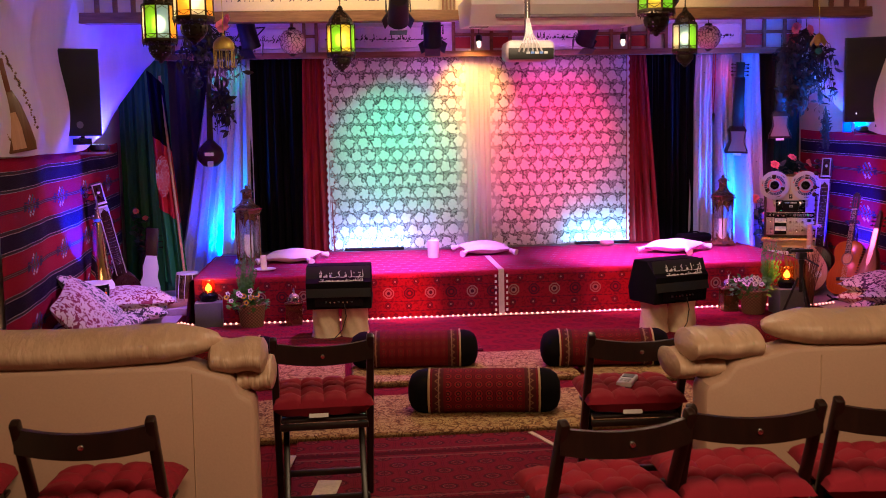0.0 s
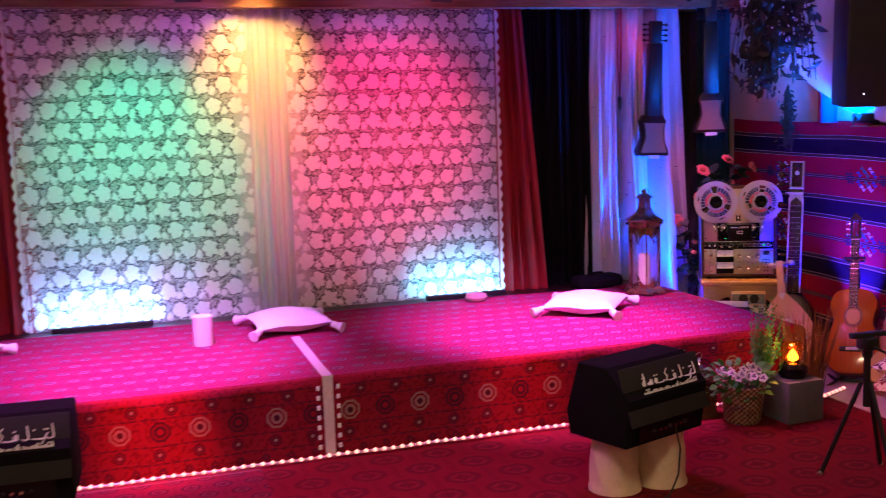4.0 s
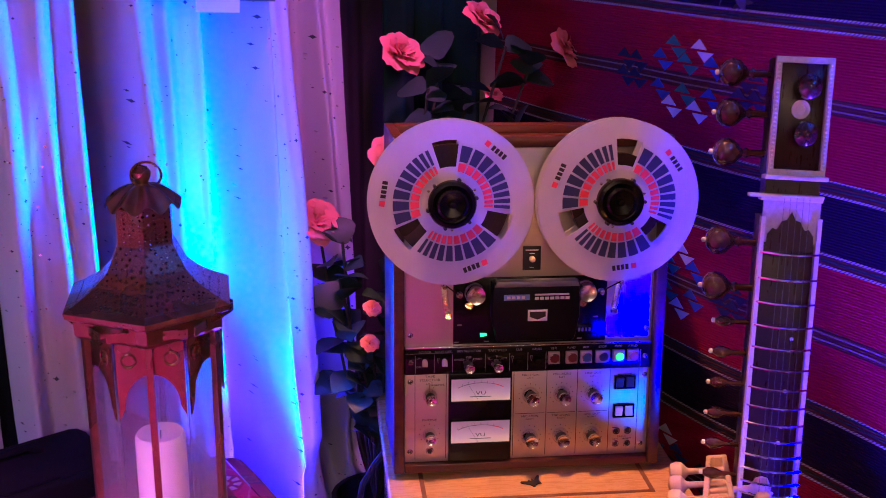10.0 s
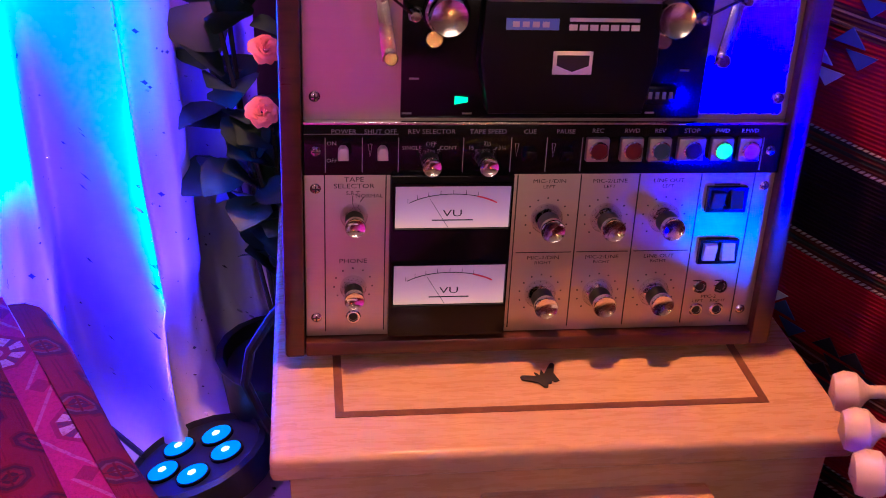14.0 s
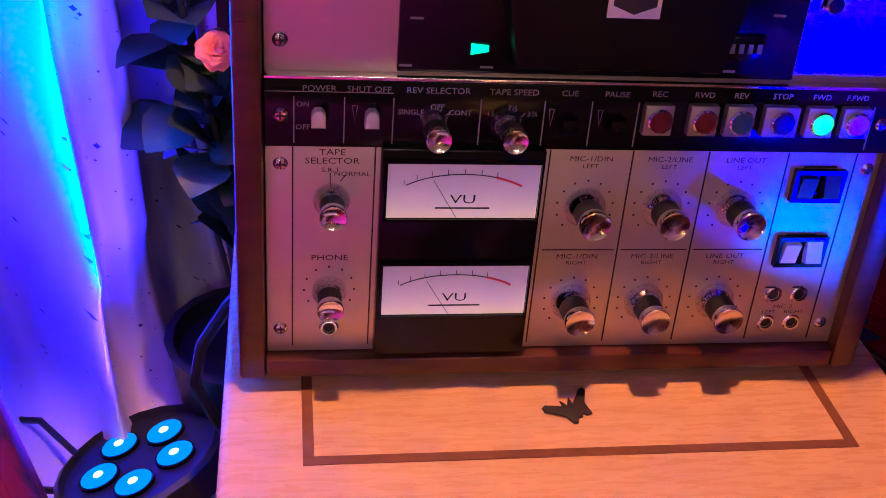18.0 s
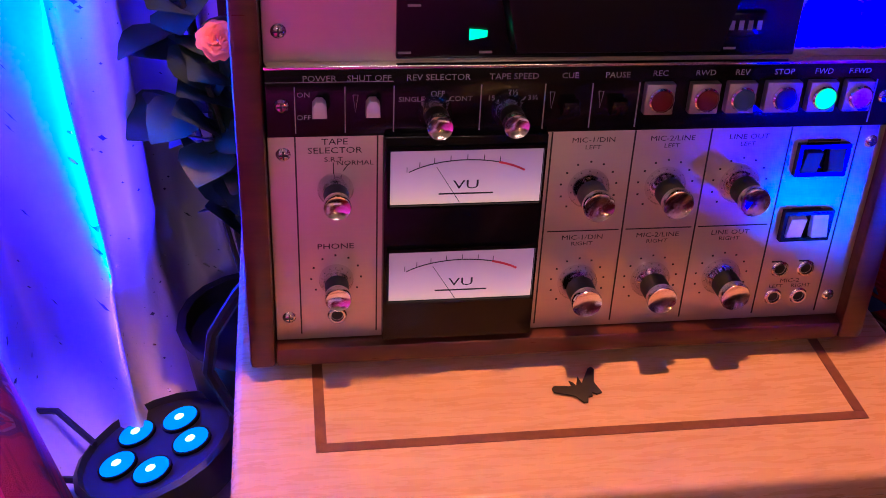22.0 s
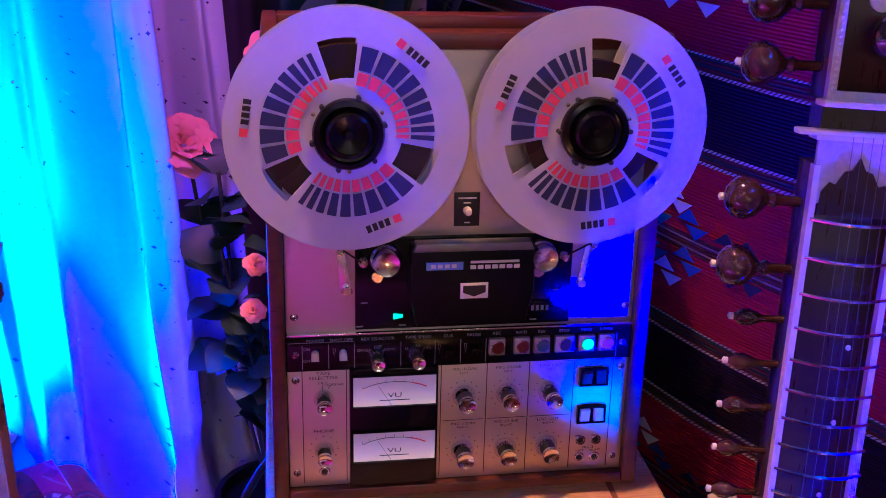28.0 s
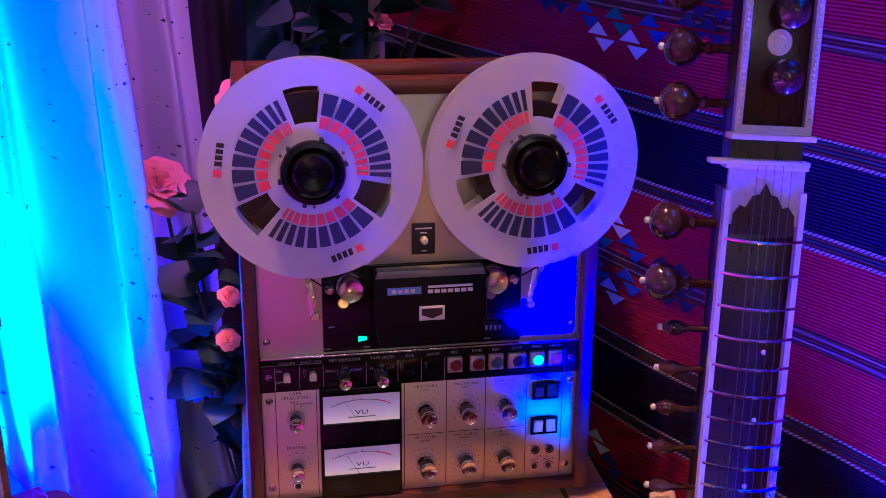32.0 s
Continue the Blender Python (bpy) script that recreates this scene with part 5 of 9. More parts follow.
ink += [bar(0.364, 0.388, 0.1460, 0.1475, YL - 0.0004, YL), bar(0.364, 0.386, 0.0935, 0.0948, YL - 0.0004, YL), bar(0.358, 0.366, 0.0502, 0.0513, YL - 0.0004, YL), bar(0.379, 0.387, 0.0502, 0.0513, YL - 0.0004, YL)]
for kx in (0.2130, 0.2670, 0.3206):
    for kz in (0.1155, 0.0405):
        for i in range(11):
            a = radians(225 - 27 * i)
            ink.append(bm_box(0.0013, 0.0005, 0.0013, (kx + 0.0195 * math.cos(a), YL, kz + 0.0195 * math.sin(a))))
for i in range(9):
    a = radians(215 - 31 * i)
    ink.append(bm_box(0.0013, 0.0005, 0.0013, (0.0421 + 0.017 * math.cos(a), YL, 0.0528 + 0.017 * math.sin(a))))
ink += [bar(0.0411, 0.0417, 0.131, 0.139, YL - 0.0004, YL), bm_box(0.0006, 0.0005, 0.006, m=Matrix.Translation((0.0495, YL, 0.1355)) @ pose(0, 0, 0, 0, 35, 0))]
tagged(part("fine_print", joined(*ink), M_INK, deck, "dark printed lines and lettering", smooth=False), kind="stuff")

# meters
mb = part("meter_block", bar(0.0732, 0.1798, 0.0045, 0.1605, -0.011, 0.002, 0.0015), M_BLACK_GLOSS, deck, "glossy black block with two level meters")
for z0 in (0.1125, 0.0380):
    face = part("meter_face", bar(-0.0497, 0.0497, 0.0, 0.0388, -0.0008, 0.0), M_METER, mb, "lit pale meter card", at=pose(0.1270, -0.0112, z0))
    arc = [(0.039 * 1.0 * math.sin(radians(a)) * 1.9 / 1.45, -0.0012, -0.030 + 0.0615 * math.cos(radians(a) * 0.62)) for a in range(-48, 49, 6)]
    part("scale", joined(bm_tube(arc[:13], 0.00035, 4), *[bm_box(0.0004, 0.0005, 0.0035, (p[0] * 1.03, p[1], p[2] + 0.002)) for p in arc[0:13:2]], bm_text("VU", 0.009, 0.0, 0.0135, -0.0012, wide=1.5), bar(-0.018, 0.018, 0.0068, 0.0078, -0.0012, -0.0009)), M_INK, face, smooth=False)
    part("red_arc", bm_tube([(p[0], -0.0013, p[2]) for p in arc[12:17]], 0.0008, 4), M_RED_PRINT, face)
    part("needle", bm_tube([(-0.004, -0.0016, 0.001), (-0.020, -0.0016, 0.027)], 0.00025, 4), M_INK, face)
    part("bezel", joined(bar(0.0755, 0.0770, z0 - 0.002, z0 + 0.0415, -0.014, -0.0105), bar(0.1770, 0.1785, z0 - 0.002, z0 + 0.0415, -0.014, -0.0105), bar(0.0755, 0.1785, z0 + 0.0391, z0 + 0.0415, -0.014, -0.0105), bar(0.0755, 0.1785, z0 - 0.002, z0 - 0.0005, -0.014, -0.0105)), M_BLACK_GLOSS, mb)

# rocker switches and sockets
for z, tops in ((0.1340, (M_BLACK, M_BLACK)), (0.0825, (M_ROCKER, M_ROCKER))):
    fr = part("rocker_switch", joined(bar(0.3575, 0.3945, z - 0.0125, z - 0.0095, -0.006, 0.0), bar(0.3575, 0.3945, z + 0.0085, z + 0.0115, -0.006, 0.0), bar(0.3575, 0.3605, z - 0.0095, z + 0.0085, -0.006, 0.0), bar(0.3915, 0.3945, z - 0.0095, z + 0.0085, -0.006, 0.0), bar(0.36, 0.392, z - 0.01, z + 0.009, -0.0022, 0.0)), M_BLACK_GLOSS, deck, "black rocker switch frame")
    for x, m in ((0.3675, tops[0]), (0.3850, tops[1])):
        part("rocker", bm_box(0.0115, 0.006, 0.0165, m=Matrix.Translation((x, -0.0045, z - 0.0005)) @ pose(0, 0, 0, 12 if x < 0.376 else -14, 0, 0)), m, fr)
for x, z in ((0.3655, 0.0442), (0.3855, 0.0442), (0.3648, 0.0205), (0.3847, 0.0205), (0.0424, 0.0214)):
    j = part("socket", turned([(0.0068, 0.0), (0.0068, 0.002), (0.0058, 0.003), (0.0045, 0.003), (0.0042, 0.0005), (0.0, 0.0005)], x, z, 20), M_CHROME, deck, "round metal socket")
    part("hole", turned([(0.0040, 0.0), (0.0040, 0.0012), (0.0, 0.0012)], x, z, 16), M_INK, j)


# reels
def reel(cx, cz, turn, pack, name_label):
    r = thing("tape_reel", name_label, "tape reel", D @ Matrix.Translation((cx, 0, cz)) @ pose(0, 0, 0, 0, -turn, 0), group="tape reels")

    def polar(rad, a, y):
        return (rad * math.cos(a), y, rad * math.sin(a))

    def flange(y):
        bm = bmesh.new()
        radii, n = (0.030, 0.045, 0.058, 0.100, 0.118, 0.1285, 0.1310), 144
        grid = [[bm.verts.new(polar(rad, 2 * math.pi * i / n, y)) for i in range(n)] for rad in radii]
        for k in range(len(radii) - 1):
            for i in range(n):
                deg = (i + 0.5) * 360 / n
                if k == 2 and any(abs((deg - w + 180) % 360 - 180) < 11.3 for w in (90, 210, 330)):
                    continue
                j = (i + 1) % n
                bm.faces.new((grid[k][i], grid[k][j], grid[k + 1][j], grid[k + 1][i]))
        bmesh.ops.recalc_face_normals(bm, faces=bm.faces[:])
        bmesh.ops.solidify(bm, geom=bm.faces[:], thickness=0.0014)
        return bm
    part("flange", flange(-0.046), M_REEL, r, "white reel flange with three windows")
    part("flange", flange(-0.0185), M_REEL, r)
    part("tape_pack", bm_lathe([(0.03, -0.007), (pack, -0.007), (pack, 0.007), (0.03, 0.007)], 72, m=pose(0, -0.032, 0, 90, 0, 0)), M_TAPE, r, "dark brown wound tape")

    def cells(r0, r1, y, name, material):
        for s in (90, 210, 330):
            a = s - 15.5
            widths = [11.2 - 0.95 * i for i in range(9)]
            gap = (89 - sum(widths)) / 9
            for w in widths:
                if w > 1:
                    m = 3
                    bms = bmesh.new()
                    lo = [bms.verts.new(polar(r0, radians(a - w * q / m), y)) for q in range(m + 1)]
                    hi = [bms.verts.new(polar(r1, radians(a - w * q / m), y)) for q in range(m + 1)]
                    for q in range(m):
                        bms.faces.new((lo[q], lo[q + 1], hi[q + 1], hi[q]))
                    bmesh.ops.recalc_face_normals(bms, faces=bms.faces[:])
                    bmesh.ops.solidify(bms, geom=bms.faces[:], thickness=0.0003)
                    part(name, bms, material, r, smooth=False)
                a -= w + gap
    cells(0.0672, 0.0925, -0.0477, "navy_block", M_BLUE_PRINT)
    cells(0.0515, 0.0650, -0.0477, "red_block", M_RED_PRINT)
    for s in (45, 165, 285):
        base = pose(0, -0.0478, 0) @ pose(0, 0, 0, 0, -(s - 90), 0)
        for i in range(4):
            part("maker_bar", bm_box(0.0052, 0.0004, 0.0085, (-0.004 + 0.0072 * i, 0, 0.108), m=base), M_INK, r, smooth=False)
        part("maker_square", bm_box(0.0088, 0.0004, 0.0088, (-0.0155, 0, 0.108), m=base), M_RED_PRINT, r, smooth=False)
    hub = part("hub", turned([(0.0375, 0.046), (0.0385, 0.056), (0.0365, 0.060), (0.031, 0.061), (0.030, 0.054), (0.0255, 0.053), (0.0245, 0.064), (0.021, 0.066), (0.020, 0.060), (0.006, 0.058), (0.005, 0.0645), (0.0, 0.065)], 0, 0, 40), M_BLACK_GLOSS, r, "black hub clamp")
    for i in range(6):
        a = radians(60 * i + 8)
        part("lug", bm_lathe([(0.0028, 0.047), (0.0028, 0.058), (0.0, 0.0585)], 10, m=Matrix.Translation((0.0395 * math.cos(a), 0, 0.0395 * math.sin(a))) @ pose(0, 0, 0, 90, 0, 0)), M_BLACK, hub)
    for i in range(3):
        a = radians(120 * i + 25)
        part("rivet", bm_lathe([(0.0026, 0.047), (0.002, 0.0488), (0.0, 0.049)], 10, m=Matrix.Translation((0.0420 * math.cos(a), 0, 0.0420 * math.sin(a))) @ pose(0, 0, 0, 90, 0, 0)), M_CHROME, r)
    return r


reel(0.0708, 0.4535, 6, 0.0925, "white tape reel nearly full of brown tape on the deck")
reel(0.3397, 0.4535, -8, 0.0760, "white tape reel partly wound with brown tape on the deck")

# table
table = thing("side_table", "low beech side table with dark inlay and an arched front", "table", T)
part("tabletop", bm_box(0.507, 0.50, 0.026, (0.2225, 0.115, -0.013), 0.006, 3), M_BEECH, table)
for a in (bm_box(0.3895, 0.0075, 0.0009, (0.2184, -0.0810, 0.0003)), bm_box(0.0075, 0.36, 0.0009, (0.0274, 0.1030, 0.0003)), bm_box(0.0075, 0.36, 0.0009, (0.4094, 0.1030, 0.0003))):
    part("inlay", a, M_INLAY, table, "dark wood inlay line")
part("apron", bm_prism([(-0.015, -0.026), (0.46, -0.026), (0.46, -0.42), (0.40, -0.42), (0.40, -0.16), (0.375, -0.12), (0.33, -0.1), (0.12, -0.1), (0.075, -0.12), (0.05, -0.16), (0.05, -0.42), (-0.015, -0.42)], 0.025, 0.002, Matrix.Translation((0, -0.12, 0))), M_BEECH, table, "beech apron with an arched opening")
part("side", bm_box(0.022, 0.42, 0.394, (-0.004, 0.115, -0.223), 0.002), M_BEECH, table)
part("side", bm_box(0.022, 0.42, 0.394, (0.449, 0.115, -0.223), 0.002), M_BEECH, table)
part("back", bm_box(0.43, 0.012, 0.394, (0.2225, 0.32, -0.223)), M_INLAY, table)
part("shelf", bm_box(0.43, 0.4, 0.018, (0.2225, 0.12, -0.33)), M_BEECH, table)

# black butterfly ornament lying on the top
bf = [((x - 680) * 0.00032, (90 - y) * 0.00050) for x, y in ((592, 105), (600, 98), (662, 95), (652, 80), (668, 86), (676, 92), (683, 66), (696, 84), (722, 40), (735, 35), (744, 42), (738, 78), (762, 106), (745, 112), (728, 108), (729, 118), (714, 122), (712, 136), (698, 138), (672, 122), (640, 118), (600, 115))]
thing("butterfly_ornament", "small flat black butterfly-shaped ornament lying on the table", "ornament", T @ Matrix.Translation((0.212, -0.036, 0.001)) @ pose(0, 0, 0, -90, 0, -10),
      bm=bm_prism([(0.66 * x, 0.75 * z) for x, z in bf], 0.0016, 0.0003, pose(0, -0.0016, 0)), material=M_INK)

# ---- the corner by the deck ----
def pierced_mat(name, colour, scale, cut, rough=0.3, metal=0.9):
    """Sheet metal with rows of small punched holes."""
    mat = plain(name, colour, rough, metal, vary=0.35, grain=70, bump=0.25, big=8)
    n = mat.node_tree
    at = n.nodes.new("ShaderNodeTexCoord")
    vo = n.nodes.new("ShaderNodeTexVoronoi")
    vo.inputs["Scale"].default_value = scale
    vo.inputs["Randomness"].default_value = 0.35
    n.links.new(at.outputs["Object"], vo.inputs["Vector"])
    far = n.nodes.new("ShaderNodeMath")
    far.operation = "GREATER_THAN"
    far.inputs[1].default_value = cut
    n.links.new(vo.outputs["Distance"], far.inputs[0])
    n.links.new(far.outputs[0], n.nodes["Principled BSDF"].inputs["Alpha"])
    return mat


M_PIERCED = pierced_mat("pierced_brass", (0.29, 0.175, 0.085), 150.0, 0.30, 0.26, 0.75)


def brass_lantern(m, label, group):
    """Six-sided lantern with arched panes, a curved roof and a candle."""
    L = thing("candle_lantern", label, "lantern", m, group=group)
    H6 = math.pi / 6

    def hexa(profile):
        return bm_lathe(profile, 6, phase=H6)
    part("base", hexa([(0.134, 0.0), (0.134, 0.010), (0.116, 0.032), (0.106, 0.038)]), M_BRASS, L, "", False)
    part("floor_plate", hexa([(0.1, 0.036), (0.1, 0.040)]), M_BRASS, L, "", False)
    part("eave", hexa([(0.098, 0.408), (0.106, 0.412), (0.112, 0.418), (0.113, 0.438), (0.124, 0.444), (0.126, 0.452), (0.114, 0.458)]), M_BRASS, L, "wide banded eave", False)
    part("roof", hexa([(0.115, 0.457), (0.100, 0.465), (0.078, 0.478), (0.060, 0.495), (0.048, 0.518), (0.042, 0.530), (0.0405, 0.590)]), M_PIERCED, L, "pierced brass roof sweeping up to the cap", False)

    def ruffle(u, v):
        a, r = 2 * math.pi * u, 0.012 + 0.039 * v
        return (r * math.cos(a), r * math.sin(a), 0.610 - 0.026 * v ** 1.6 + 0.006 * v * math.cos(9 * a))
    part("cap", bm_sheet(ruffle, 72, 6, 0.0015), M_BRASS, L, "scalloped brass cap")
    part("finial", bm_lathe([(0.013, 0.602), (0.008, 0.612), (0.012, 0.620), (0.013, 0.627), (0.008, 0.634), (0.0, 0.637)], 18), M_BRASS, L)
    ringp = [(0.020 * math.cos(a) + 0.006, 0, 0.622 + 0.018 * math.sin(a)) for a in [2 * math.pi * i / 20 for i in range(21)]]
    part("carry_ring", bm_tube(ringp, 0.0018, 6), M_BRASS, L)
    for k in range(6):
        a = H6 + 2 * math.pi * k / 6
        part("post", bm_box(0.009, 0.009, 0.374, m=Matrix.Translation((0.098 * math.cos(a), 0.098 * math.sin(a), 0.226)) @ pose(0, 0, 0, 0, 0, math.degrees(a))), M_BRASS, L)
        f = pose(0, 0, 0, 0, 0, 60 * k) @ Matrix.Translation((0, -0.085, 0))
        w = 0.0445
        arch = [(-w, 0.412), (-w, 0.30)] + [(-(w - 0.008) * math.cos(math.pi * i / 14), 0.318 + 0.048 * math.sin(math.pi * i / 14)) for i in range(15)] + [(w, 0.30), (w, 0.412)]
        part("arch", bm_prism(arch, 0.003, 0, f), M_BRASS, L, "chased brass arch", False)
        band = f @ Matrix.Translation((0, -0.0150, 0.428))
        part("eave_band", bm_box(0.104, 0.002, 0.013, m=band), M_PIERCED, L, "pierced band", False)
        for x in (-0.028, 0.028):
            part("roundel", bm_tube([(x + 0.0095 * math.cos(q), -0.001, 0.388 + 0.0095 * math.sin(q)) for q in [2 * math.pi * i / 14 for i in range(15)]], 0.0016, 5), M_BRASS, L, at=f)
        low = [(-w, 0.036), (w, 0.036), (w, 0.115), (w - 0.012, 0.075), (0.012, 0.056), (-0.012, 0.056), (-w + 0.012, 0.075), (-w, 0.115)]
        part("lower_arch", bm_prism(low, 0.003, 0, f), M_BRASS, L, "", False)
        pane = part("pane", bm_box(2 * w, 0.0016, 0.372, m=f @ Matrix.Translation((0, 0.006, 0.226))), M_HAZY_GLASS, L, "hazy glass pane")
        pane.visible_shadow = False
    part("candle", bm_lathe([(0.036, 0.040), (0.0365, 0.17), (0.036, 0.232), (0.033, 0.237), (0.024, 0.230), (0.0, 0.226)], 28), M_WAX, L, "ivory pillar candle")
    part("wick", bm_tube([(0, 0, 0.224), (0.001, 0, 0.240)], 0.001, 5), M_INK, L)
    return L


lan = brass_lantern(pose(3.487, 9.282, SZ + 0.0125, 0, 0, -22), "aged brass six-sided lantern with an ivory candle on the stage corner", "stage lanterns")
tagged(copy_thing(lan, pose(-0.815, 8.93, SZ + 0.008, 0, 0, 15) @ Matrix.Diagonal((1.05, 1.05, 1.05, 1))), "aged brass six-sided lantern standing on the other stage corner")


def frame_m(top, foot, facing):
    """Pose with z from foot to top and -y towards facing."""
    z = (Vector(top) - Vector(foot)).normalized()
    y = -(Vector(facing) - z * Vector(facing).dot(z)).normalized()
    x = y.cross(z)
    return Matrix.Translation(foot) @ Matrix((x, y, z)).transposed().to_4x4()


M_DULL_WIRE = plain("dull_wire", (0.12, 0.10, 0.10), 0.5, 0.6, bump=0)
M_SITAR = wood_mat("sitar_wood", (0.020, 0.005, 0.005), (0.050, 0.010, 0.008), (40, 40, 6), 0.30)
M_SITAR.node_tree.nodes["Principled BSDF"].inputs["Specular IOR Level"].default_value = 0.3
M_PEG = wood_mat("peg_wood", (0.03, 0.010, 0.008), (0.085, 0.028, 0.02), (30, 30, 30), 0.12, coat=0.6)
M_BONE = plain("bone", (0.78, 0.74, 0.72), 0.4, vary=0.08, grain=90, bump=0.1)
M_BONE_INLAY = plain("pearl_inlay", (0.62, 0.58, 0.6), 0.35, vary=0.35, grain=220, bump=0.1)
M_PALE_PEG = wood_mat("pale_peg_wood", (0.66, 0.48, 0.36), (0.76, 0.58, 0.46), (30, 30, 30), 0.3, coat=0.3)
M_RUBAB = wood_mat("rubab_wood", (0.12, 0.050, 0.020), (0.22, 0.095, 0.040), (60, 20, 3), 0.4, coat=0.2)
M_SPRUCE = wood_mat("spruce", (0.60, 0.33, 0.20), (0.72, 0.43, 0.28), (120, 20, 3), 0.35)
M_GUITAR_TOP = wood_mat("guitar_top", (0.40, 0.085, 0.012), (0.54, 0.15, 0.022), (120, 20, 3), 0.18, coat=0.7)
M_EBONY = plain("ebony", (0.02, 0.012, 0.01), 0.4, vary=0.2, bump=0.1)
M_MAHOGANY = wood_mat("mahogany", (0.14, 0.035, 0.014), (0.24, 0.07, 0.03), (40, 40, 5), 0.3, coat=0.4)


def sitar(m, label):
    """Neck along z from the gourd; z = 0 at the gourd's middle."""
    S = thing("sitar", label, "sitar", m, group="sitars")
    part("gourd", bm_lathe([(0.0, -0.17), (0.08, -0.155), (0.13, -0.09), (0.14, -0.02), (0.12, 0.05), (0.075, 0.11), (0.045, 0.15), (0.040, 0.2)], 32, m=pose(0, 0.05, 0)), M_SITAR, S, "polished dark gourd body")
    part("face", bm_lathe([(0.132, 0.0), (0.128, 0.012), (0.09, 0.022), (0.0, 0.026)], 32, m=Matrix.Translation((0, -0.055, 0)) @ pose(0, 0, 0, 90, 0, 0)), M_SITAR, S, "dark wooden soundboard")
    part("bridge", bm_box(0.06, 0.02, 0.035, (0, -0.085, -0.03), 0.003), M_BONE, S)
    part("neck", bm_prism([(-0.042, 0.14), (0.042, 0.14), (0.042, 0.70), (-0.042, 0.70)], 0.05, 0.004, pose(0, -0.045, 0)), M_SITAR, S, "hollow dark wooden neck")
    for s in (-1, 1):
        part("edge_binding", bm_box(0.006, 0.014, 0.56, (s * 0.0405, -0.050, 0.42)), M_BONE, S, "white bone edging")
    part("plaque", bm_prism([(-0.041, 0.665), (0.041, 0.665), (0.041, 0.722), (-0.041, 0.722)], 0.006, 0, pose(0, -0.0515, 0)), M_BONE_INLAY, S, "pale inlaid plaque")
    part("cusp", bm_prism([(-0.034, 0.655), (0.034, 0.655), (0.033, 0.676), (0.026, 0.685), (0.020, 0.683), (0.013, 0.695), (0.006, 0.697), (0.0, 0.708), (-0.006, 0.697), (-0.013, 0.695), (-0.020, 0.683), (-0.026, 0.685), (-0.033, 0.676)], 0.003, 0, pose(0, -0.0545, 0)), M_SITAR, S)
    part("nut", bm_box(0.088, 0.028, 0.006, (-0.004, -0.052, 0.726), 0.001), M_BONE, S)
    part("saddle_bar", bm_box(0.106, 0.02, 0.005, (-0.012, -0.056, 0.7295), 0.001), M_BONE, S)
    part("throat", bm_box(0.078, 0.04, 0.022, (0, -0.022, 0.741)), M_SITAR, S)
    part("nut", bm_box(0.09, 0.03, 0.006, (0, -0.050, 0.755), 0.001), M_BONE, S)
    part("head", bm_box(0.082, 0.05, 0.160, (0, -0.022, 0.838), 0.002), M_SITAR, S, "dark headstock framed in bone")
    for s in (-1, 1):
        part("head_binding", bm_box(0.008, 0.012, 0.160, (s * 0.037, -0.0505, 0.838)), M_BONE_INLAY, S)
        part("head_binding", bm_box(0.082, 0.012, 0.008, (0, -0.0506, 0.838 + s * 0.076)), M_BONE_INLAY, S)
    for i in range(26):
        for s in (-1, 1):
            part("bead", mesh_bead, None, S, at=pose(s * 0.037, -0.057, 0.768 + 0.0056 * i))
    part("rosette", bm_lathe([(0.013, 0.0), (0.013, 0.003), (0.007, 0.003), (0.006, 0.001), (0.0, 0.001)], 20, m=Matrix.Translation((0, -0.047, 0.848)) @ pose(0, 0, 0, 90, 0, 0)), M_BONE, S)

    def peg(x, z, out, big):
        a = Matrix.Translation((x, -0.02, z)) @ pose(0, 0, 0, 0, -90, 0)
        if big:
            prof = [(0.005, 0.0), (0.005, 0.022), (0.008, 0.027), (0.005, 0.032), (0.010, 0.037), (0.018, 0.046), (0.0205, 0.056), (0.018, 0.067), (0.010, 0.074), (0.003, 0.076)]
            tip = 0.0765
        else:
            prof = [(0.0035, 0.0), (0.0035, 0.022), (0.006, 0.028), (0.0085, 0.036), (0.0078, 0.044), (0.004, 0.050), (0.002, 0.052)]
            tip = 0.052
        p = part("tuning_peg", bm_lathe(prof, 18, m=a), M_PEG, S, "turned dark wooden peg")
        part("tip", bm_lathe([(0.0, -0.001), (0.0035, 0.0), (0.0035, 0.004), (0.0, 0.006)], 10, m=a @ Matrix.Translation((0, 0, tip))), M_BONE, p)
    for z in (0.895, 0.84, 0.785, 0.66, 0.595):
        peg(-0.041, z, 0.07, True)
    for i in range(9):
        peg(-0.041, 0.545 - 0.045 * i, 0.05, False)
    for z in (0.878, 0.815):
        part("tuning_peg", bm_lathe([(0.006, 0.0), (0.006, 0.006), (0.013, 0.012), (0.0175, 0.022), (0.0165, 0.032), (0.008, 0.040), (0.0, 0.042)], 20, m=Matrix.Translation((0.004, -0.047, z)) @ pose(0, 0, 0, 90, 0, 0)), M_PEG, S, "round dark wooden peg")
    for i in range(20):
        z = 0.652 * (0.955 ** i) if i else 0.652
        z = 0.652 - 0.036 * i + 0.00075 * i * i
        pts = [(-0.043 + 0.0086 * k, -0.064 - 0.010 * math.sin(math.pi * k / 10), z - 0.002 * math.sin(math.pi * k / 10)) for k in range(11)]
        part("fret", bm_tube(pts, 0.0017, 6), M_CHROME, S, "bowed metal fret")
    for i in range(5):
        x = -0.018 + 0.009 * i
        part("string", bm_tube([(x, -0.078, 0.729), (x * 1.1, -0.094, -0.03)], 0.0003, 4), M_DULL_WIRE, S)
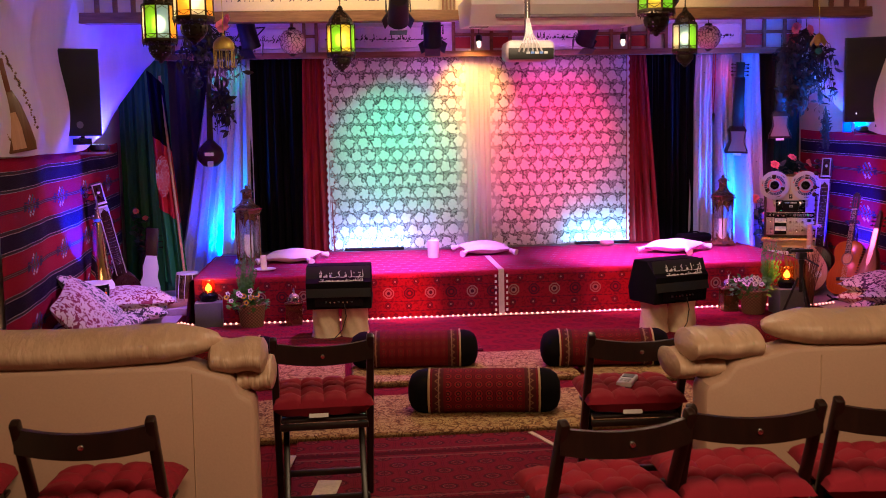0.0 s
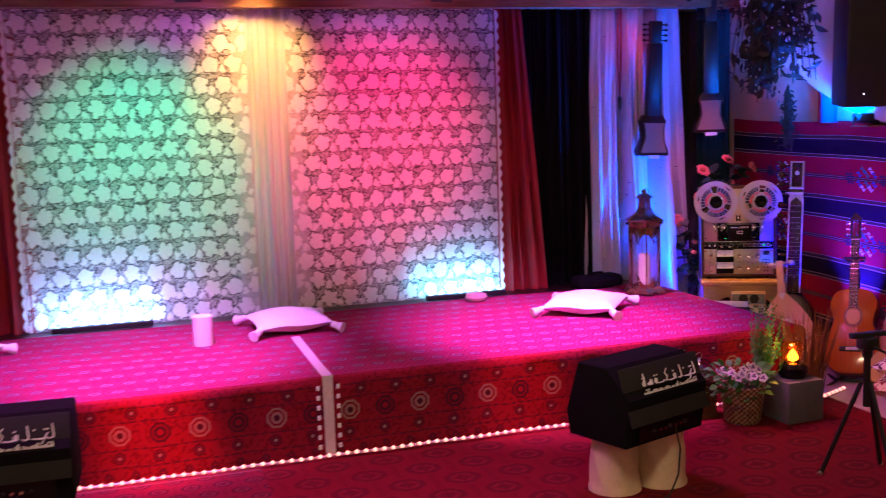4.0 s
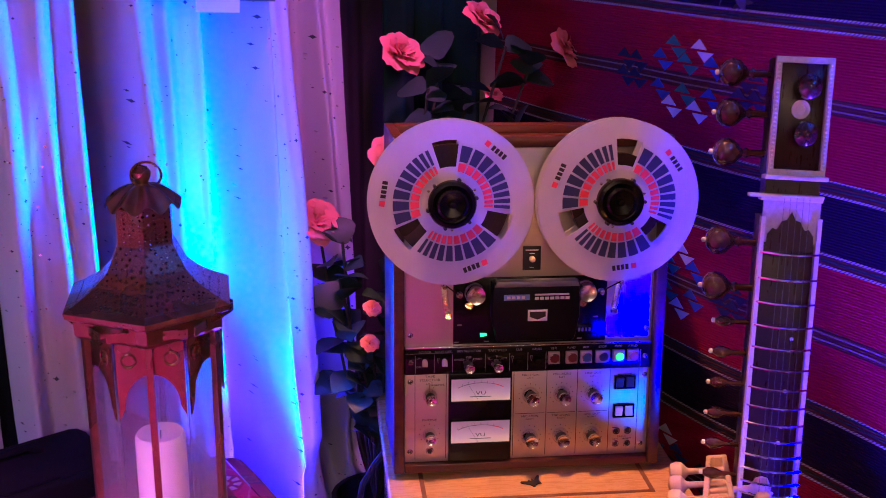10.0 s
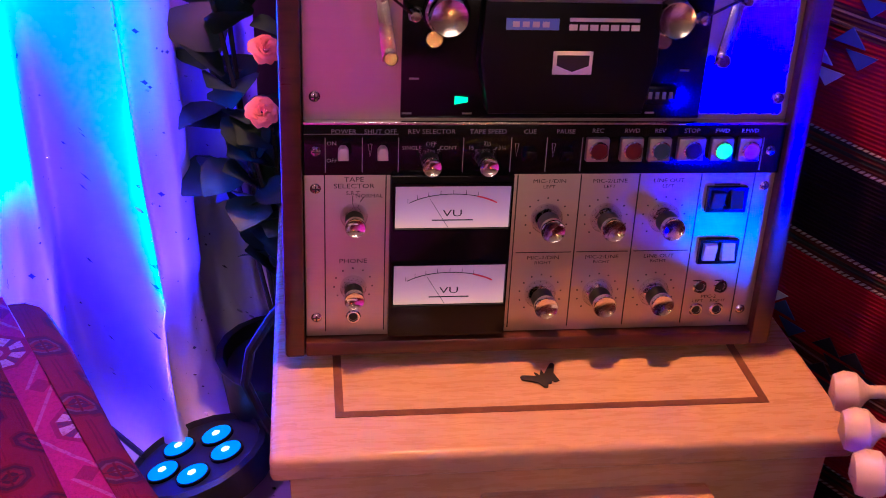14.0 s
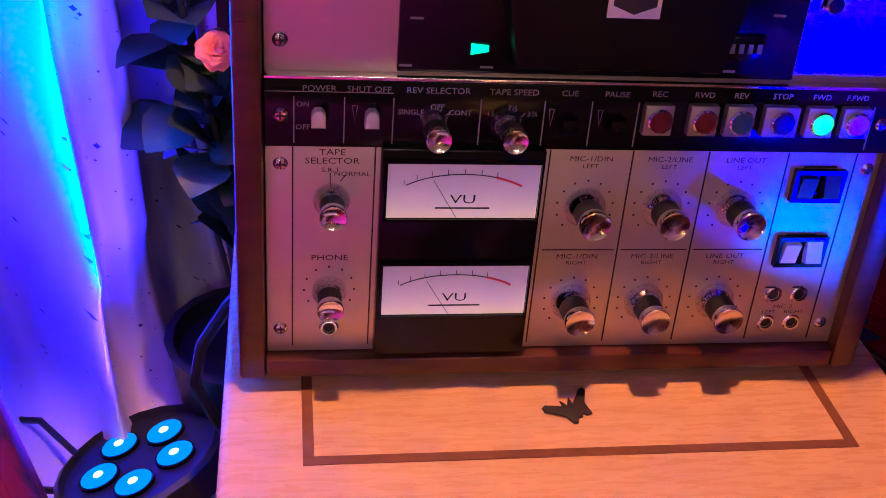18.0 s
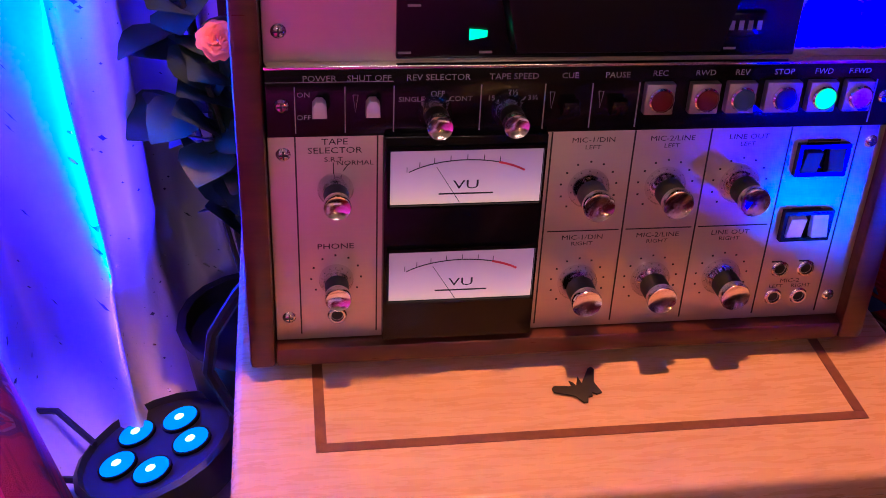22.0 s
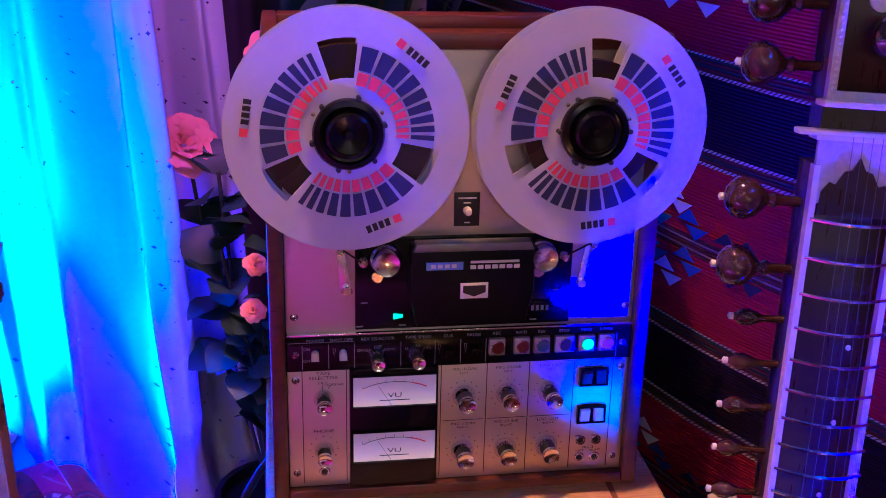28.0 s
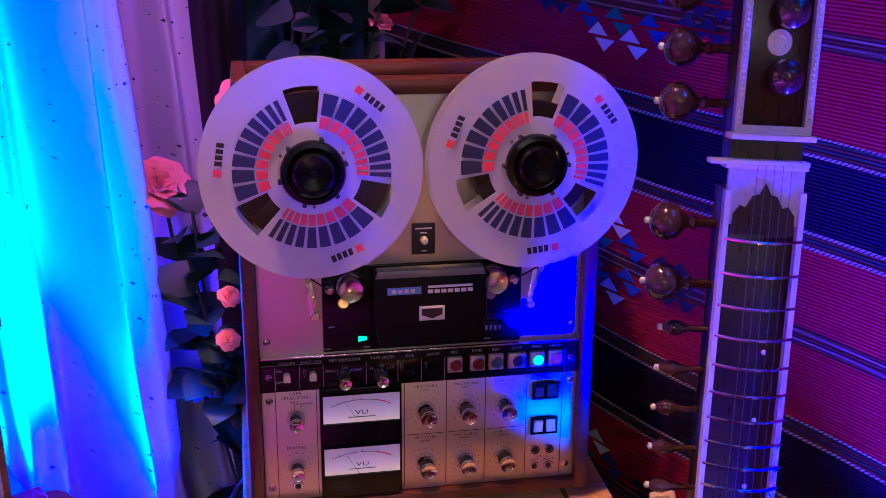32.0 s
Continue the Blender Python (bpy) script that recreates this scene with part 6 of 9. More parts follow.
    for i in range(6):
        part("neck_stud", bm_lathe([(0.0028, 0.0), (0.0022, 0.002), (0.0, 0.0025)], 8, m=Matrix.Translation((0.018 - 0.003 * i, -0.0455, 0.53 - 0.075 * i)) @ pose(0, 0, 0, 90, 0, 0)), M_BONE, S)
    return S


mesh_bead = mesh_of("bead", bm_lathe([(0.0, -0.0022), (0.0022, 0.0), (0.0, 0.0022)], 6), M_BONE)
sit = sitar(frame_m((4.288, 8.857, 1.16), (4.167, 8.735, 0.25), (-0.66, -0.75, 0)), "dark wooden sitar with bone edging leaning against the striped hanging")
sit.scale = (0.93, 1.0, 1.0)
copy_thing(sit, frame_m((-1.955, 8.33, 1.25), (-1.80, 8.62, 0.24), (0.35, -0.94, 0)))


def pear_outline(w, h, neck, n=24, belly=0.36):
    pts = []
    for i in range(n + 1):
        v = i / n
        z = h * (1 - math.cos(math.pi * v)) / 2
        if z < h * belly:
            x = w * math.sqrt(max(0, 1 - ((h * belly - z) / (h * belly)) ** 2))
        else:
            q = (z - h * belly) / (h * (1 - belly))
            x = neck + (w - neck) * (math.cos(math.pi / 2 * q) ** 0.95)
        pts.append((max(x, 0.002), z))
    return [(x, z) for x, z in pts] + [(-x, z) for x, z in pts[::-1]]


# oud leaning on the table
oud = thing("oud", "orange-brown oud with pearl rosettes leaning against the low table", "oud", frame_m((4.07, 8.735, 0.58), (3.929, 8.439, 0.03), (-0.72, -0.69, 0)) @ Matrix.Diagonal((0.94, 0.94, 0.94, 1)))
part("soundboard", bm_prism(pear_outline(0.178, 0.475, 0.022), 0.006, 0.002, pose(0, -0.003, 0)), M_SPRUCE, oud, "pale orange spruce soundboard")
for i in range(9):
    a0 = math.pi * i / 9
    a1 = math.pi * (i + 1) / 9
    out = pear_outline(0.177, 0.475, 0.022)[:25]
    rib = bmesh.new()
    rows = [[rib.verts.new((x * math.cos(a), 0.004 + 0.9 * x * math.sin(a), z)) for a in (a0, (a0 + a1) / 2, a1)] for x, z in out]
    for r0, r1 in zip(rows, rows[1:]):
        for k in range(2):
            rib.faces.new((r0[k], r0[k + 1], r1[k + 1], r1[k]))
    part("rib", rib, M_MAHOGANY, oud)
part("neck", bm_prism([(-0.026, 0.44), (0.026, 0.44), (0.019, 0.69), (-0.019, 0.69)], 0.03, 0.004, pose(0, -0.006, 0)), M_SPRUCE, oud)
part("neck_triangle", bm_prism([(-0.024, 0.472), (0.024, 0.472), (0.0, 0.425)], 0.002, 0, pose(0, -0.0085, 0)), M_BONE_INLAY, oud, "pearl inlaid triangle")


def rosette_mat(name="pierced_rosette", ground=(0.05, 0.02, 0.02), web=0.16, scale=110.0):
    n = Nodes(name)
    v = n.coords("Object")
    vo = n.node("ShaderNodeTexVoronoi", feature="DISTANCE_TO_EDGE")
    n.put(vo.inputs["Vector"], v)
    vo.inputs["Scale"].default_value = scale
    c = n.mix(n.math("LESS_THAN", vo.outputs["Distance"], web), ground, (0.75, 0.7, 0.72))
    return n.done(c, 0.5)


M_ROSETTE = rosette_mat("pierced_rosette", (0.16, 0.09, 0.10), 0.27, 95.0)
M_EMBLEM = rosette_mat("woven_emblem", (0.62, 0.02, 0.03), 0.055, 38.0)
for x, z, r in ((0.0, 0.245, 0.064), (0.092, 0.165, 0.034), (-0.092, 0.165, 0.034)):
    part("rosette", bm_lathe([(r, 0.0), (r * 0.97, 0.002), (0.0, 0.0025)], 32, m=Matrix.Translation((x, -0.003, z)) @ pose(0, 0, 0, 90, 0, 0)), M_ROSETTE, oud, "pierced pearl rosette")
part("bridge", bm_box(0.09, 0.012, 0.016, (0, -0.009, 0.085), 0.003), M_EBONY, oud)
for i in range(5):
    part("string", bm_tube([(-0.014 + 0.007 * i, -0.013, 0.69), (-0.03 + 0.015 * i, -0.012, 0.085)], 0.0005, 4), M_BONE, oud)
pb = part("pegbox", joined(bm_prism([(-0.018, 0.0), (-0.012, 0.0), (-0.006, 0.19), (-0.012, 0.19)], 0.02, 0.002), bm_prism([(0.012, 0.0), (0.018, 0.0), (0.012, 0.19), (0.006, 0.19)], 0.02, 0.002), bm_box(0.02, 0.018, 0.012, (0, 0.01, 0.186)), bm_box(0.026, 0.006, 0.19, (0, 0.022, 0.095))), M_PALE_PEG, oud, "open pegbox bent backwards", at=pose(0, -0.006, 0.680, -70, 0, 0) @ Matrix.Diagonal((1.35, 1.2, 1.12, 1)))
for i in range(6):
    z = 0.022 + 0.027 * i
    s = -1 if i % 2 else 1
    part("tuning_peg", bm_lathe([(0.0035, 0.0), (0.0045, 0.046), (0.006, 0.048), (0.013, 0.053), (0.0145, 0.060), (0.012, 0.066), (0.0, 0.069)], 16, m=Matrix.Translation((s * -0.012, 0.010, z)) @ pose(0, 0, 0, 0, s * 90, 0)), M_PALE_PEG, pb, "pale wooden peg")

# classical guitar on its stand
gt = thing("classical_guitar", "glossy amber classical guitar standing against the striped hanging", "guitar", frame_m((4.315, 8.375, 0.885), (4.04, 8.06, 0.07), (-0.75, -0.66, 0)) @ Matrix.Diagonal((0.84, 1.0, 1.075, 1)))


def guitar_outline():
    half = [(0.0, 0.0), (0.09, 0.006), (0.155, 0.045), (0.18, 0.11), (0.17, 0.175), (0.138, 0.225), (0.122, 0.26), (0.128, 0.30), (0.142, 0.34), (0.138, 0.385), (0.105, 0.425), (0.05, 0.44), (0.026, 0.442)]
    # smooth the outline
    pts = []
    for i in range(len(half) - 1):
        p0, p1, p2, p3 = (Vector(half[max(i - 1, 0)]), Vector(half[i]), Vector(half[i + 1]), Vector(half[min(i + 2, len(half) - 1)]))
        for k in range(4):
            t = k / 4
            pts.append(tuple(0.5 * ((2 * p1) + (p2 - p0) * t + (2 * p0 - 5 * p1 + 4 * p2 - p3) * t * t + (3 * p1 - p0 - 3 * p2 + p3) * t ** 3)))
    pts.append(half[-1])
    pts = [(max(x, 0.0), z) for x, z in pts]
    return pts + [(-x, z) for x, z in pts[::-1][:-1]]


part("body", bm_prism(guitar_outline(), 0.088, 0.003, pose(0, 0.003, 0)), M_MAHOGANY, gt, "mahogany back and sides")
part("soundboard", bm_prism([(x * 0.985, 0.003 + z * 0.988) for x, z in guitar_outline()], 0.004, 0.001, pose(0, -0.001, 0)), M_GUITAR_TOP, gt, "glossy amber soundboard")
part("rosette", bm_lathe([(0.058, 0.0), (0.058, 0.0012), (0.044, 0.0012), (0.043, 0.0)], 40, m=Matrix.Translation((0, -0.001, 0.295)) @ pose(0, 0, 0, 90, 0, 0)), M_INLAY, gt, "dark ring round the sound hole")
part("sound_hole", bm_lathe([(0.043, 0.0), (0.0425, 0.0008), (0.0, 0.0008)], 32, m=Matrix.Translation((0, -0.001, 0.295)) @ pose(0, 0, 0, 90, 0, 0)), M_SPRUCE, gt, "round sound hole")
part("bridge", bm_box(0.155, 0.008, 0.026, (0, -0.004, 0.125), 0.003), M_EBONY, gt)
part("tie_block", bm_box(0.075, 0.004, 0.016, (0, -0.009, 0.125), 0.001), M_BONE_INLAY, gt)
part("fingerboard", bm_prism([(-0.028, 0.335), (0.028, 0.335), (0.025, 0.70), (-0.025, 0.70)], 0.02, 0.001, pose(0, -0.008, 0)), M_EBONY, gt, "black fingerboard")
for i in range(17):
    part("fret", bm_box(0.053, 0.002, 0.0016, (0, -0.0085, 0.70 - 0.62 * (1 - 0.944 ** (i + 1)))), M_CHROME, gt)
part("nut", bm_box(0.052, 0.01, 0.005, (0, -0.007, 0.703)), M_BONE, gt)
for s in (-1, 1):
    part("head_side", bm_box(0.016, 0.02, 0.10, (s * 0.026, 0.0, 0.765), 0.002), M_EBONY, gt)
    for i in range(3):
        part("tuner", joined(bm_tube([(s * 0.034, 0.004, 0.735 + 0.03 * i), (s * 0.052, 0.004, 0.735 + 0.03 * i)], 0.0022, 8), bm_box(0.007, 0.006, 0.014, (s * 0.055, 0.004, 0.735 + 0.03 * i), 0.002)), M_CHROME, gt, "chrome machine head")
part("head_bar", bm_box(0.008, 0.018, 0.10, (0, 0.0, 0.765)), M_EBONY, gt)
part("head_foot", bm_prism([(-0.026, 0.7055), (0.026, 0.7055), (0.034, 0.722), (-0.034, 0.722)], 0.02, 0.001, pose(0, -0.008, 0)), M_EBONY, gt)
part("head_crown", bm_prism([(-0.034, 0.81), (0.034, 0.81), (0.034, 0.825), (0.022, 0.832), (0.012, 0.845), (0.0, 0.850), (-0.012, 0.845), (-0.022, 0.832), (-0.034, 0.825)], 0.02, 0.001, pose(0, -0.008, 0)), M_EBONY, gt)
for i in range(6):
    x = -0.019 + 0.0076 * i
    part("string", bm_tube([(x, -0.0115, 0.703), (x * 1.25, -0.0125, 0.125)], 0.0005, 4), M_BONE, gt)
# stand
st = thing("guitar_stand", "black metal guitar stand with a padded neck yoke", "stand", gt.matrix_world.copy())
part("pole", bm_tube([(0, 0.14, 0.02), (0, 0.13, 0.55), (0, 0.045, 0.60)], 0.009, 10), M_BLACK, st)
part("yoke", joined(bm_tube([(-0.062, -0.02, 0.598), (-0.055, 0.035, 0.598), (0.055, 0.035, 0.598), (0.062, -0.02, 0.598)], 0.008, 8), bm_tube([(-0.062, -0.022, 0.598), (0.062, -0.022, 0.598)], 0.006, 8)), M_BLACK, st, "padded black yoke")
for s in (-1, 1):
    part("leg", bm_tube([(0, 0.14, 0.06), (s * 0.14, -0.02, -0.075)], 0.008, 8), M_BLACK, st)
part("cradle", bm_tube([(-0.13, -0.02, -0.014), (-0.12, 0.1, -0.012), (0.12, 0.1, -0.012), (0.13, -0.02, -0.014)], 0.008, 8), M_BLACK, st)

# waisted lute (rubab) on the floor by the guitar
rb = thing("rubab", "pale wooden rubab with an inlaid neck leaning against the striped hanging", "rubab", frame_m((4.345, 8.035, 0.775), (4.045, 7.785, 0.06), (-0.75, -0.66, 0)))
part("body", bm_prism([(0.0, 0.0), (0.09, 0.02), (0.115, 0.09), (0.10, 0.16), (0.062, 0.20), (0.085, 0.25), (0.06, 0.36), (0.03, 0.47), (-0.03, 0.47), (-0.055, 0.36), (-0.07, 0.25), (-0.058, 0.20), (-0.10, 0.16), (-0.115, 0.09), (-0.09, 0.02)], 0.11, 0.008), M_RUBAB, rb, "carved brown body")
part("skin", bm_prism([(0.0, 0.006), (0.085, 0.026), (0.108, 0.09), (0.095, 0.155), (0.058, 0.195), (-0.054, 0.195), (-0.095, 0.155), (-0.108, 0.09), (-0.085, 0.026)], 0.003, 0, pose(0, -0.002, 0)), plain("goat_skin", (0.42, 0.29, 0.15), 0.6), rb, "pale skin soundboard")
part("neck", bm_prism([(-0.03, 0.46), (0.03, 0.46), (0.022, 0.64), (-0.022, 0.64)], 0.05, 0.004), M_MAHOGANY, rb)
part("pearl_inlay", bm_prism([(-0.018, 0.34), (-0.004, 0.30), (0.012, 0.34), (0.02, 0.42), (0.017, 0.63), (-0.017, 0.63)], 0.002, 0, pose(0, -0.0015, 0)), plain("mother_of_pearl", (0.72, 0.66, 0.58), 0.2, 0.2, vary=0.5, grain=90), rb, "glittering mother-of-pearl inlay")
part("pegbox", bm_prism([(-0.022, 0.64), (0.022, 0.64), (0.012, 0.78), (0.0, 0.80), (-0.012, 0.78)], 0.045, 0.004), M_EBONY, rb)
for i in range(3):
    for s in (-1, 1):
        part("tuning_peg", bm_lathe([(0.003, 0.0), (0.003, 0.025), (0.009, 0.034), (0.007, 0.046), (0.0, 0.05)], 12, m=Matrix.Translation((s * 0.012, 0.02, 0.665 + 0.035 * i)) @ pose(0, 0, 0, 0, s * 90, 0)), M_PEG, rb)
for i in range(11):
    part("side_peg", bm_lathe([(0.002, 0.0), (0.002, 0.02), (0.006, 0.027), (0.005, 0.036), (0.0, 0.038)], 10, m=Matrix.Translation((-0.055 + 0.0018 * i, 0.02, 0.22 + 0.023 * i)) @ pose(0, 0, 0, 0, -90, 0)), M_PEG, rb)

# things by the table's foot: an inlaid games box and a carton
kb = thing("games_box", "inlaid wooden backgammon box with geometric marquetry standing upright", "box", pose(4.035, 8.985, 0.0, -8, 0, -27))


def marquetry_mat():
    n = Nodes("marquetry")
    s = n.xyz(n.coords("Object"))
    a, b = n.math("FLOOR", n.math("MULTIPLY", s[0], 34.0)), n.math("FLOOR", n.math("MULTIPLY", s[2], 34.0))
    chk = n.math("MODULO", n.math("ABSOLUTE", n.math("ADD", a, b)), 2.0)
    fx = n.math("ABSOLUTE", n.math("SUBTRACT", n.math("FRACT", n.math("MULTIPLY", s[0], 102.0)), 0.5))
    fz = n.math("ABSOLUTE", n.math("SUBTRACT", n.math("FRACT", n.math("MULTIPLY", s[2], 102.0)), 0.5))
    tiny = n.math("LESS_THAN", n.math("ADD", fx, fz), 0.45)
    dark = n.mix(tiny, (0.06, 0.05, 0.045), (0.4, 0.36, 0.3))
    c = n.mix(chk, dark, (0.62, 0.56, 0.5))
    return n.done(c, 0.4)


M_MARQ = marquetry_mat()
part("body", bm_box(0.205, 0.06, 0.37, (0, 0.0, 0.185), 0.004), M_BEECH, kb)
part("front", bm_box(0.195, 0.004, 0.27, (0, -0.0315, 0.15)), M_MARQ, kb, "black and ivory marquetry front")
part("band", bm_box(0.195, 0.005, 0.06, (0, -0.0318, 0.322)), plain("grey_marquetry", (0.25, 0.25, 0.24), 0.4, vary=0.4, grain=60), kb, "grey patterned band")
for i in range(2):
    part("hexagon", bm_lathe([(0.03, 0.0), (0.03, 0.001), (0.0, 0.001)], 6, m=Matrix.Translation((-0.03 + 0.065 * i, -0.0345, 0.322)) @ pose(0, 0, 0, 90, 0, 0)), M_INK, kb)
cart = thing("tape_carton", "black tape carton with a white flap leaning by the stage", "carton", pose(3.765, 8.85, 0.0, -10, 3, -20) @ Matrix.Diagonal((1.15, 1.0, 1.12, 1)))
part("body", bm_box(0.27, 0.03, 0.285, (0, 0, 0.1425), 0.002), M_BLACK, cart, "black printed carton")
part("lid", bm_box(0.272, 0.04, 0.030, (-0.015, 0.004, 0.300), 0.002), M_WHITE_CLOTH, cart, "white carton flap")
for i in range(11):
    if i != 6:
        part("print_bar", bm_box(0.010, 0.001, 0.011, (-0.028 + 0.0135 * i, -0.0156, 0.255)), M_WHITE_INK, cart)
for i in range(3):
    part("print_bar", bm_box(0.014, 0.001, 0.018, (0.064 + 0.018 * i, -0.0156, 0.230)), M_RED_PRINT, cart)


# flat LED lamps
def par_can(m, label, colour, strength, lit=5, r=0.094):
    P = thing("led_lamp", label, "stage lamp", m, group="floor lamps")
    part("housing", bm_lathe([(r * 0.72, -0.05), (r, -0.035), (r, 0.0), (r * 0.93, 0.004), (r * 0.9, -0.004), (0.0, -0.004)], 20), M_BLACK, P, "flat black housing")
    lens = glowing("lit_lens", colour, strength * 0.55)
    diode = glowing("diode", (0.6, 0.95, 1.0), strength)
    for i in range(lit):
        a = 2 * math.pi * i / lit + 0.53
        x, y = 0.044 * math.cos(a), 0.044 * math.sin(a)
        part("lens", bm_lathe([(0.0200, -0.003), (0.0197, 0.002), (0.0, 0.004)], 20, at=(x, y, 0)), lens, P, "lit blue lens")
        part("diode", bm_lathe([(0.0062, 0.0025), (0.005, 0.0042), (0.0, 0.005)], 12, at=(x, y, 0)), diode, P, "white-hot diode")
        part("lens_rim", bm_lathe([(0.0200, -0.003), (0.0222, -0.003), (0.0222, 0.001), (0.0203, 0.001)], 20, at=(x, y, 0)), M_BLACK_GLOSS, P)
    part("yoke", bm_tube([(-r - 0.012, 0, -0.06), (-r - 0.012, 0, -0.018), (-r + 0.002, 0, -0.018)], 0.005, 8), M_BLACK, P)
    part("yoke", bm_tube([(r + 0.012, 0, -0.06), (r + 0.012, 0, -0.018), (r - 0.002, 0, -0.018)], 0.005, 8), M_BLACK, P)
    return P


par_can(pose(3.884, 9.551, 0.092, -15.9, -12.2, 0), "flat black LED lamp with five lit blue lenses on the floor", (0.0, 0.20, 1.0), 2.6)
par_can(pose(-1.30, 9.55, 0.12, 8, -4, 20), "flat black LED lamp on the floor by the other stage end", (0.0, 0.50, 1.0), 2.0)
par_can(pose(4.22, 8.36, 0.13, 20, 10, 0), "small black LED lamp on the floor behind the guitar", (0.0, 0.1, 1.0), 5.0)
thing("cable", "black cable looping down behind the table", "cable", bm=bm_tube([(3.99, 9.42, 0.41), (3.949, 9.45, 0.339), (3.922, 9.45, 0.304), (3.914, 9.45, 0.263), (3.93, 9.45, 0.214), (3.965, 9.45, 0.13), (4.0, 9.47, 0.012)], 0.006, 8), material=M_BLACK)
thing("cable", "thin black lamp cable lying on the curtain hem", "cable", bm=bm_tube([(3.835, 9.61, 0.07), (3.816, 9.677, 0.075), (3.78, 9.72, 0.06), (3.74, 9.74, 0.05), (3.73, 9.68, 0.05), (3.776, 9.602, 0.055), (3.80, 9.58, 0.06)], 0.004, 6), material=M_BLACK)
# black bag behind the stage corner
M_BAG = plain("bag_nylon", (0.006, 0.006, 0.007), 0.95, vary=0.3, grain=500, bump=0.4, Specular_IOR_Level=0.1)
bag = thing("gig_bag", "black padded bag lying behind the stage corner", "bag", pose(3.33, 9.63, 0.36, 0, 0, 6))
part("body", bm_box(0.33, 0.15, 0.085, (0, 0, 0.042), 0.035, 4), M_BAG, bag)
part("pocket", bm_box(0.22, 0.02, 0.05, (0.02, -0.078, 0.038), 0.009, 3), M_BAG, bag)
part("zip", bm_tube([(-0.15, -0.06, 0.060), (0.0, -0.077, 0.064), (0.15, -0.06, 0.060)], 0.003, 6), M_BLACK_GLOSS, bag)
part("handle", bm_tube([(-0.06, 0, 0.08), (-0.04, 0, 0.098), (0.04, 0, 0.098), (0.06, 0, 0.08)], 0.007, 8), M_BAG, bag)


# silk rose bush behind the deck
def rose_mesh():
    """An open silk rose: rings of curled, pointed petals round a tight heart."""
    bm = bmesh.new()
    rnd = random.Random(5)
    for ring, (cnt, base, tilt, w, l) in enumerate(((4, 0.002, 2, 0.008, 0.020), (5, 0.004, 10, 0.012, 0.023), (6, 0.006, 22, 0.015, 0.026), (7, 0.008, 38, 0.018, 0.030), (8, 0.009, 60, 0.020, 0.032))):
        for k in range(cnt):
            a = 360 * k / cnt + ring * 31 + rnd.uniform(-9, 9)
            m = pose(0, 0, 0, 0, 0, a) @ Matrix.Translation((base, 0, 0.004)) @ pose(0, 0, 0, rnd.uniform(-12, 12), tilt + rnd.uniform(-7, 7), 0)
            rows = []
            for i in range(6):
                v = i / 5
                ww = w * math.sin(math.pi * (0.12 + 0.72 * v)) ** 0.8
                curl = 0.35 * l * v ** 3
                rows.append([bm.verts.new(m @ Vector((curl + 0.007 * (q * q) * (v - 0.5) * -1.2 + 0.0012 * math.sin(5 * q + k), q * ww, v * l * (1 - 0.14 * q * q) - 0.3 * curl))) for q in (-1, -0.5, 0, 0.5, 1)])
            for r0, r1 in zip(rows, rows[1:]):
                for q in range(4):
                    bm.faces.new((r0[q], r0[q + 1], r1[q + 1], r1[q]))
    return mesh_of("rose", bm, M_ROSE)


def leaf_mesh(name, length, width, material, fold=0.25):
    bm = bmesh.new()
    rows = []
    for i in range(6):
        v = i / 5
        w = width * math.sin(math.pi * min(1, v * 0.93 + 0.05)) * (1 - 0.25 * v)
        z = 0.18 * length * math.sin(v * 2.2)
        rows.append([bm.verts.new((v * length, q * w, z + abs(q) * w * fold)) for q in (-1, 0, 1)])
    for r0, r1 in zip(rows, rows[1:]):
        for q in range(2):
            bm.faces.new((r0[q], r1[q], r1[q + 1], r0[q + 1]))
    return mesh_of(name, bm, material)


MESH_ROSE, MESH_LEAF = rose_mesh(), leaf_mesh("leaf", 0.056, 0.033, M_LEAF, 0.15)


def rose_bush(at, stems, blooms, seed, label):
    rnd = random.Random(seed)
    B = thing("rose_bush", label, "artificial plant", pose(*at))
    part("pot", bm_lathe([(0.07, 0.0), (0.09, 0.16), (0.095, 0.17), (0.085, 0.17), (0.08, 0.15), (0.0, 0.15)], 20), M_BLACK, B)
    for s in stems:
        pts = [Vector((0, 0, 0.15)), Vector(s) * 0.5 + Vector((rnd.uniform(-0.03, 0.03), rnd.uniform(-0.03, 0.03), 0.08)), Vector(s)]
        line = [pts[0] * (1 - t) ** 2 + pts[1] * 2 * t * (1 - t) + pts[2] * t * t for t in [i / 10 for i in range(11)]]
        part("stem", bm_tube(line, 0.003, 6), M_STEM, B)
        for i in range(5, 11):
            for _ in range(2 if s[2] < 0.8 else 3):
                d = Euler((rnd.uniform(-0.6, 0.6), rnd.uniform(-0.9, 0.6), rnd.uniform(0, 6.28)))
                o = part("leaf", MESH_LEAF, None, B)
                k = rnd.uniform(0.8, 1.35)
                o.matrix_local = Matrix.Translation(line[i] + Vector((rnd.uniform(-0.012, 0.012), rnd.uniform(-0.012, 0.012), rnd.uniform(-0.02, 0.02)))) @ d.to_matrix().to_4x4() @ Matrix.Diagonal((k, k, k, 1))
    for x, y, z, k, tx, ty in blooms:
        o = part("rose", MESH_ROSE, None, B, "coral silk rose")
        o.matrix_local = pose(x - at[0], y - at[1], z - at[2], tx, ty, 0) @ pose(0, 0, 0, 0, 0, rnd.uniform(0, 360)) @ Matrix.Diagonal((k, k, k, 1))
    return B


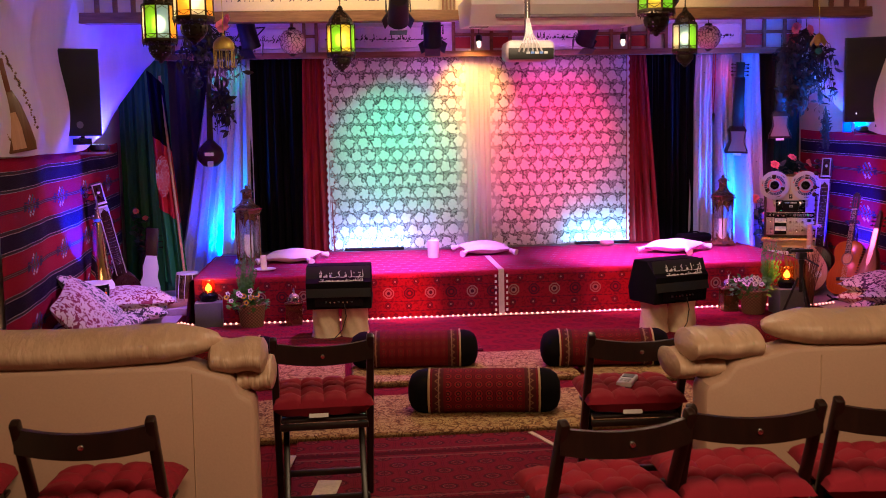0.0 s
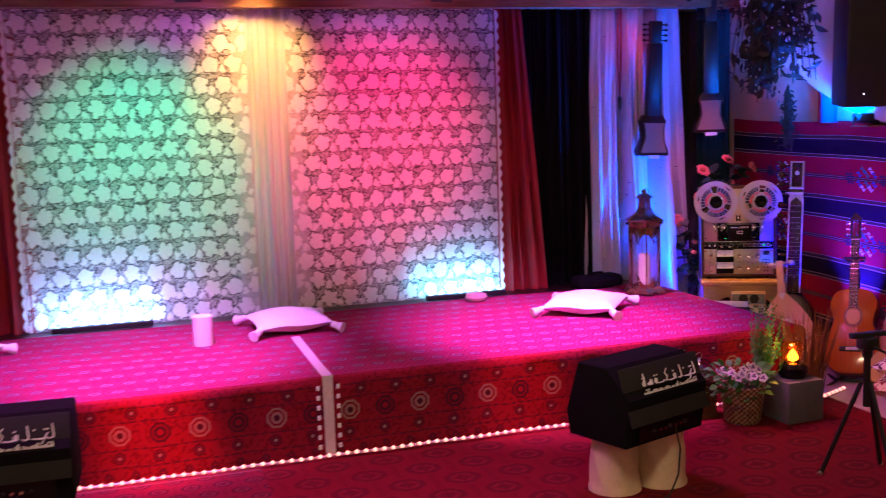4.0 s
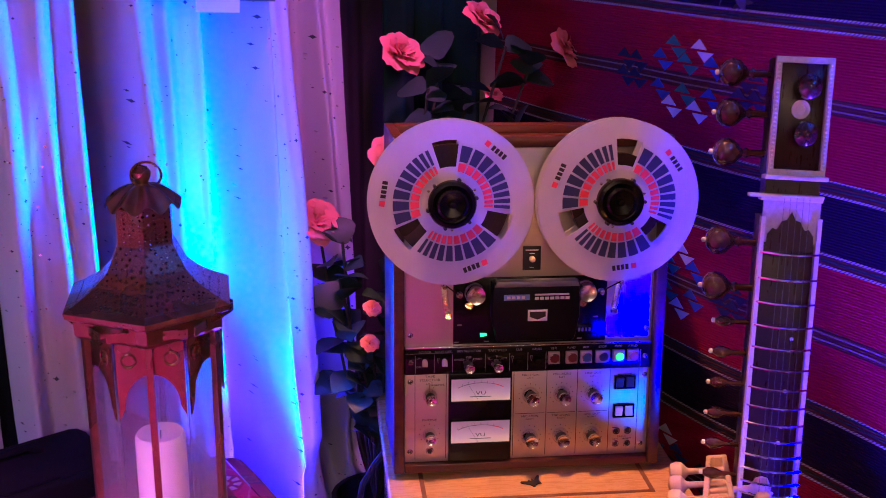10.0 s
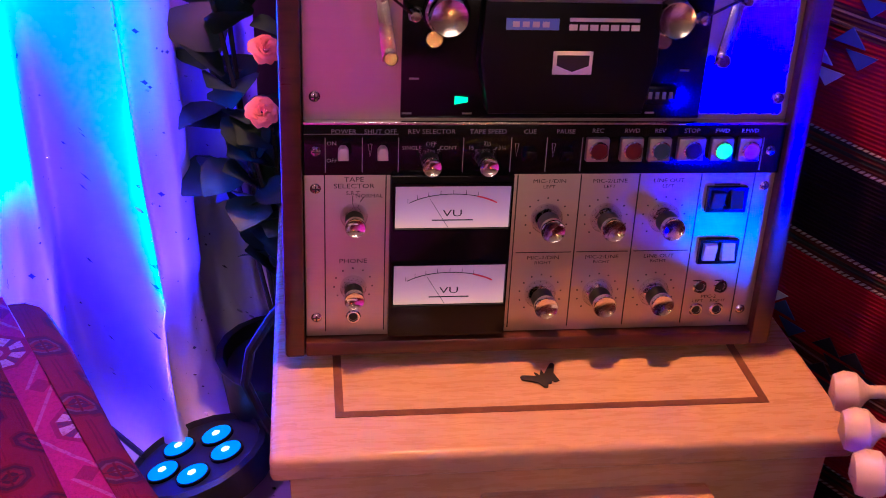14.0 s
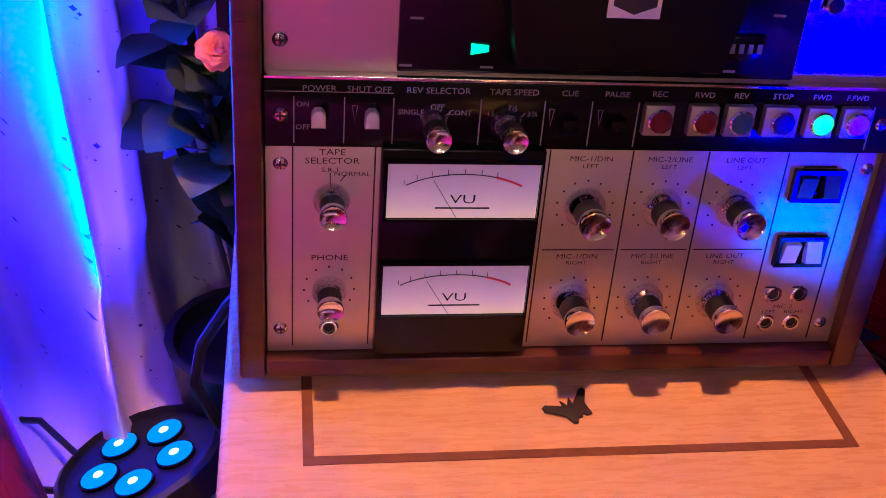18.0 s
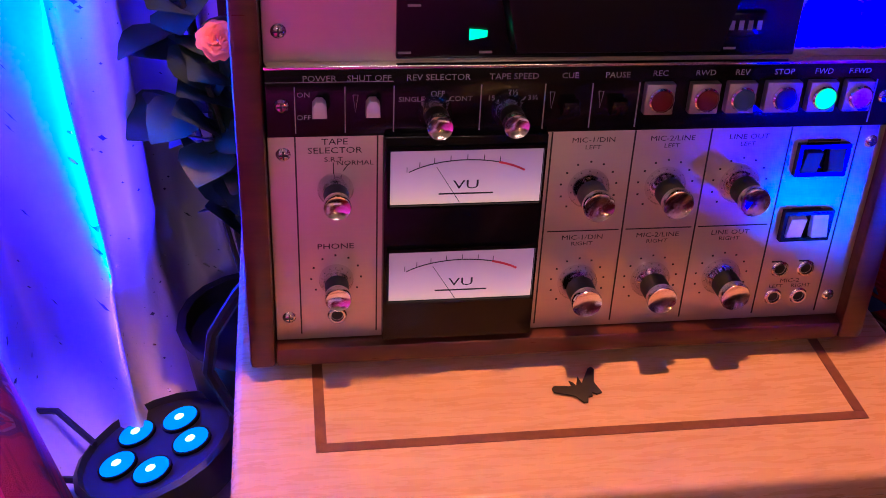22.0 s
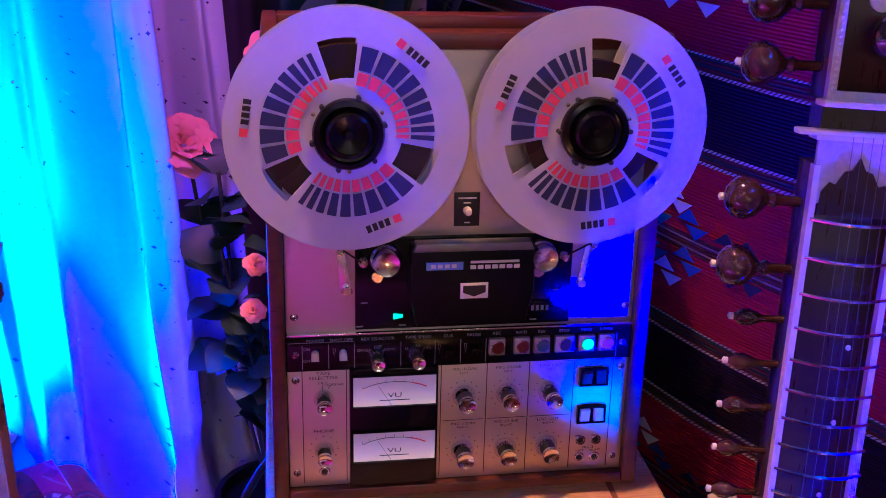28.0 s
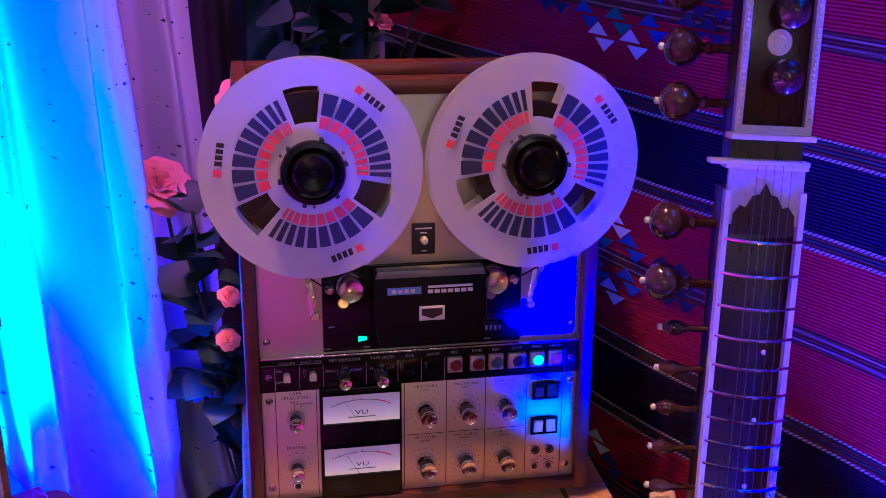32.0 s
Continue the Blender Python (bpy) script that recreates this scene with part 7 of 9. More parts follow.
rose_bush((4.04, 9.60, 0.0), [(-0.06, 0.12, 0.73), (-0.07, 0.02, 0.66), (-0.06, -0.05, 0.50), (-0.04, 0.06, 0.72), (0.0, -0.04, 0.62), (-0.03, -0.04, 0.52), (0.12, 0.0, 1.02), (0.17, 0.03, 1.05), (0.26, -0.06, 1.10), (0.30, -0.08, 1.05), (-0.01, -0.06, 0.46), (0.21, 0.0, 0.98)],
          [(3.972, 9.72, 0.745, 1.35, 50, -10), (4.156, 9.70, 1.07, 1.35, 45, 10), (4.285, 9.61, 1.14, 1.2, 40, 20), (4.42, 9.50, 1.09, 1.2, 50, 10), (4.045, 9.55, 0.905, 1.2, 60, -30), (3.99, 9.53, 0.62, 0.5, 40, 0), (3.98, 9.52, 0.555, 0.5, 40, -20), (4.33, 9.62, 0.99, 0.6, 30, 0)], 3,
          "artificial rose bush with coral blooms and dark leaves")

# ---- on and before the stage ----
def cushion_bm(w, d, h, n=16, puff=0.42):
    """A stuffed square cushion lying flat."""
    def fn(sign):
        def g(u, v):
            a, b = 2 * u - 1, 2 * v - 1
            edge = (max(0, 1 - abs(a) ** 2.4) * max(0, 1 - abs(b) ** 2.4)) ** puff
            pinch = 1 - 0.07 * (1 - abs(a)) - 0.0
            x = a * w / 2 * (1 - 0.06 * (1 - b * b))
            y = b * d / 2 * (1 - 0.06 * (1 - a * a))
            return (x, y, h / 2 + sign * h / 2 * edge + 0.004 * math.sin(5 * a + 3 * b))
        return g
    bm = joined(bm_sheet(fn(1), n, n), bm_sheet(fn(-1), n, n))
    bmesh.ops.remove_doubles(bm, verts=bm.verts[:], dist=0.004)
    bmesh.ops.recalc_face_normals(bm, faces=bm.faces[:])
    return bm


def tassel():
    return joined(bm_lathe([(0.0, 0.02), (0.016, 0.014), (0.02, 0.0), (0.016, -0.012), (0.0, -0.02)], 12), bm_lathe([(0.012, 0.0), (0.02, -0.02), (0.03, -0.055), (0.0, -0.056)], 12, m=pose(0, 0, 0, 0, 0, 0)))


pil = thing("floor_pillow", "plump white cotton pillow with corner tassels on the stage", "pillow", pose(2.905, 8.915, SZ + 0.006, 0, 0, -39), group="stage pillows")
part("cover", cushion_bm(0.41, 0.44, 0.105), M_WHITE_CLOTH, pil)
for sx in (-1, 1):
    for sy in (-1, 1):
        part("tassel", tassel(), M_WHITE_CLOTH, pil, at=Matrix.Translation((sx * 0.203, sy * 0.218, 0.040)) @ pose(0, 0, 0, 0, 0, math.degrees(math.atan2(sy, sx))) @ pose(0, 0, 0, 0, -75, 0))
copy_thing(pil, pose(1.245, 9.20, SZ + 0.006, 0, 0, 3))
copy_thing(pil, pose(-0.45, 9.02, SZ + 0.006, 0, 0, -14))
thing("pillar_candle", "short thick white pillar candle on the stage", "candle", pose(0.77, 8.99, SZ + 0.004), bm=bm_lathe([(0.05, 0.0), (0.051, 0.006), (0.05, 0.15), (0.046, 0.154), (0.02, 0.148), (0.0, 0.147)], 28), material=M_WAX)
thing("singing_bowl", "small rounded pinkish stone bowl on the stage", "bowl", pose(2.45, 9.50, SZ + 0.004), bm=bm_lathe([(0.03, 0.0), (0.06, 0.012), (0.068, 0.03), (0.06, 0.048), (0.04, 0.054), (0.0, 0.05)], 24), material=plain("pink_stone", (0.5, 0.33, 0.3), 0.7))
tr = thing("candle_dish", "white candle standing on a small white dish", "candle", pose(-0.66, 8.48, SZ + 0.004))
part("dish", bm_lathe([(0.05, 0.0), (0.09, 0.008), (0.1, 0.014), (0.09, 0.012), (0.0, 0.006)], 28), M_WHITE_CLOTH, tr)
part("candle", bm_lathe([(0.026, 0.006), (0.026, 0.12), (0.022, 0.124), (0.0, 0.12)], 20), M_WAX, tr)

# beaded band over the edge where the rugs meet
rn = thing("beaded_band", "white beaded woven band hanging over the stage edge", "band")
part("band", bm_sheet(lambda u, v: (1.222 + (u - 0.5) * 0.045 + 0.03 * max(0, v - 0.55), (SY0 - 0.018) if v < 0.4 else (SY0 - 0.018 + (v - 0.4) * 1.5), (0.01 + v / 0.4 * (SZ)) if v < 0.4 else SZ + 0.014), 2, 40, 0.003), plain("bead_white", (0.7, 0.62, 0.62), 0.5, vary=0.4, grain=140, bump=0.5), rn)
for i in range(7):
    for s in (-1, 1):
        part("tuft", bm_box(0.016, 0.006, 0.022, (1.222 + s * 0.045, SY0 - 0.016, 0.05 + 0.045 * i), 0.003), M_WHITE_CLOTH, rn)

# LED strips at the foot of the lace
M_STRIP = glowing("lit_strip", (0.55, 0.8, 1.0), 5.0)
for x0, x1 in ((0.0, 0.55), (2.18, 2.70)):
    ls = thing("led_strip", "thin LED strip lamp at the foot of the lace", "stage lamp", pose((x0 + x1) / 2, 9.66, SZ + 0.006), group="stage strips")
    part("housing", bm_box(x1 - x0, 0.05, 0.03, (0, 0, 0.015), 0.004), M_BLACK, ls)
    for i in range(8):
        part("led", bm_box(0.02, 0.02, 0.004, (-(x1 - x0) / 2 + (i + 0.5) * (x1 - x0) / 8, 0.012, 0.031)), M_STRIP, ls)

# rope light along the stage foot
rope = thing("rope_light", "warm rope light lying along the foot of the stage", "rope light")
path = [Vector((-1.42, 7.80, 0.018)), Vector((-1.28, 8.1, 0.02)), Vector((-1.20, 8.02, 0.016))] + [Vector((-1.1 + 0.2 * i, 8.005 - 0.012 * (i % 2), 0.016)) for i in range(24)] + [Vector((3.62, 7.93, 0.016)), Vector((3.75, 7.9, 0.02)), Vector((3.95, 8.0, 0.016))]
part("tube", bm_tube(path, 0.007, 8), plain("clear_tube", (0.6, 0.35, 0.32), 0.3, bump=0), rope)
bulb_mesh = mesh_of("bulb", bm_lathe([(0.0, -0.010), (0.009, -0.005), (0.0105, 0.003), (0.0, 0.011)], 8), glowing("rope_bulb", (1.0, 0.36, 0.28), 2.6))
acc, step, last = 0.0, 0.042, path[0]
for a, b in zip(path, path[1:]):
    seg = (b - a).length
    while acc < seg:
        part("bulb", bulb_mesh, None, rope, at=Matrix.Translation(a.lerp(b, acc / seg) + Vector((0, -0.004, 0.005))))
        acc += step
    acc -= seg


# wedge monitors on plaster drums
def drum_bm(r=0.100, h=0.226):
    bm = bmesh.new()
    n, rows = 60, 18
    grid = []
    for j in range(rows + 1):
        v = j / rows
        base = r * (1.0 - 0.10 * v) + (0.006 if v < 0.06 or v > 0.93 else 0.0)
        ringv = []
        for i in range(n):
            a = 2 * math.pi * i / n
            f = 0.0045 * max(-0.4, math.sin(7 * a + 8 * v)) if 0.08 < v < 0.9 else 0
            ringv.append(bm.verts.new(((base + f) * math.cos(a), (base + f) * math.sin(a), v * h)))
        grid.append(ringv)
    for a, b in zip(grid, grid[1:]):
        for i in range(n):
            bm.faces.new((a[i], a[(i + 1) % n], b[(i + 1) % n], b[i]))
    bm.faces.new(grid[-1])
    return bm


M_DRUM = plain("ochre_plaster", (0.72, 0.56, 0.36), 0.8, vary=0.15, grain=50, bump=0.4)
MESH_DRUM = mesh_of("drum", drum_bm(), M_DRUM)


GLYPHS = (((0.0, 1.0), (0.06, 0.4), (0.10, 0.0)), ((0.0, 0.05), (0.22, -0.06), (0.46, 0.02), (0.56, 0.22), (0.52, 0.34)), ((0.0, 0.30), (0.10, 0.05), (0.26, 0.0), (0.36, 0.10), (0.34, 0.36), (0.22, 0.40), (0.18, 0.18), (0.30, 0.0), (0.44, 0.02)),
          ((0.40, 0.40), (0.22, 0.20), (0.06, -0.10), (-0.10, -0.34), (-0.30, -0.42)), ((0.0, 0.22), (0.06, 0.02), (0.16, 0.0), (0.20, 0.18), (0.26, 0.0), (0.34, 0.02), (0.38, 0.20)), ((0.46, 0.96), (0.10, 0.62), (0.34, 0.36), (0.20, 0.04), (-0.04, 0.0)), ((0.0, 0.0), (0.40, -0.03), (0.90, 0.0), (1.10, 0.12)))


def script_bars(parent, y, x0, x1, z, h, seed, material, name="script_stroke", m=None, thick=0.075):
    """Unreadable flowing script as tapering pen strokes with a few dots."""
    rnd = random.Random(seed)
    m = m or Matrix.Identity(4)
    x = x0
    while x < x1:
        for _ in range(rnd.randint(2, 4)):
            g = rnd.choice(GLYPHS)
            pts = [m @ Vector((x + gx * h * 0.8, y, z + gz * h)) for gx, gz in g]
            fat = [h * thick * (0.45 + 0.75 * math.sin(math.pi * (i + 0.6) / (len(g) + 0.2))) for i in range(len(g))]
            part(name, bm_tube(pts, 0.002, 5, fat), material, parent)
            if rnd.random() < 0.45:
                for q in range(rnd.randint(1, 2)):
                    part("dot", bm_box(h * 0.13, 0.001, h * 0.13, m=m @ Matrix.Translation((x + h * (0.1 + 0.2 * q), y, z + h * rnd.choice((-0.34, 0.62)))) @ pose(0, 0, 0, 0, 45, 0)), material, parent)
            x += max(gx for gx, _ in g) * h * 0.62
        x += h * 0.28


def monitor(m, label):
    W = thing("floor_monitor", label, "loudspeaker", m, group="floor monitors")
    prof = [(-0.15, 0.0), (0.14, 0.0), (0.165, 0.20), (0.05, 0.315), (-0.10, 0.315), (-0.17, 0.10)]
    bm = bm_prism([(-y, z) for y, z in prof], 0.46, 0.008, pose(0.23, 0, 0) @ pose(0, 0, 0, 0, 0, 90))
    part("cabinet", bm, M_BAG, W, "matte black wedge cabinet")
    part("cover_flap", bm_box(0.452, 0.006, 0.235, m=Matrix.Translation((0, -0.141, 0.205)) @ pose(0, 0, 0, -18, 0, 0), bevel=0.002), plain("matte_black_cloth", (0.014, 0.014, 0.014), 0.9), W, "matte black cloth cover")
    t = pose(0, -0.150, 0.235, -18, 0, 0)
    lab = part("label_line", bm_box(0.30, 0.0012, 0.0012, m=t @ Matrix.Translation((0.02, 0, -0.027))), M_WHITE_INK, W, "white line of small print")
    x, rnd = -0.135, random.Random(6)
    while x < 0.17:
        w = rnd.choice((0.006, 0.0075, 0.009))
        h = rnd.choice((0.008, 0.008, 0.012))
        part("print_bar", bm_box(w, 0.0014, h, m=t @ Matrix.Translation((x + w / 2, 0, -0.027 + h / 2)), bevel=0.0004), M_WHITE_INK, lab, smooth=False)
        x += w + (0.0022 if rnd.random() < 0.88 else 0.007)
    script = part("script", bm_tube([t @ Vector((0.10 + 0.01 * q, -0.001, 0.008 - 0.004 * math.sin(q * 0.5))) for q in range(7)], 0.002, 5, [0.001, 0.002, 0.003, 0.0034, 0.003, 0.002, 0.001]), M_WHITE_INK, W, "white flowing script")
    script_bars(script, -0.001, -0.135, 0.160, 0.006, 0.050, 4, M_WHITE_INK, "stroke", t, 0.055)
    part("back_panel", bm_box(0.34, 0.004, 0.07, (0, -0.158, 0.055)), M_BLACK_GLOSS, W)
    for i in range(7):
        part("knob", bm_lathe([(0.007, 0.0), (0.006, 0.012), (0.0, 0.012)], 10, m=Matrix.Translation((-0.09 + 0.03 * i, -0.16, 0.055)) @ pose(0, 0, 0, 90, 0, 0)), M_CHROME if i % 3 else M_BLACK, W)
    part("cable", bm_tube([(0.04, -0.16, 0.04), (0.05, -0.175, -0.05), (0.02, -0.19, -0.15), (-0.04, -0.2, -0.215), (-0.07, -0.2, -0.222)], 0.004, 6), M_BLACK, W)
    return W


for cx, cy, yaw in ((-0.045, 7.43, -3), (2.305, 7.20, 20)):
    for s in (-1, 1):
        o = thing("plaster_drum", "ochre plaster drum with spiral relief under the loudspeaker", "drum stand", pose(cx + s * 0.103, cy, 0, 0, 0, 40 * s), group="plaster drums")
        part("body", MESH_DRUM, None, o)
    monitor(pose(cx, cy, 0.227, 0, 0, yaw) @ Matrix.Diagonal((1, 1, 0.95, 1)), "black wedge stage monitor with white script on two plaster drums")


# plants, votives and lanterns at the stage foot
def weave_mat(name, a, b):
    n = Nodes(name)
    s = n.xyz(n.coords("Object"))
    ang = n.math("ARCTAN2", s[1], s[0])
    w = n.math("MULTIPLY", n.math("SINE", n.math("MULTIPLY", ang, 22.0)), n.math("SINE", n.math("MULTIPLY", s[2], 260.0)))
    c = n.mix(n.math("GREATER_THAN", w, 0.0), a, b)
    n.bump(w, 0.9, 0.006)
    return n.done(c, 0.75)


M_WICKER = weave_mat("wicker", (0.42, 0.27, 0.14), (0.16, 0.08, 0.04))
M_FERN = plain("fern_green", (0.08, 0.33, 0.05), 0.6, vary=0.3, random_tone=0.5)
M_GREY_BLOCK = plain("grey_concrete", (0.13, 0.13, 0.14), 0.85, vary=0.25, grain=70, bump=0.4)
M_PANSY = plain("pansy_petal", (0.78, 0.75, 0.78), 0.7, vary=0.08)
M_PURPLE = plain("pansy_heart", (0.08, 0.02, 0.14), 0.7)
M_YELLOW = plain("yellow_petal", (0.75, 0.48, 0.04), 0.7)
MESH_LEAF2 = leaf_mesh("leaf", 0.045, 0.018, M_FERN)


def flower_mesh(name, material, n=5, r=0.022):
    bm = bmesh.new()
    for k in range(n):
        a = 2 * math.pi * k / n
        m = pose(0, 0, 0, 0, 0, math.degrees(a)) @ pose(0, 0, 0, 0, -12, 0)
        vs = [bm.verts.new(m @ Vector(p)) for p in ((0, 0, 0), (r * 0.6, -r * 0.55, 0.002), (r * 1.1, 0, 0.0), (r * 0.6, r * 0.55, 0.002))]
        bm.faces.new(vs)
    return mesh_of(name, bm, material)


MESH_PANSY, MESH_HEART, MESH_YELLOW = flower_mesh("blossom", M_PANSY), flower_mesh("heart", M_PURPLE, 3, 0.011), flower_mesh("blossom", M_YELLOW)


def planter(at, label, yellow, seed, ferns=True):
    rnd = random.Random(seed)
    P = thing("basket_planter", label, "potted plant", pose(*at), group="basket planters")
    part("basket", bm_lathe([(0.075, 0.0), (0.085, 0.01), (0.105, 0.17), (0.112, 0.18), (0.108, 0.188), (0.095, 0.18), (0.09, 0.15), (0.0, 0.15)], 32), M_WICKER, P, "brown wicker basket")
    part("soil", bm_lathe([(0.092, 0.155), (0.0, 0.165)], 20), M_STEM, P)
    top = Vector((0.115 if ferns else -0.05, 0.02, 0.17))
    fern = part("fern", bm_lathe([(0.012, 0.15), (0.004, 0.40)], 8, m=Matrix.Translation((top.x, top.y, 0))), M_STEM, P, "bushy green fern")
    verts, faces = [], []
    for i in range(46):
        a, reach, rise = rnd.uniform(0, 6.28), rnd.uniform(0.015, 0.085), rnd.uniform(0.12, 0.40)
        foot = Vector((top.x, top.y, 0.16 + 0.12 * rnd.random()))
        tip = Vector((top.x + reach * math.cos(a) + 0.03, top.y + reach * math.sin(a), 0.17 + rise * (1.05 - 4.5 * max(0.0, reach - 0.05))))
        mid = foot.lerp(tip, 0.5) + Vector((0.5 * reach * math.cos(a), 0.5 * reach * math.sin(a), -0.02))
        for k in range(30):
            q = 0.15 + 0.85 * k / 29
            p = foot * (1 - q) ** 2 + mid * 2 * q * (1 - q) + tip * q * q
            b, l = rnd.uniform(0, 6.28), 0.030 * (1.15 - 0.7 * q) * rnd.uniform(0.7, 1.2)
            out = Vector((math.cos(b), math.sin(b), rnd.uniform(0.5, 1.4))).normalized()
            wide = out.orthogonal().normalized() * 0.0028
            n0 = len(verts)
            verts += [p - wide, p + wide, p + out * l * 0.6 + wide * 1.3, p + out * l, p + out * l * 0.6 - wide * 1.3]
            faces.append((n0, n0 + 1, n0 + 2, n0 + 3, n0 + 4))
    needles = bpy.data.meshes.new("needles")
    needles.from_pydata([tuple(p) for p in verts], [], faces)
    needles.materials.append(M_FERN)
    tagged(part("needles", needles, None, fern, "feathery bright green needles"), kind="stuff")
    for i in range(110):
        a, r, z = rnd.uniform(0, 6.28), rnd.uniform(0.03, 0.15), rnd.uniform(0.14, 0.28)
        o = part("leaf", MESH_LEAF2, None, P)
        o.matrix_local = pose(-0.04 + r * math.cos(a), -0.02 + r * math.sin(a), z - 0.5 * max(0, r - 0.1), rnd.uniform(-40, 40), rnd.uniform(-50, 30), math.degrees(a))
    for i in range(16):
        a, r = rnd.uniform(2.2, 6.0), rnd.uniform(0.03, 0.14)
        m = pose(-0.05 + r * math.cos(a), -0.04 + r * math.sin(a), 0.26 + rnd.uniform(-0.03, 0.04) - 0.5 * max(0, r - 0.1), rnd.uniform(35, 80), 0, rnd.uniform(-40, 40))
        f = part("blossom", MESH_YELLOW if (yellow and i % 3) else MESH_PANSY, None, P, "", at=m)
        part("heart", MESH_HEART, None, f, at=pose(0, 0, 0.003, 0, 0, 200))
    return P


planter((3.17, 7.76, 0.0), "wicker basket with white pansies and a green fern", False, 1)
planter((-0.72, 8.16 - 0.24, 0.0), "wicker basket with yellow flowers and a green fern", True, 2, False)


def votive(at, label, seed):
    V = thing("votive_holder", label, "candle holder", pose(*at), group="votives")
    part("dish", bm_lathe([(0.058, 0.0), (0.072, 0.03), (0.07, 0.05), (0.05, 0.068), (0.0, 0.068)], 24), M_BLACK_GLOSS, V)
    g = part("glass", bm_lathe([(0.042, 0.066), (0.054, 0.09), (0.052, 0.14), (0.048, 0.165), (0.045, 0.165), (0.049, 0.14), (0.050, 0.09), (0.038, 0.07)], 28), glassy("amber_glass", (1.0, 0.42, 0.08), 0.15), V, "amber glass cup")
    g.visible_shadow = False
    part("flame", bm_lathe([(0.0, 0.072), (0.020, 0.082), (0.026, 0.098), (0.015, 0.12), (0.0, 0.138)], 14), glowing("candle_flame", (1.0, 0.40, 0.05), 18.0), V, "glowing candle flame")
    return V


for x, y in ((3.42, 7.72), (-1.05, 7.96 + 0.06)):
    b = thing("stone_cube", "dark grey concrete cube standing by the stage", "block", pose(x, y, 0, 0, 0, 3), group="stone cubes", bm=bm_box(0.205, 0.2, 0.20, (0, 0, 0.10), 0.006), material=M_GREY_BLOCK)
    votive((x, y, 0.20), "amber glass votive glowing on a concrete cube", 1)


def filigree_lantern(at, label, material, h=0.3):
    F = thing("metal_lantern", label, "lantern", pose(*at), group="small lanterns")
    part("base", bm_box(0.13, 0.13, 0.02, (0, 0, 0.01), 0.004), material, F)
    for sx in (-1, 1):
        for sy in (-1, 1):
            part("post", bm_box(0.012, 0.012, 0.15, (sx * 0.055, sy * 0.055, 0.095)), material, F)
    for k in range(4):
        part("side", bm_prism([(-0.05, 0.02), (0.05, 0.02), (0.05, 0.165), (0.036, 0.165), (0.036, 0.10), (0.0, 0.135), (-0.036, 0.10), (-0.036, 0.03), (0.036, 0.03), (0.036, 0.028), (-0.04, 0.028), (-0.04, 0.165), (-0.05, 0.165)][:3] + [(-0.05, 0.165)], 0.003, 0, pose(0, 0, 0, 0, 0, 90 * k) @ Matrix.Translation((0, -0.055, 0))), material, F)
    part("eave", bm_box(0.14, 0.14, 0.015, (0, 0, 0.177), 0.004), material, F)
    dome = part("dome", bm_lathe([(0.055, 0.185), (0.057, 0.205), (0.048, 0.232), (0.028, 0.25), (0.012, 0.256), (0.008, 0.27), (0.012, 0.275), (0.0, 0.295)], 20), M_CHROME, F, "pierced silver dome")
    for i in range(12):
        a = 2 * math.pi * i / 12
        part("slot", bm_box(0.006, 0.004, 0.026, m=pose(0, 0, 0, 0, 0, math.degrees(a)) @ Matrix.Translation((0, -0.0555, 0.212)) @ pose(0, 0, 0, -14, 0, 0)), M_INK, dome)
    part("handle", bm_tube([(0.016 * math.cos(t), 0, 0.30 + 0.016 * math.sin(t)) for t in [2 * math.pi * i / 14 for i in range(15)]], 0.002, 6), M_CHROME, F)
    return F


filigree_lantern((3.03, 7.92, 0.0), "small dark lantern with a pierced silver dome", M_BRASS)
filigree_lantern((-0.40, 7.93, 0.0), "small dark lantern with a pierced silver dome", M_BRASS)

# bundle of dry twigs behind the votive
tw = thing("twig_bundle", "bundle of dry brown twigs standing behind the votive", "dried plant", pose(3.62, 8.0 - 0.11, 0.0))
rnd = random.Random(8)
M_TWIG = plain("twig", (0.13, 0.04, 0.02), 0.6, vary=0.4)
for i in range(140):
    a, r = rnd.uniform(0, 6.28), 0.06 * math.sqrt(rnd.random())
    x, y = r * math.cos(a) * 1.5, r * math.sin(a)
    h = rnd.uniform(0.30, 0.50)
    part("twig", bm_tube([(x, y, 0.0), (x * 1.25 + rnd.uniform(-0.01, 0.01), y * 1.25, h * 0.5), (x * 1.9 + rnd.uniform(-0.03, 0.03), y * 1.9, h)], 0.0022, 4, [0.003, 0.0024, 0.001]), M_TWIG, tw)

# tripod with a small camera clamp
tp = thing("camera_tripod", "small black tripod standing on the dark carpet", "tripod", pose(3.16, 6.90, 0.0))
for k in range(3):
    a = radians(30 + 120 * k)
    lg = part("leg", bm_tube([(0.02 * math.cos(a), 0.02 * math.sin(a), 0.40), (0.17 * math.cos(a), 0.17 * math.sin(a), 0.012)], 0.009, 8), M_BLACK, tp)
    part("foot", bm_lathe([(0.012, 0.0), (0.012, 0.02), (0.008, 0.028)], 10, at=(0.172 * math.cos(a), 0.172 * math.sin(a), 0.0)), M_CHROME, lg)
part("column", bm_lathe([(0.014, 0.30), (0.014, 0.50), (0.02, 0.50), (0.02, 0.53)], 14), M_BLACK, tp)
part("head", bm_box(0.06, 0.07, 0.05, (0, 0, 0.555), 0.008), M_BLACK, tp)
part("pan_handle", bm_tube([(0, -0.02, 0.55), (0.05, -0.16, 0.50)], 0.006, 8), M_BLACK, tp)
part("clamp", bm_box(0.16, 0.03, 0.02, (0, 0, 0.59), 0.004), M_BLACK, tp)

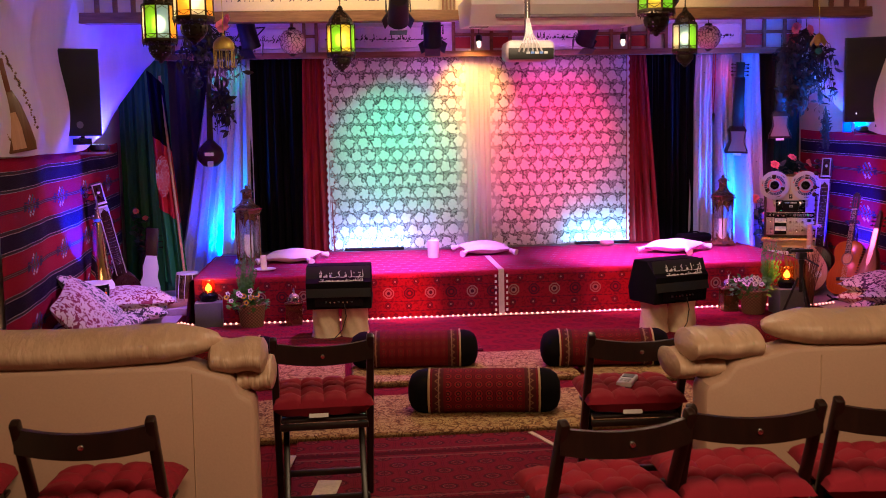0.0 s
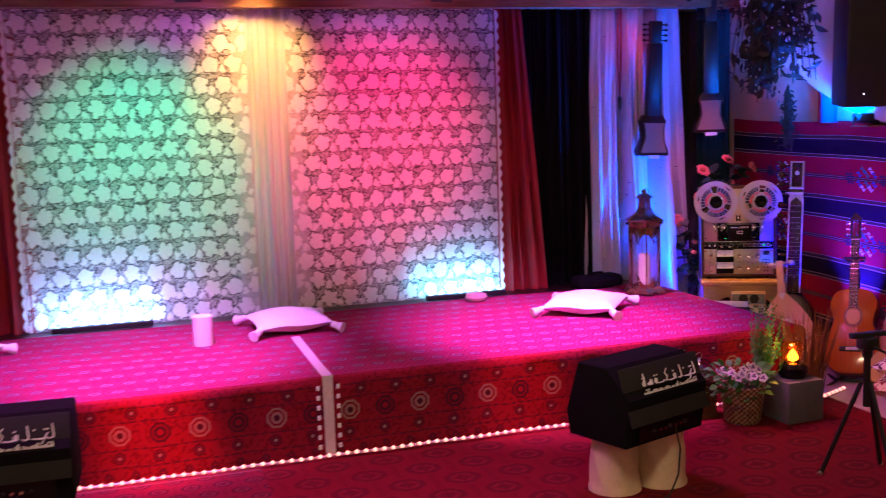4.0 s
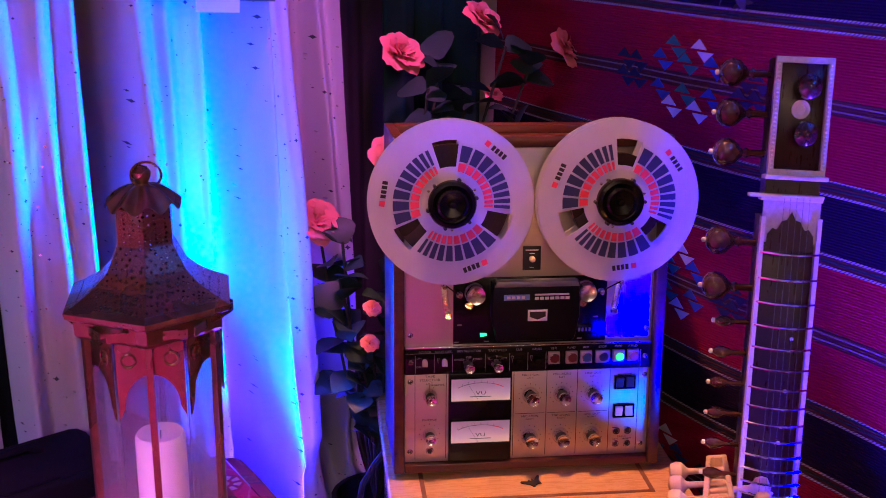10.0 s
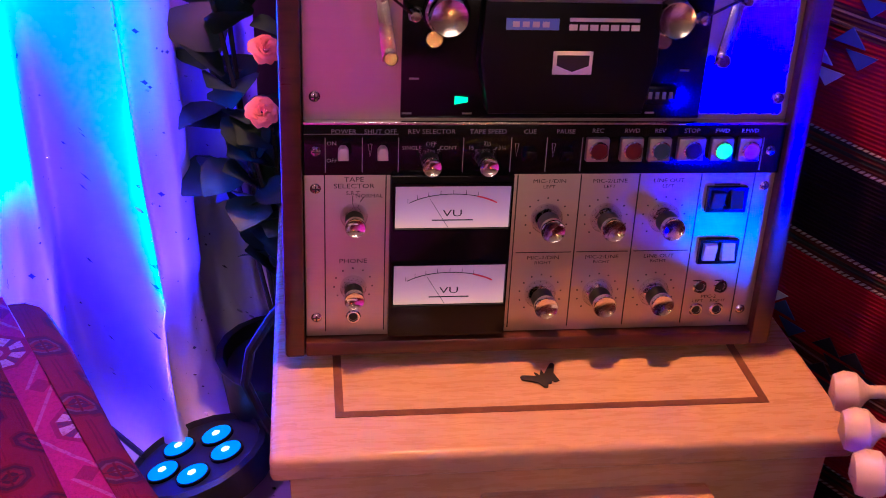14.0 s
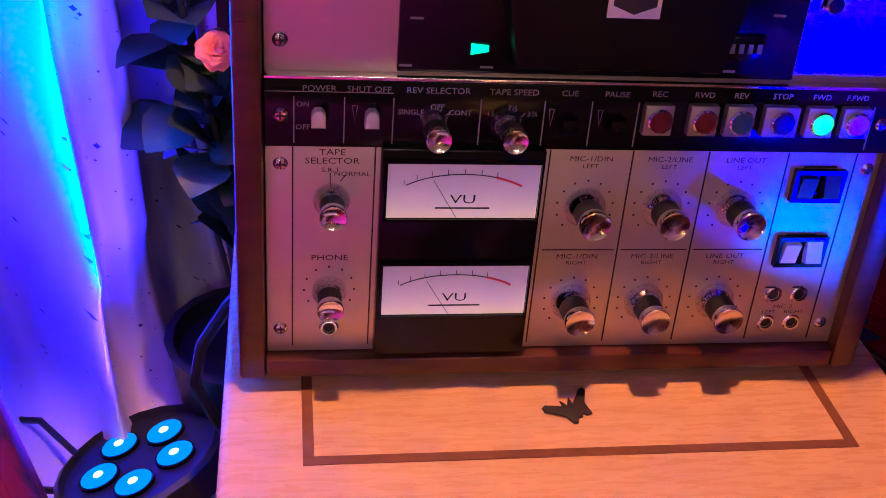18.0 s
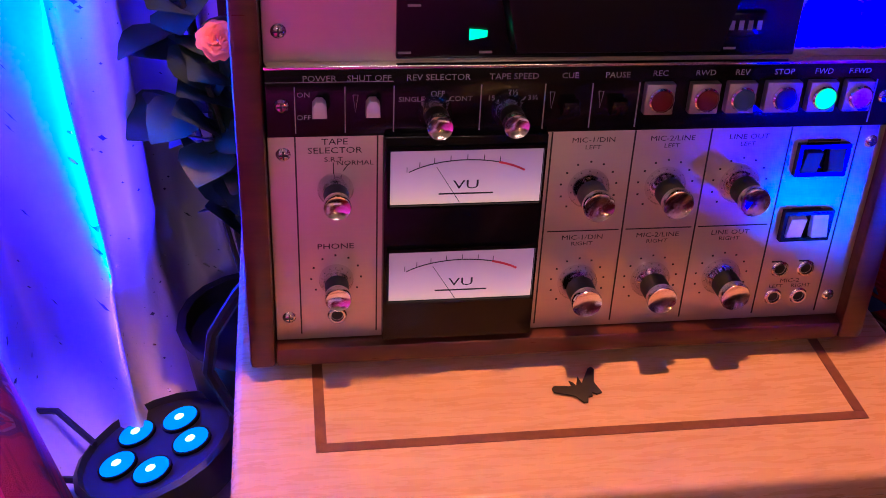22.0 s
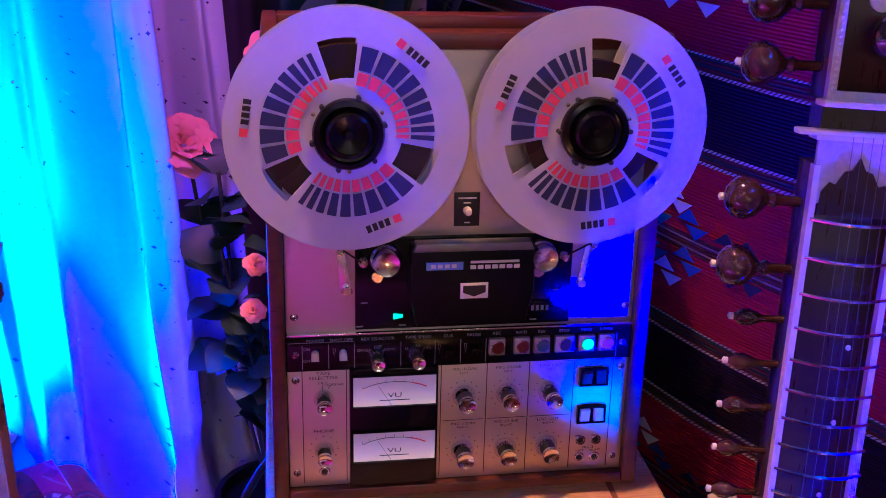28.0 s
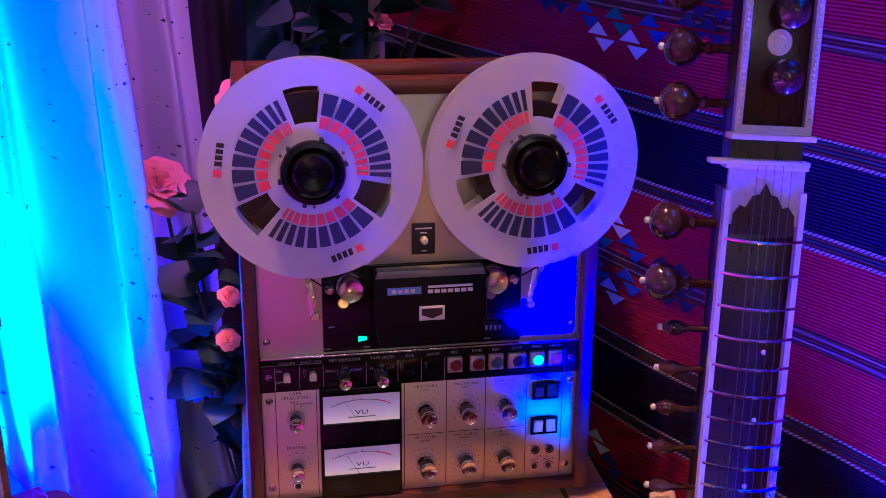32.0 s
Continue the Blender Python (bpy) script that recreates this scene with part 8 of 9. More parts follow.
# damask cushions by the walls
M_DAMASK = damask_mat("purple_damask", (0.62, 0.58, 0.64), (0.06, 0.02, 0.08), 26.0, 0.53)
M_DAMASK_RED = damask_mat("red_damask", (0.62, 0.52, 0.48), (0.22, 0.02, 0.05), 26.0, 0.53)
M_DAMASK_BLACK = damask_mat("black_damask", (0.6, 0.52, 0.48), (0.03, 0.02, 0.025), 26.0, 0.53)
for i, (x, y, z, rx, ry, rz, mt) in enumerate(((4.12, 7.52, 0.06, 0, 0, 35, M_DAMASK_RED), (4.14, 7.50, 0.16, 5, -4, 30, M_DAMASK), (3.98, 7.02, 0.06, 0, 0, 20, M_DAMASK_BLACK), (4.0, 7.0, 0.17, 0, 0, 50, M_DAMASK), (4.05, 6.45, 0.08, 0, 0, 10, M_DAMASK_RED), (4.22, 6.7, 0.30, 62, 0, 95, M_DAMASK),
                                               (-1.66, 8.15, 0.05, 0, 0, 10, M_DAMASK_BLACK), (-1.66, 8.18, 0.15, 3, 3, 25, M_DAMASK_RED), (-1.78, 7.55, 0.05, 0, 0, -10, M_DAMASK_BLACK), (-1.84, 7.62, 0.20, 40, 20, 70, M_DAMASK_BLACK), (-1.82, 7.2, 0.18, 55, -15, 90, M_DAMASK_RED))):
    thing("damask_cushion", "pale cushion printed with dark damask leaves piled by the wall", "cushion", pose(x, y, z, rx, ry, rz), group="damask cushions", bm=cushion_bm(0.56, 0.56, 0.15), material=mt)

# ---- seats and floor before the stage ----
def bolster(m, label):
    B = thing("bolster", label, "bolster", m, group="floor bolsters")
    L, R = 0.279, 0.114
    bm = bm_sheet(lambda u, v: ((u - 0.5) * 2 * L, R * math.cos(2 * math.pi * v) * (1.0 + 0.02 * math.sin(9 * u)), 0.103 + max(R * math.sin(2 * math.pi * v), -0.101)), 30, 36)
    part("cover", bm, M_BOLSTER, B, "dark red carpet-weave cover")
    for s in (-1, 1):
        prof = [(R * 1.0, 0.0), (R * 1.0, 0.03), (R * 0.94, 0.06), (R * 0.75, 0.092), (R * 0.4, 0.108), (0.0, 0.112)]
        part("end_cap", bm_lathe(prof, 28, m=Matrix.Translation((s * L, 0, 0.103)) @ pose(0, 0, 0, 0, s * 90, 0)), M_BLACK_VELVET, B, "black velvet end")
        ring = [(s * L, (R + 0.002) * math.cos(t), 0.103 + (R + 0.002) * math.sin(t)) for t in [2 * math.pi * i / 48 for i in range(49)]]
        part("cord", bm_tube(ring, 0.006, 6), M_CORD, B, "twisted gold cord")
        inner = [(s * (L - 0.05), (R + 0.001) * math.cos(t), 0.103 + (R + 0.001) * math.sin(t)) for t in [2 * math.pi * i / 32 for i in range(33)]]
        part("woven_band", bm_tube(inner, 0.004, 5), M_BAND, B)
    return B


M_BLACK_VELVET = plain("black_velvet", (0.005, 0.004, 0.005), 0.95, vary=0.4, grain=200, Specular_IOR_Level=0.1)
M_CORD = plain("gold_cord", (0.52, 0.34, 0.16), 0.6, vary=0.5, grain=160, bump=0.6)
M_BAND = plain("tan_band", (0.28, 0.13, 0.07), 0.8, vary=0.4, grain=120)
bol = bolster(pose(0.405, 6.25, 0.036, 0, 0, -5), "dark red carpet bolster with black velvet ends on the floor")
for x, y, rz in ((-0.81, 6.27, -2), (1.555, 6.09, -6), (2.66, 6.03, -5)):
    copy_thing(bol, pose(x, y, 0.036, 0, 0, rz))
copy_thing(bol, pose(0.69, 5.17, 0.036, 0, 0, -8))


def mattress(x0, x1, y0, y1, label):
    Mt = thing("floor_mattress", label, "mattress", pose((x0 + x1) / 2, (y0 + y1) / 2, 0))
    part("top", bm_box(x1 - x0, y1 - y0, 0.03, (0, 0, 0.0205), 0.012, 3), M_RUG_CREAM, Mt, "cream patterned cover")
    part("border", bm_box(x1 - x0 + 0.006, 0.012, 0.022, (0, -(y1 - y0) / 2, 0.0135), 0.004), M_FRINGE, Mt, "brown woven border")
    return Mt


M_FRINGE = floral_mat("brown_fringe", (0.20, 0.11, 0.045), (0.12, 0.045, 0.02), (0.05, 0.02, 0.01))
mattress(-1.35, -0.02, 5.93, 6.62, "cream patterned floor mattress behind the sofas")
mattress(0.02, 1.36, 5.87, 6.58, "cream patterned floor mattress before the stage")
mattress(1.40, 3.2, 5.74, 6.42, "cream patterned floor mattress before the stage")
mattress(-0.62, 1.9, 4.85, 5.57, "cream patterned floor mattress between the sofas")
block("aisle_rug", -0.25, 1.05, 3.0, 4.95, 0.0, 0.012, M_RUG_FLOOR, "worn red patterned rug in the aisle", "rug", "")
for x, y, w, l, rz in ((-0.12, 4.05, 0.10, 0.42, -8), (-0.28, 4.45, 0.03, 0.35, -6), (0.93, 4.62, 0.025, 0.42, 18)):
    thing("rug_fringe", "pale worn rug fringe lying on the floor", "fringe", pose(x, y, 0.014, 0, 0, rz), bm=bm_box(w, l, 0.006, (0, 0, 0), 0.002), material=plain("pale_fringe", (0.62, 0.5, 0.36), 0.9, vary=0.4, grain=60))


def bm_smooth_box(sx, sy, sz, at, r, m=None):
    return bm_box(sx, sy, sz, at, r, 4, m)


def wrinkled(bm, amount, scale, cuts=4):
    """Soft creases on an upholstered block."""
    bmesh.ops.subdivide_edges(bm, edges=bm.edges[:], cuts=cuts, use_grid_fill=True)
    bm.normal_update()
    for v in bm.verts:
        p = v.co * scale
        v.co += v.normal * amount * (noise.noise(p) + 0.6 * noise.noise(p * 2.7 + Vector((3, 1, 7))))
    return bm


def roll_bm(L, ry, rz, at, n=26, seed=0, sag=0.02):
    """A stuffed leather roll along x with gathered ends."""
    def fn(u, v):
        a = 2 * math.pi * v
        e = min(1.0, math.sin(math.pi * min(max(u, 1e-8), 1 - 1e-8)) * 3.2) ** 0.45
        wr = 1 + 0.035 * noise.noise(Vector((u * 16 + seed, math.cos(a) * 1.5, math.sin(a) * 1.5))) + 0.02 * noise.noise(Vector((u * 45, math.cos(a) * 3, seed)))
        return (at[0] + (u - 0.5) * L, at[1] + ry * e * wr * math.cos(a), at[2] + rz * e * wr * math.sin(a) + sag * math.sin(2 * math.pi * u * 2 + seed))
    bm = bm_sheet(fn, n * 3, 32)
    return bm


def sofa(m, w, label, reach, drop):
    """Its back to -y. reach widens the cushions of the wings, drop lowers the back."""
    S = thing("leather_sofa", label, "sofa", m, group="sofas")
    h, a, k = 0.762 - drop, w / 2, reach
    half = [(a, 0.05), (a, 0.62 - drop), (a - 0.01, 0.645 - drop), (a - 0.043 * k, 0.666 - drop), (a - 0.07 * k, 0.715 - drop), (a - 0.2 * k, h)]
    part("back", wrinkled(bm_prism(half + [(-x, z) for x, z in half[::-1]], 0.15, 0.02, pose(0, 0.02, 0)), 0.0, 4, 1), M_LEATHER_FLAT, S, "smooth beige leather back panel")
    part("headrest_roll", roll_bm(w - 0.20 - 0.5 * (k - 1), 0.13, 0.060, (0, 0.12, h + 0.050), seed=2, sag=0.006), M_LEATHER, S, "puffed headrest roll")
    for s in (-1, 1):
        part("arm", wrinkled(bm_smooth_box(0.16, 0.60, 0.46, (s * (a - 0.27), 0.42, 0.27), 0.06), 0.006, 4), M_LEATHER_FLAT, S)
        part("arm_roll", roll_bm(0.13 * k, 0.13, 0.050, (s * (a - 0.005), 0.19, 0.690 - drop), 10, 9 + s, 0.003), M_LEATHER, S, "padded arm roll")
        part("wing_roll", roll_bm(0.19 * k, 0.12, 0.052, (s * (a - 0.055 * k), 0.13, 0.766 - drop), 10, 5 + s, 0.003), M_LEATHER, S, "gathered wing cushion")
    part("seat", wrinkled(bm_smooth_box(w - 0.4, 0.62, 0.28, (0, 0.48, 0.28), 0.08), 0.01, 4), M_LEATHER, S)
    for x in (-w * 0.30, w * 0.06, w * 0.40):
        part("seam", bm_tube([(x, 0.0185, 0.07), (x, 0.0185, 0.40), (x + 0.004, 0.0185, h - 0.03)], 0.0022, 5), M_LEATHER, S)
    for sx in (-1, 1):
        for sy in (0.1, 0.65):
            part("foot", bm_lathe([(0.022, 0.0), (0.028, 0.06)], 12, at=(sx * (w / 2 - 0.12), sy, 0.0)), M_DARKWOOD, S)
    return S


sofa(pose(-1.255, 3.20, 0.0), 1.92, "beige leather sofa with puffed headrest facing the stage", 1.0, 0.0)
sofa(pose(2.150, 3.24, 0.0), 1.95, "beige leather sofa with wide wing cushions facing the stage", 1.5, 0.03)


def tufted_bm(w, d, h):
    def fn(sign):
        def g(u, v):
            a, b = 2 * u - 1, 2 * v - 1
            edge = (max(0, 1 - abs(a) ** 5) * max(0, 1 - abs(b) ** 5)) ** 0.4
            t = 0.0
            for i in (-0.45, 0.0, 0.45):
                for j in (-0.45, 0.0, 0.45):
                    t += math.exp(-((a - i) ** 2 + (b - j) ** 2) * 60)
            crease = max(max(math.exp(-((a - i) / 0.045) ** 2), math.exp(-((b - i) / 0.045) ** 2)) for i in (-0.45, 0.0, 0.45))
            return (a * w / 2, b * d / 2, h / 2 + sign * h / 2 * edge * (1 - 0.7 * min(t, 1) - 0.30 * crease * (1 - min(t, 1))) + 0.004 * noise.noise(Vector((7 * a, 7 * b, sign))))
        return g
    bm = joined(bm_sheet(fn(1), 40, 40), bm_sheet(fn(-1), 12, 12))
    bmesh.ops.recalc_face_normals(bm, faces=bm.faces[:])
    return bm


def folding_chair(m, label):
    """Dark folding chair with a bowed top rail; it faces +y."""
    C = thing("folding_chair", label, "chair", m, group="folding chairs")
    w = 0.385
    for s in (-1, 1):
        part("back_leg", bm_box(0.028, 0.036, 0.84, m=Matrix.Translation((s * (w / 2 - 0.014), 0.14, 0.365)) @ pose(0, 0, 0, 22, 0, 0), bevel=0.008), M_DARKWOOD, C)
        part("front_leg", bm_box(0.024, 0.032, 0.56, m=Matrix.Translation((s * (w / 2 - 0.045), 0.16, 0.235)) @ pose(0, 0, 0, -34, 0, 0), bevel=0.006), M_DARKWOOD, C)

    def rail(u, v):
        a = (u - 0.5) * 2
        return (a * (w / 2 - 0.005), -0.012 - 0.030 * (1 - a * a), 0.735 - 0.075 * v - 0.016 * (1 - a * a))
    part("top_rail", bm_sheet(rail, 16, 4, 0.018), M_DARKWOOD, C, "bowed dark top rail")
    part("stud", bm_lathe([(0.009, 0.0), (0.008, 0.003), (0.0, 0.004)], 14, m=Matrix.Translation((0.0, -0.044, 0.682)) @ pose(0, 0, 0, 90, 0, 0)), M_BRUSHED, C)
    for y in range(5):
        part("seat_slat", bm_box(w - 0.06, 0.055, 0.014, (0, 0.07 + 0.065 * y, 0.405), 0.004), M_DARKWOOD, C)
    for z, y in ((0.12, 0.255), (0.08, 0.06), (0.38, 0.05)):
        part("stretcher", bm_box(w - 0.05, 0.022, 0.026, (0, y, z), 0.005), M_DARKWOOD, C)
    cu = thing("seat_cushion", "tufted red seat cushion tied to a folding chair", "cushion", m @ pose(0, 0.20, 0.414), group="seat cushions", bm=tufted_bm(0.38, 0.37, 0.10), material=M_RED_CUSHION)
    part("care_tag", bm_box(0.072, 0.002, 0.016, m=Matrix.Translation((-0.02, -0.186, 0.020)) @ pose(0, 0, 0, -12, 0, 0)), M_WHITE_CLOTH, cu, "small white care tag")
    return C


for x, y, rz in ((-0.095, 3.82, 2), (1.07, 3.68, -3), (-0.71, 2.80, -3), (-1.20, 2.86, 2), (0.72, 2.60, 9), (1.095, 2.66, -2), (1.515, 2.66, -6)):
    folding_chair(pose(x, y, 0, 0, 0, rz) @ Matrix.Diagonal((1, 1, 0.955, 1)), "dark wooden folding chair facing the stage")
rm = thing("remote_control", "white remote control lying on a red cushion", "remote control", pose(1.075, 3.86, 0.482, 3, 0, -28))
part("body", bm_box(0.06, 0.125, 0.02, (0, 0, 0.010), 0.006, 3), M_WHITE_CLOTH, rm)
part("display", bm_box(0.044, 0.04, 0.003, (0, 0.03, 0.0205)), plain("grey_display", (0.16, 0.17, 0.15), 0.3, bump=0), rm)
for i in range(3):
    for j in range(3):
        part("key", bm_box(0.010, 0.008, 0.003, (-0.014 + 0.014 * i, -0.045 + 0.014 * j, 0.021)), M_ROCKER, rm)

# ---- walls above the hangings ----
def swag(name, label, x, sign, y0, y1, belly):
    """White cloth swagged over the wall above the hanging."""
    def fn(u, v):
        y = y0 + u * (y1 - y0)
        fold = 0.10 * abs(math.sin(13 * u + 3 * (1 - v) * u + 1.6 * v)) + 0.04 * math.sin(37 * u + 5 * v)
        k = min(1.0, max(0.0, (y - 7.9) / 1.5))
        hem = 1.36 + 0.66 * k * k
        return (x + sign * (-0.06 - belly * k * k * (0.55 + 0.45 * math.sin(math.pi * v)) - 0.03 * math.sin(3 * math.pi * v) - fold * 0.5), y, hem + v * (2.74 - hem))
    return thing(name, label, "drapery", bm=bm_sheet(fn, 70, 24), material=M_VOILE)


swag("white_drapery", "white voile drapery above the striped hanging", 4.44, 1, 9.4, 5.5, 0.10)
swag("white_drapery", "white voile drapery above the striped hanging", -2.04, -1, 9.6, 5.5, 0.36)


def loudspeaker(m, label):
    S = thing("loudspeaker", label, "loudspeaker", m, group="wall loudspeakers")
    part("cabinet", bm_prism([(-0.21, 0.0), (0.21, 0.0), (0.21, 0.68), (-0.21, 0.68)], 0.30, 0.012), M_BLACK, S, "black cabinet")
    part("grille", bm_box(0.40, 0.006, 0.655, (0, -0.004, 0.34), 0.002), plain("speaker_grille", (0.010, 0.010, 0.011), 0.7, vary=0.3, grain=900, bump=0.5), S, "black perforated grille")
    part("badge", bm_lathe([(0.028, 0.0), (0.028, 0.003), (0.0, 0.004)], 20, m=Matrix.Translation((0.03, -0.007, 0.09)) @ pose(0, 0, 0, 90, 0, 0)), plain("grey_badge", (0.12, 0.12, 0.12), 0.4), S)
    part("pilot_lamp", bm_lathe([(0.004, 0.0), (0.0, 0.004)], 8, m=Matrix.Translation((-0.12, -0.007, 0.07)) @ pose(0, 0, 0, 90, 0, 0)), glowing("pilot", (0.8, 0.85, 1.0), 6.0), S)
    part("bracket", joined(bm_box(0.05, 0.22, 0.02, (0.05, 0.10, -0.03), 0.003), bm_box(0.16, 0.02, 0.05, (0.05, 0.18, -0.055), 0.003), bm_box(0.03, 0.03, 0.06, (0.05, 0.08, -0.02))), M_BLACK, S, "black metal bracket")
    return S


loudspeaker(pose(-1.865, 7.62, 1.475, 4, 0, 16) @ Matrix.Diagonal((0.82, 0.9, 0.9, 1)), "black loudspeaker on a wall bracket")
loudspeaker(pose(4.30, 8.14, 1.47, 4, 0, -24), "black loudspeaker on a wall bracket")
par_can(pose(4.345, 8.35, 1.432, 0, 0, 0), "black LED lamp on the ledge above the hanging", (0.0, 0.5, 1.0), 5.0, 5, 0.07)
par_can(pose(-1.90, 8.42, 1.405, 0, 0, 0), "black LED lamp on the ledge above the hanging", (0.0, 0.5, 1.0), 5.0, 5, 0.07)
block("ledge", 4.30, 4.45, 8.28, 8.42, 1.362, 1.37, M_BEAM, "narrow wooden ledge above the striped hanging", "shelf")
block("ledge", -2.05, -1.82, 8.33, 8.52, 1.335, 1.35, M_BEAM, "narrow wooden ledge above the striped hanging", "shelf")
rd = thing("cloth_banner", "red and blue cloth tied beside the loudspeaker", "cloth", pose(4.385, 8.75, 1.385))
part("red_strip", bm_sheet(lambda u, v: (0.02 * math.sin(9 * u), (u - 0.5) * 0.14, v * 0.6), 10, 12, 0.003), M_RED_DRAPE, rd)
part("blue_strip", bm_sheet(lambda u, v: (-0.02 + 0.02 * math.sin(8 * u), (u - 0.5) * 0.18 - 0.05, v * 0.4 + 0.0), 10, 12, 0.003), plain("blue_cloth", (0.02, 0.12, 0.5), 0.8), rd)

# ---- header, beam and ceiling fittings ----
for i, (x0, x1) in enumerate(((-1.25, -0.42), (-0.2, 1.05), (1.75, 2.35), (3.05, 3.78))):
    p = thing("calligraphy_panel", "pale panel painted with flowing dark script", "panel", pose(0, 0, 0), group="calligraphy panels")
    part("board", bm_box(x1 - x0, 0.02, 0.20, ((x0 + x1) / 2, 9.648, 2.32), 0.03, 3), M_LILAC_BOARD, p)
    script_bars(p, 9.636, x0 + 0.08, x1 - 0.08, 2.30, 0.05, i, M_INK)
for x0, x1 in ((-0.42, -0.2), (1.05, 1.75), (2.35, 3.05), (3.8, 4.4), (-2.0, -1.3)):
    n = max(2, int((x1 - x0) / 0.17))
    lat = thing("header_lattice", "wooden lattice with small pale panes in the header", "lattice", pose(0, 0, 0))
    for k in range(n + 1):
        x = x0 + (x1 - x0) * k / n
        part("upright", bm_box(0.03, 0.03, 0.28, (x, 9.63, 2.33), 0.003), M_BEAM, lat)
    part("rail", bm_box(x1 - x0, 0.026, 0.028, ((x0 + x1) / 2, 9.63, 2.335), 0.003), M_BEAM, lat)
    for k in range(0, n, 2):
        x = x0 + (x1 - x0) * (k + 0.5) / n
        part("red_pane", bm_box((x1 - x0) / n - 0.035, 0.006, 0.10, (x, 9.645, 2.265)), M_BRICKRED, lat)
for i, (x0, x1) in enumerate(((-1.0, 0.78), (2.25, 3.75))):
    p = thing("calligraphy_panel", "cream panel above the beam painted with dark script", "panel", pose(0, 0, 0), group="calligraphy panels")
    part("board", bm_box(x1 - x0, 0.02, 0.30, ((x0 + x1) / 2, 8.23, 2.555), 0.004), M_CREAM_BOARD, p)
    script_bars(p, 8.218, x0 + 0.1, x1 - 0.1, 2.50, 0.06, 20 + i, M_INK)
for i in range(16):
    x = -1.95 + 0.135 * i if i < 7 else (0.82 + 0.03 * (i - 7) if i < 11 else 3.85 + 0.13 * (i - 11))
    thing("ceiling_slat", "upright wooden slat above the beam", "slat", pose(x, 8.24, 2.57), group="beam slats", bm=bm_box(0.035 if i < 7 or i > 10 else 0.014, 0.03, 0.34, (0, 0, 0), 0.003), material=M_BEAM)
# ceiling air conditioner
ac = thing("air_conditioner", "white ceiling-hung air conditioner with a slanted underside", "air conditioner", pose(0, 0, 0))
acb = bm_prism([(y - 7.6, z) for y, z in ((7.28, 2.33), (7.42, 2.20), (8.0, 2.23), (8.10, 2.42), (7.3, 2.42))], 1.28, 0.01, Matrix.Translation((2.20, 7.6, 0)) @ pose(0, 0, 0, 0, 0, 90))
part("casing", acb, plain("white_casing", (0.72, 0.68, 0.66), 0.4, vary=0.05), ac, "white plastic casing")
part("louvre", bm_box(1.0, 0.05, 0.012, m=Matrix.Translation((1.6, 7.345, 2.262)) @ pose(0, 0, 0, 42, 0, 0)), plain("grey_louvre", (0.25, 0.22, 0.24), 0.5), ac)
part("intake", bm_box(1.05, 0.34, 0.006, (1.58, 7.72, 2.211)), plain("intake_grille", (0.45, 0.42, 0.42), 0.6), ac, "grey intake grille")
part("sticker", bm_box(0.13, 0.12, 0.006, (1.02, 7.62, 2.209)), M_BLACK, ac)
for x in (1.0, 2.1):
    part("hanger", bm_box(0.03, 0.03, 0.34, (x, 7.8, 2.585)), M_BLACK, ac)

# projector
pj = thing("projector", "white ceiling projector with sockets on its back", "projector", pose(1.195, 6.62, 1.895))
part("casing", bm_box(0.31, 0.24, 0.125, (0, 0, 0.0625), 0.035, 4), plain("projector_white", (0.7, 0.66, 0.66), 0.4, vary=0.05), pj)
part("socket_panel", bm_box(0.285, 0.006, 0.07, (0, -0.121, 0.04), 0.002), M_BLACK, pj, "dark socket panel")
for i in range(5):
    part("socket", bm_box(0.022, 0.006, 0.014, (-0.02 + 0.028 * i, -0.126, 0.045)), M_LOGO_BLUE if i in (1, 3) else M_ROCKER, pj)
for i in range(6):
    part("cable", bm_tube([(-0.08 + 0.03 * i, -0.124, 0.05), (-0.06 + 0.02 * i, -0.15, 0.10), (-0.02 + 0.008 * i, -0.06, 0.17), (0, 0, 0.30)], 0.005, 6), M_WHITE_CLOTH, pj)
part("pole", bm_lathe([(0.02, 0.10), (0.02, 0.85), (0.06, 0.85)], 14), M_CHROME, pj)


# hanging lanterns of coloured glass
M_DARKBRASS = plain("dark_brass", (0.05, 0.035, 0.02), 0.45, 0.7, vary=0.4, grain=80, bump=0.4)
M_PIERCED_DARK = pierced_mat("pierced_dark_brass", (0.045, 0.032, 0.02), 62.0, 0.36, 0.45, 0.7)


G_AMBER, G_GREEN, G_BLUE, G_CLEAR, G_YEL = (stained_glass("amber_pane", (1.0, 0.55, 0.1)), stained_glass("green_pane", (0.35, 0.85, 0.1)), stained_glass("blue_pane", (0.35, 0.6, 1.0)), stained_glass("milk_pane", (0.9, 0.92, 0.9)), stained_glass("yellow_pane", (0.95, 0.85, 0.2)))


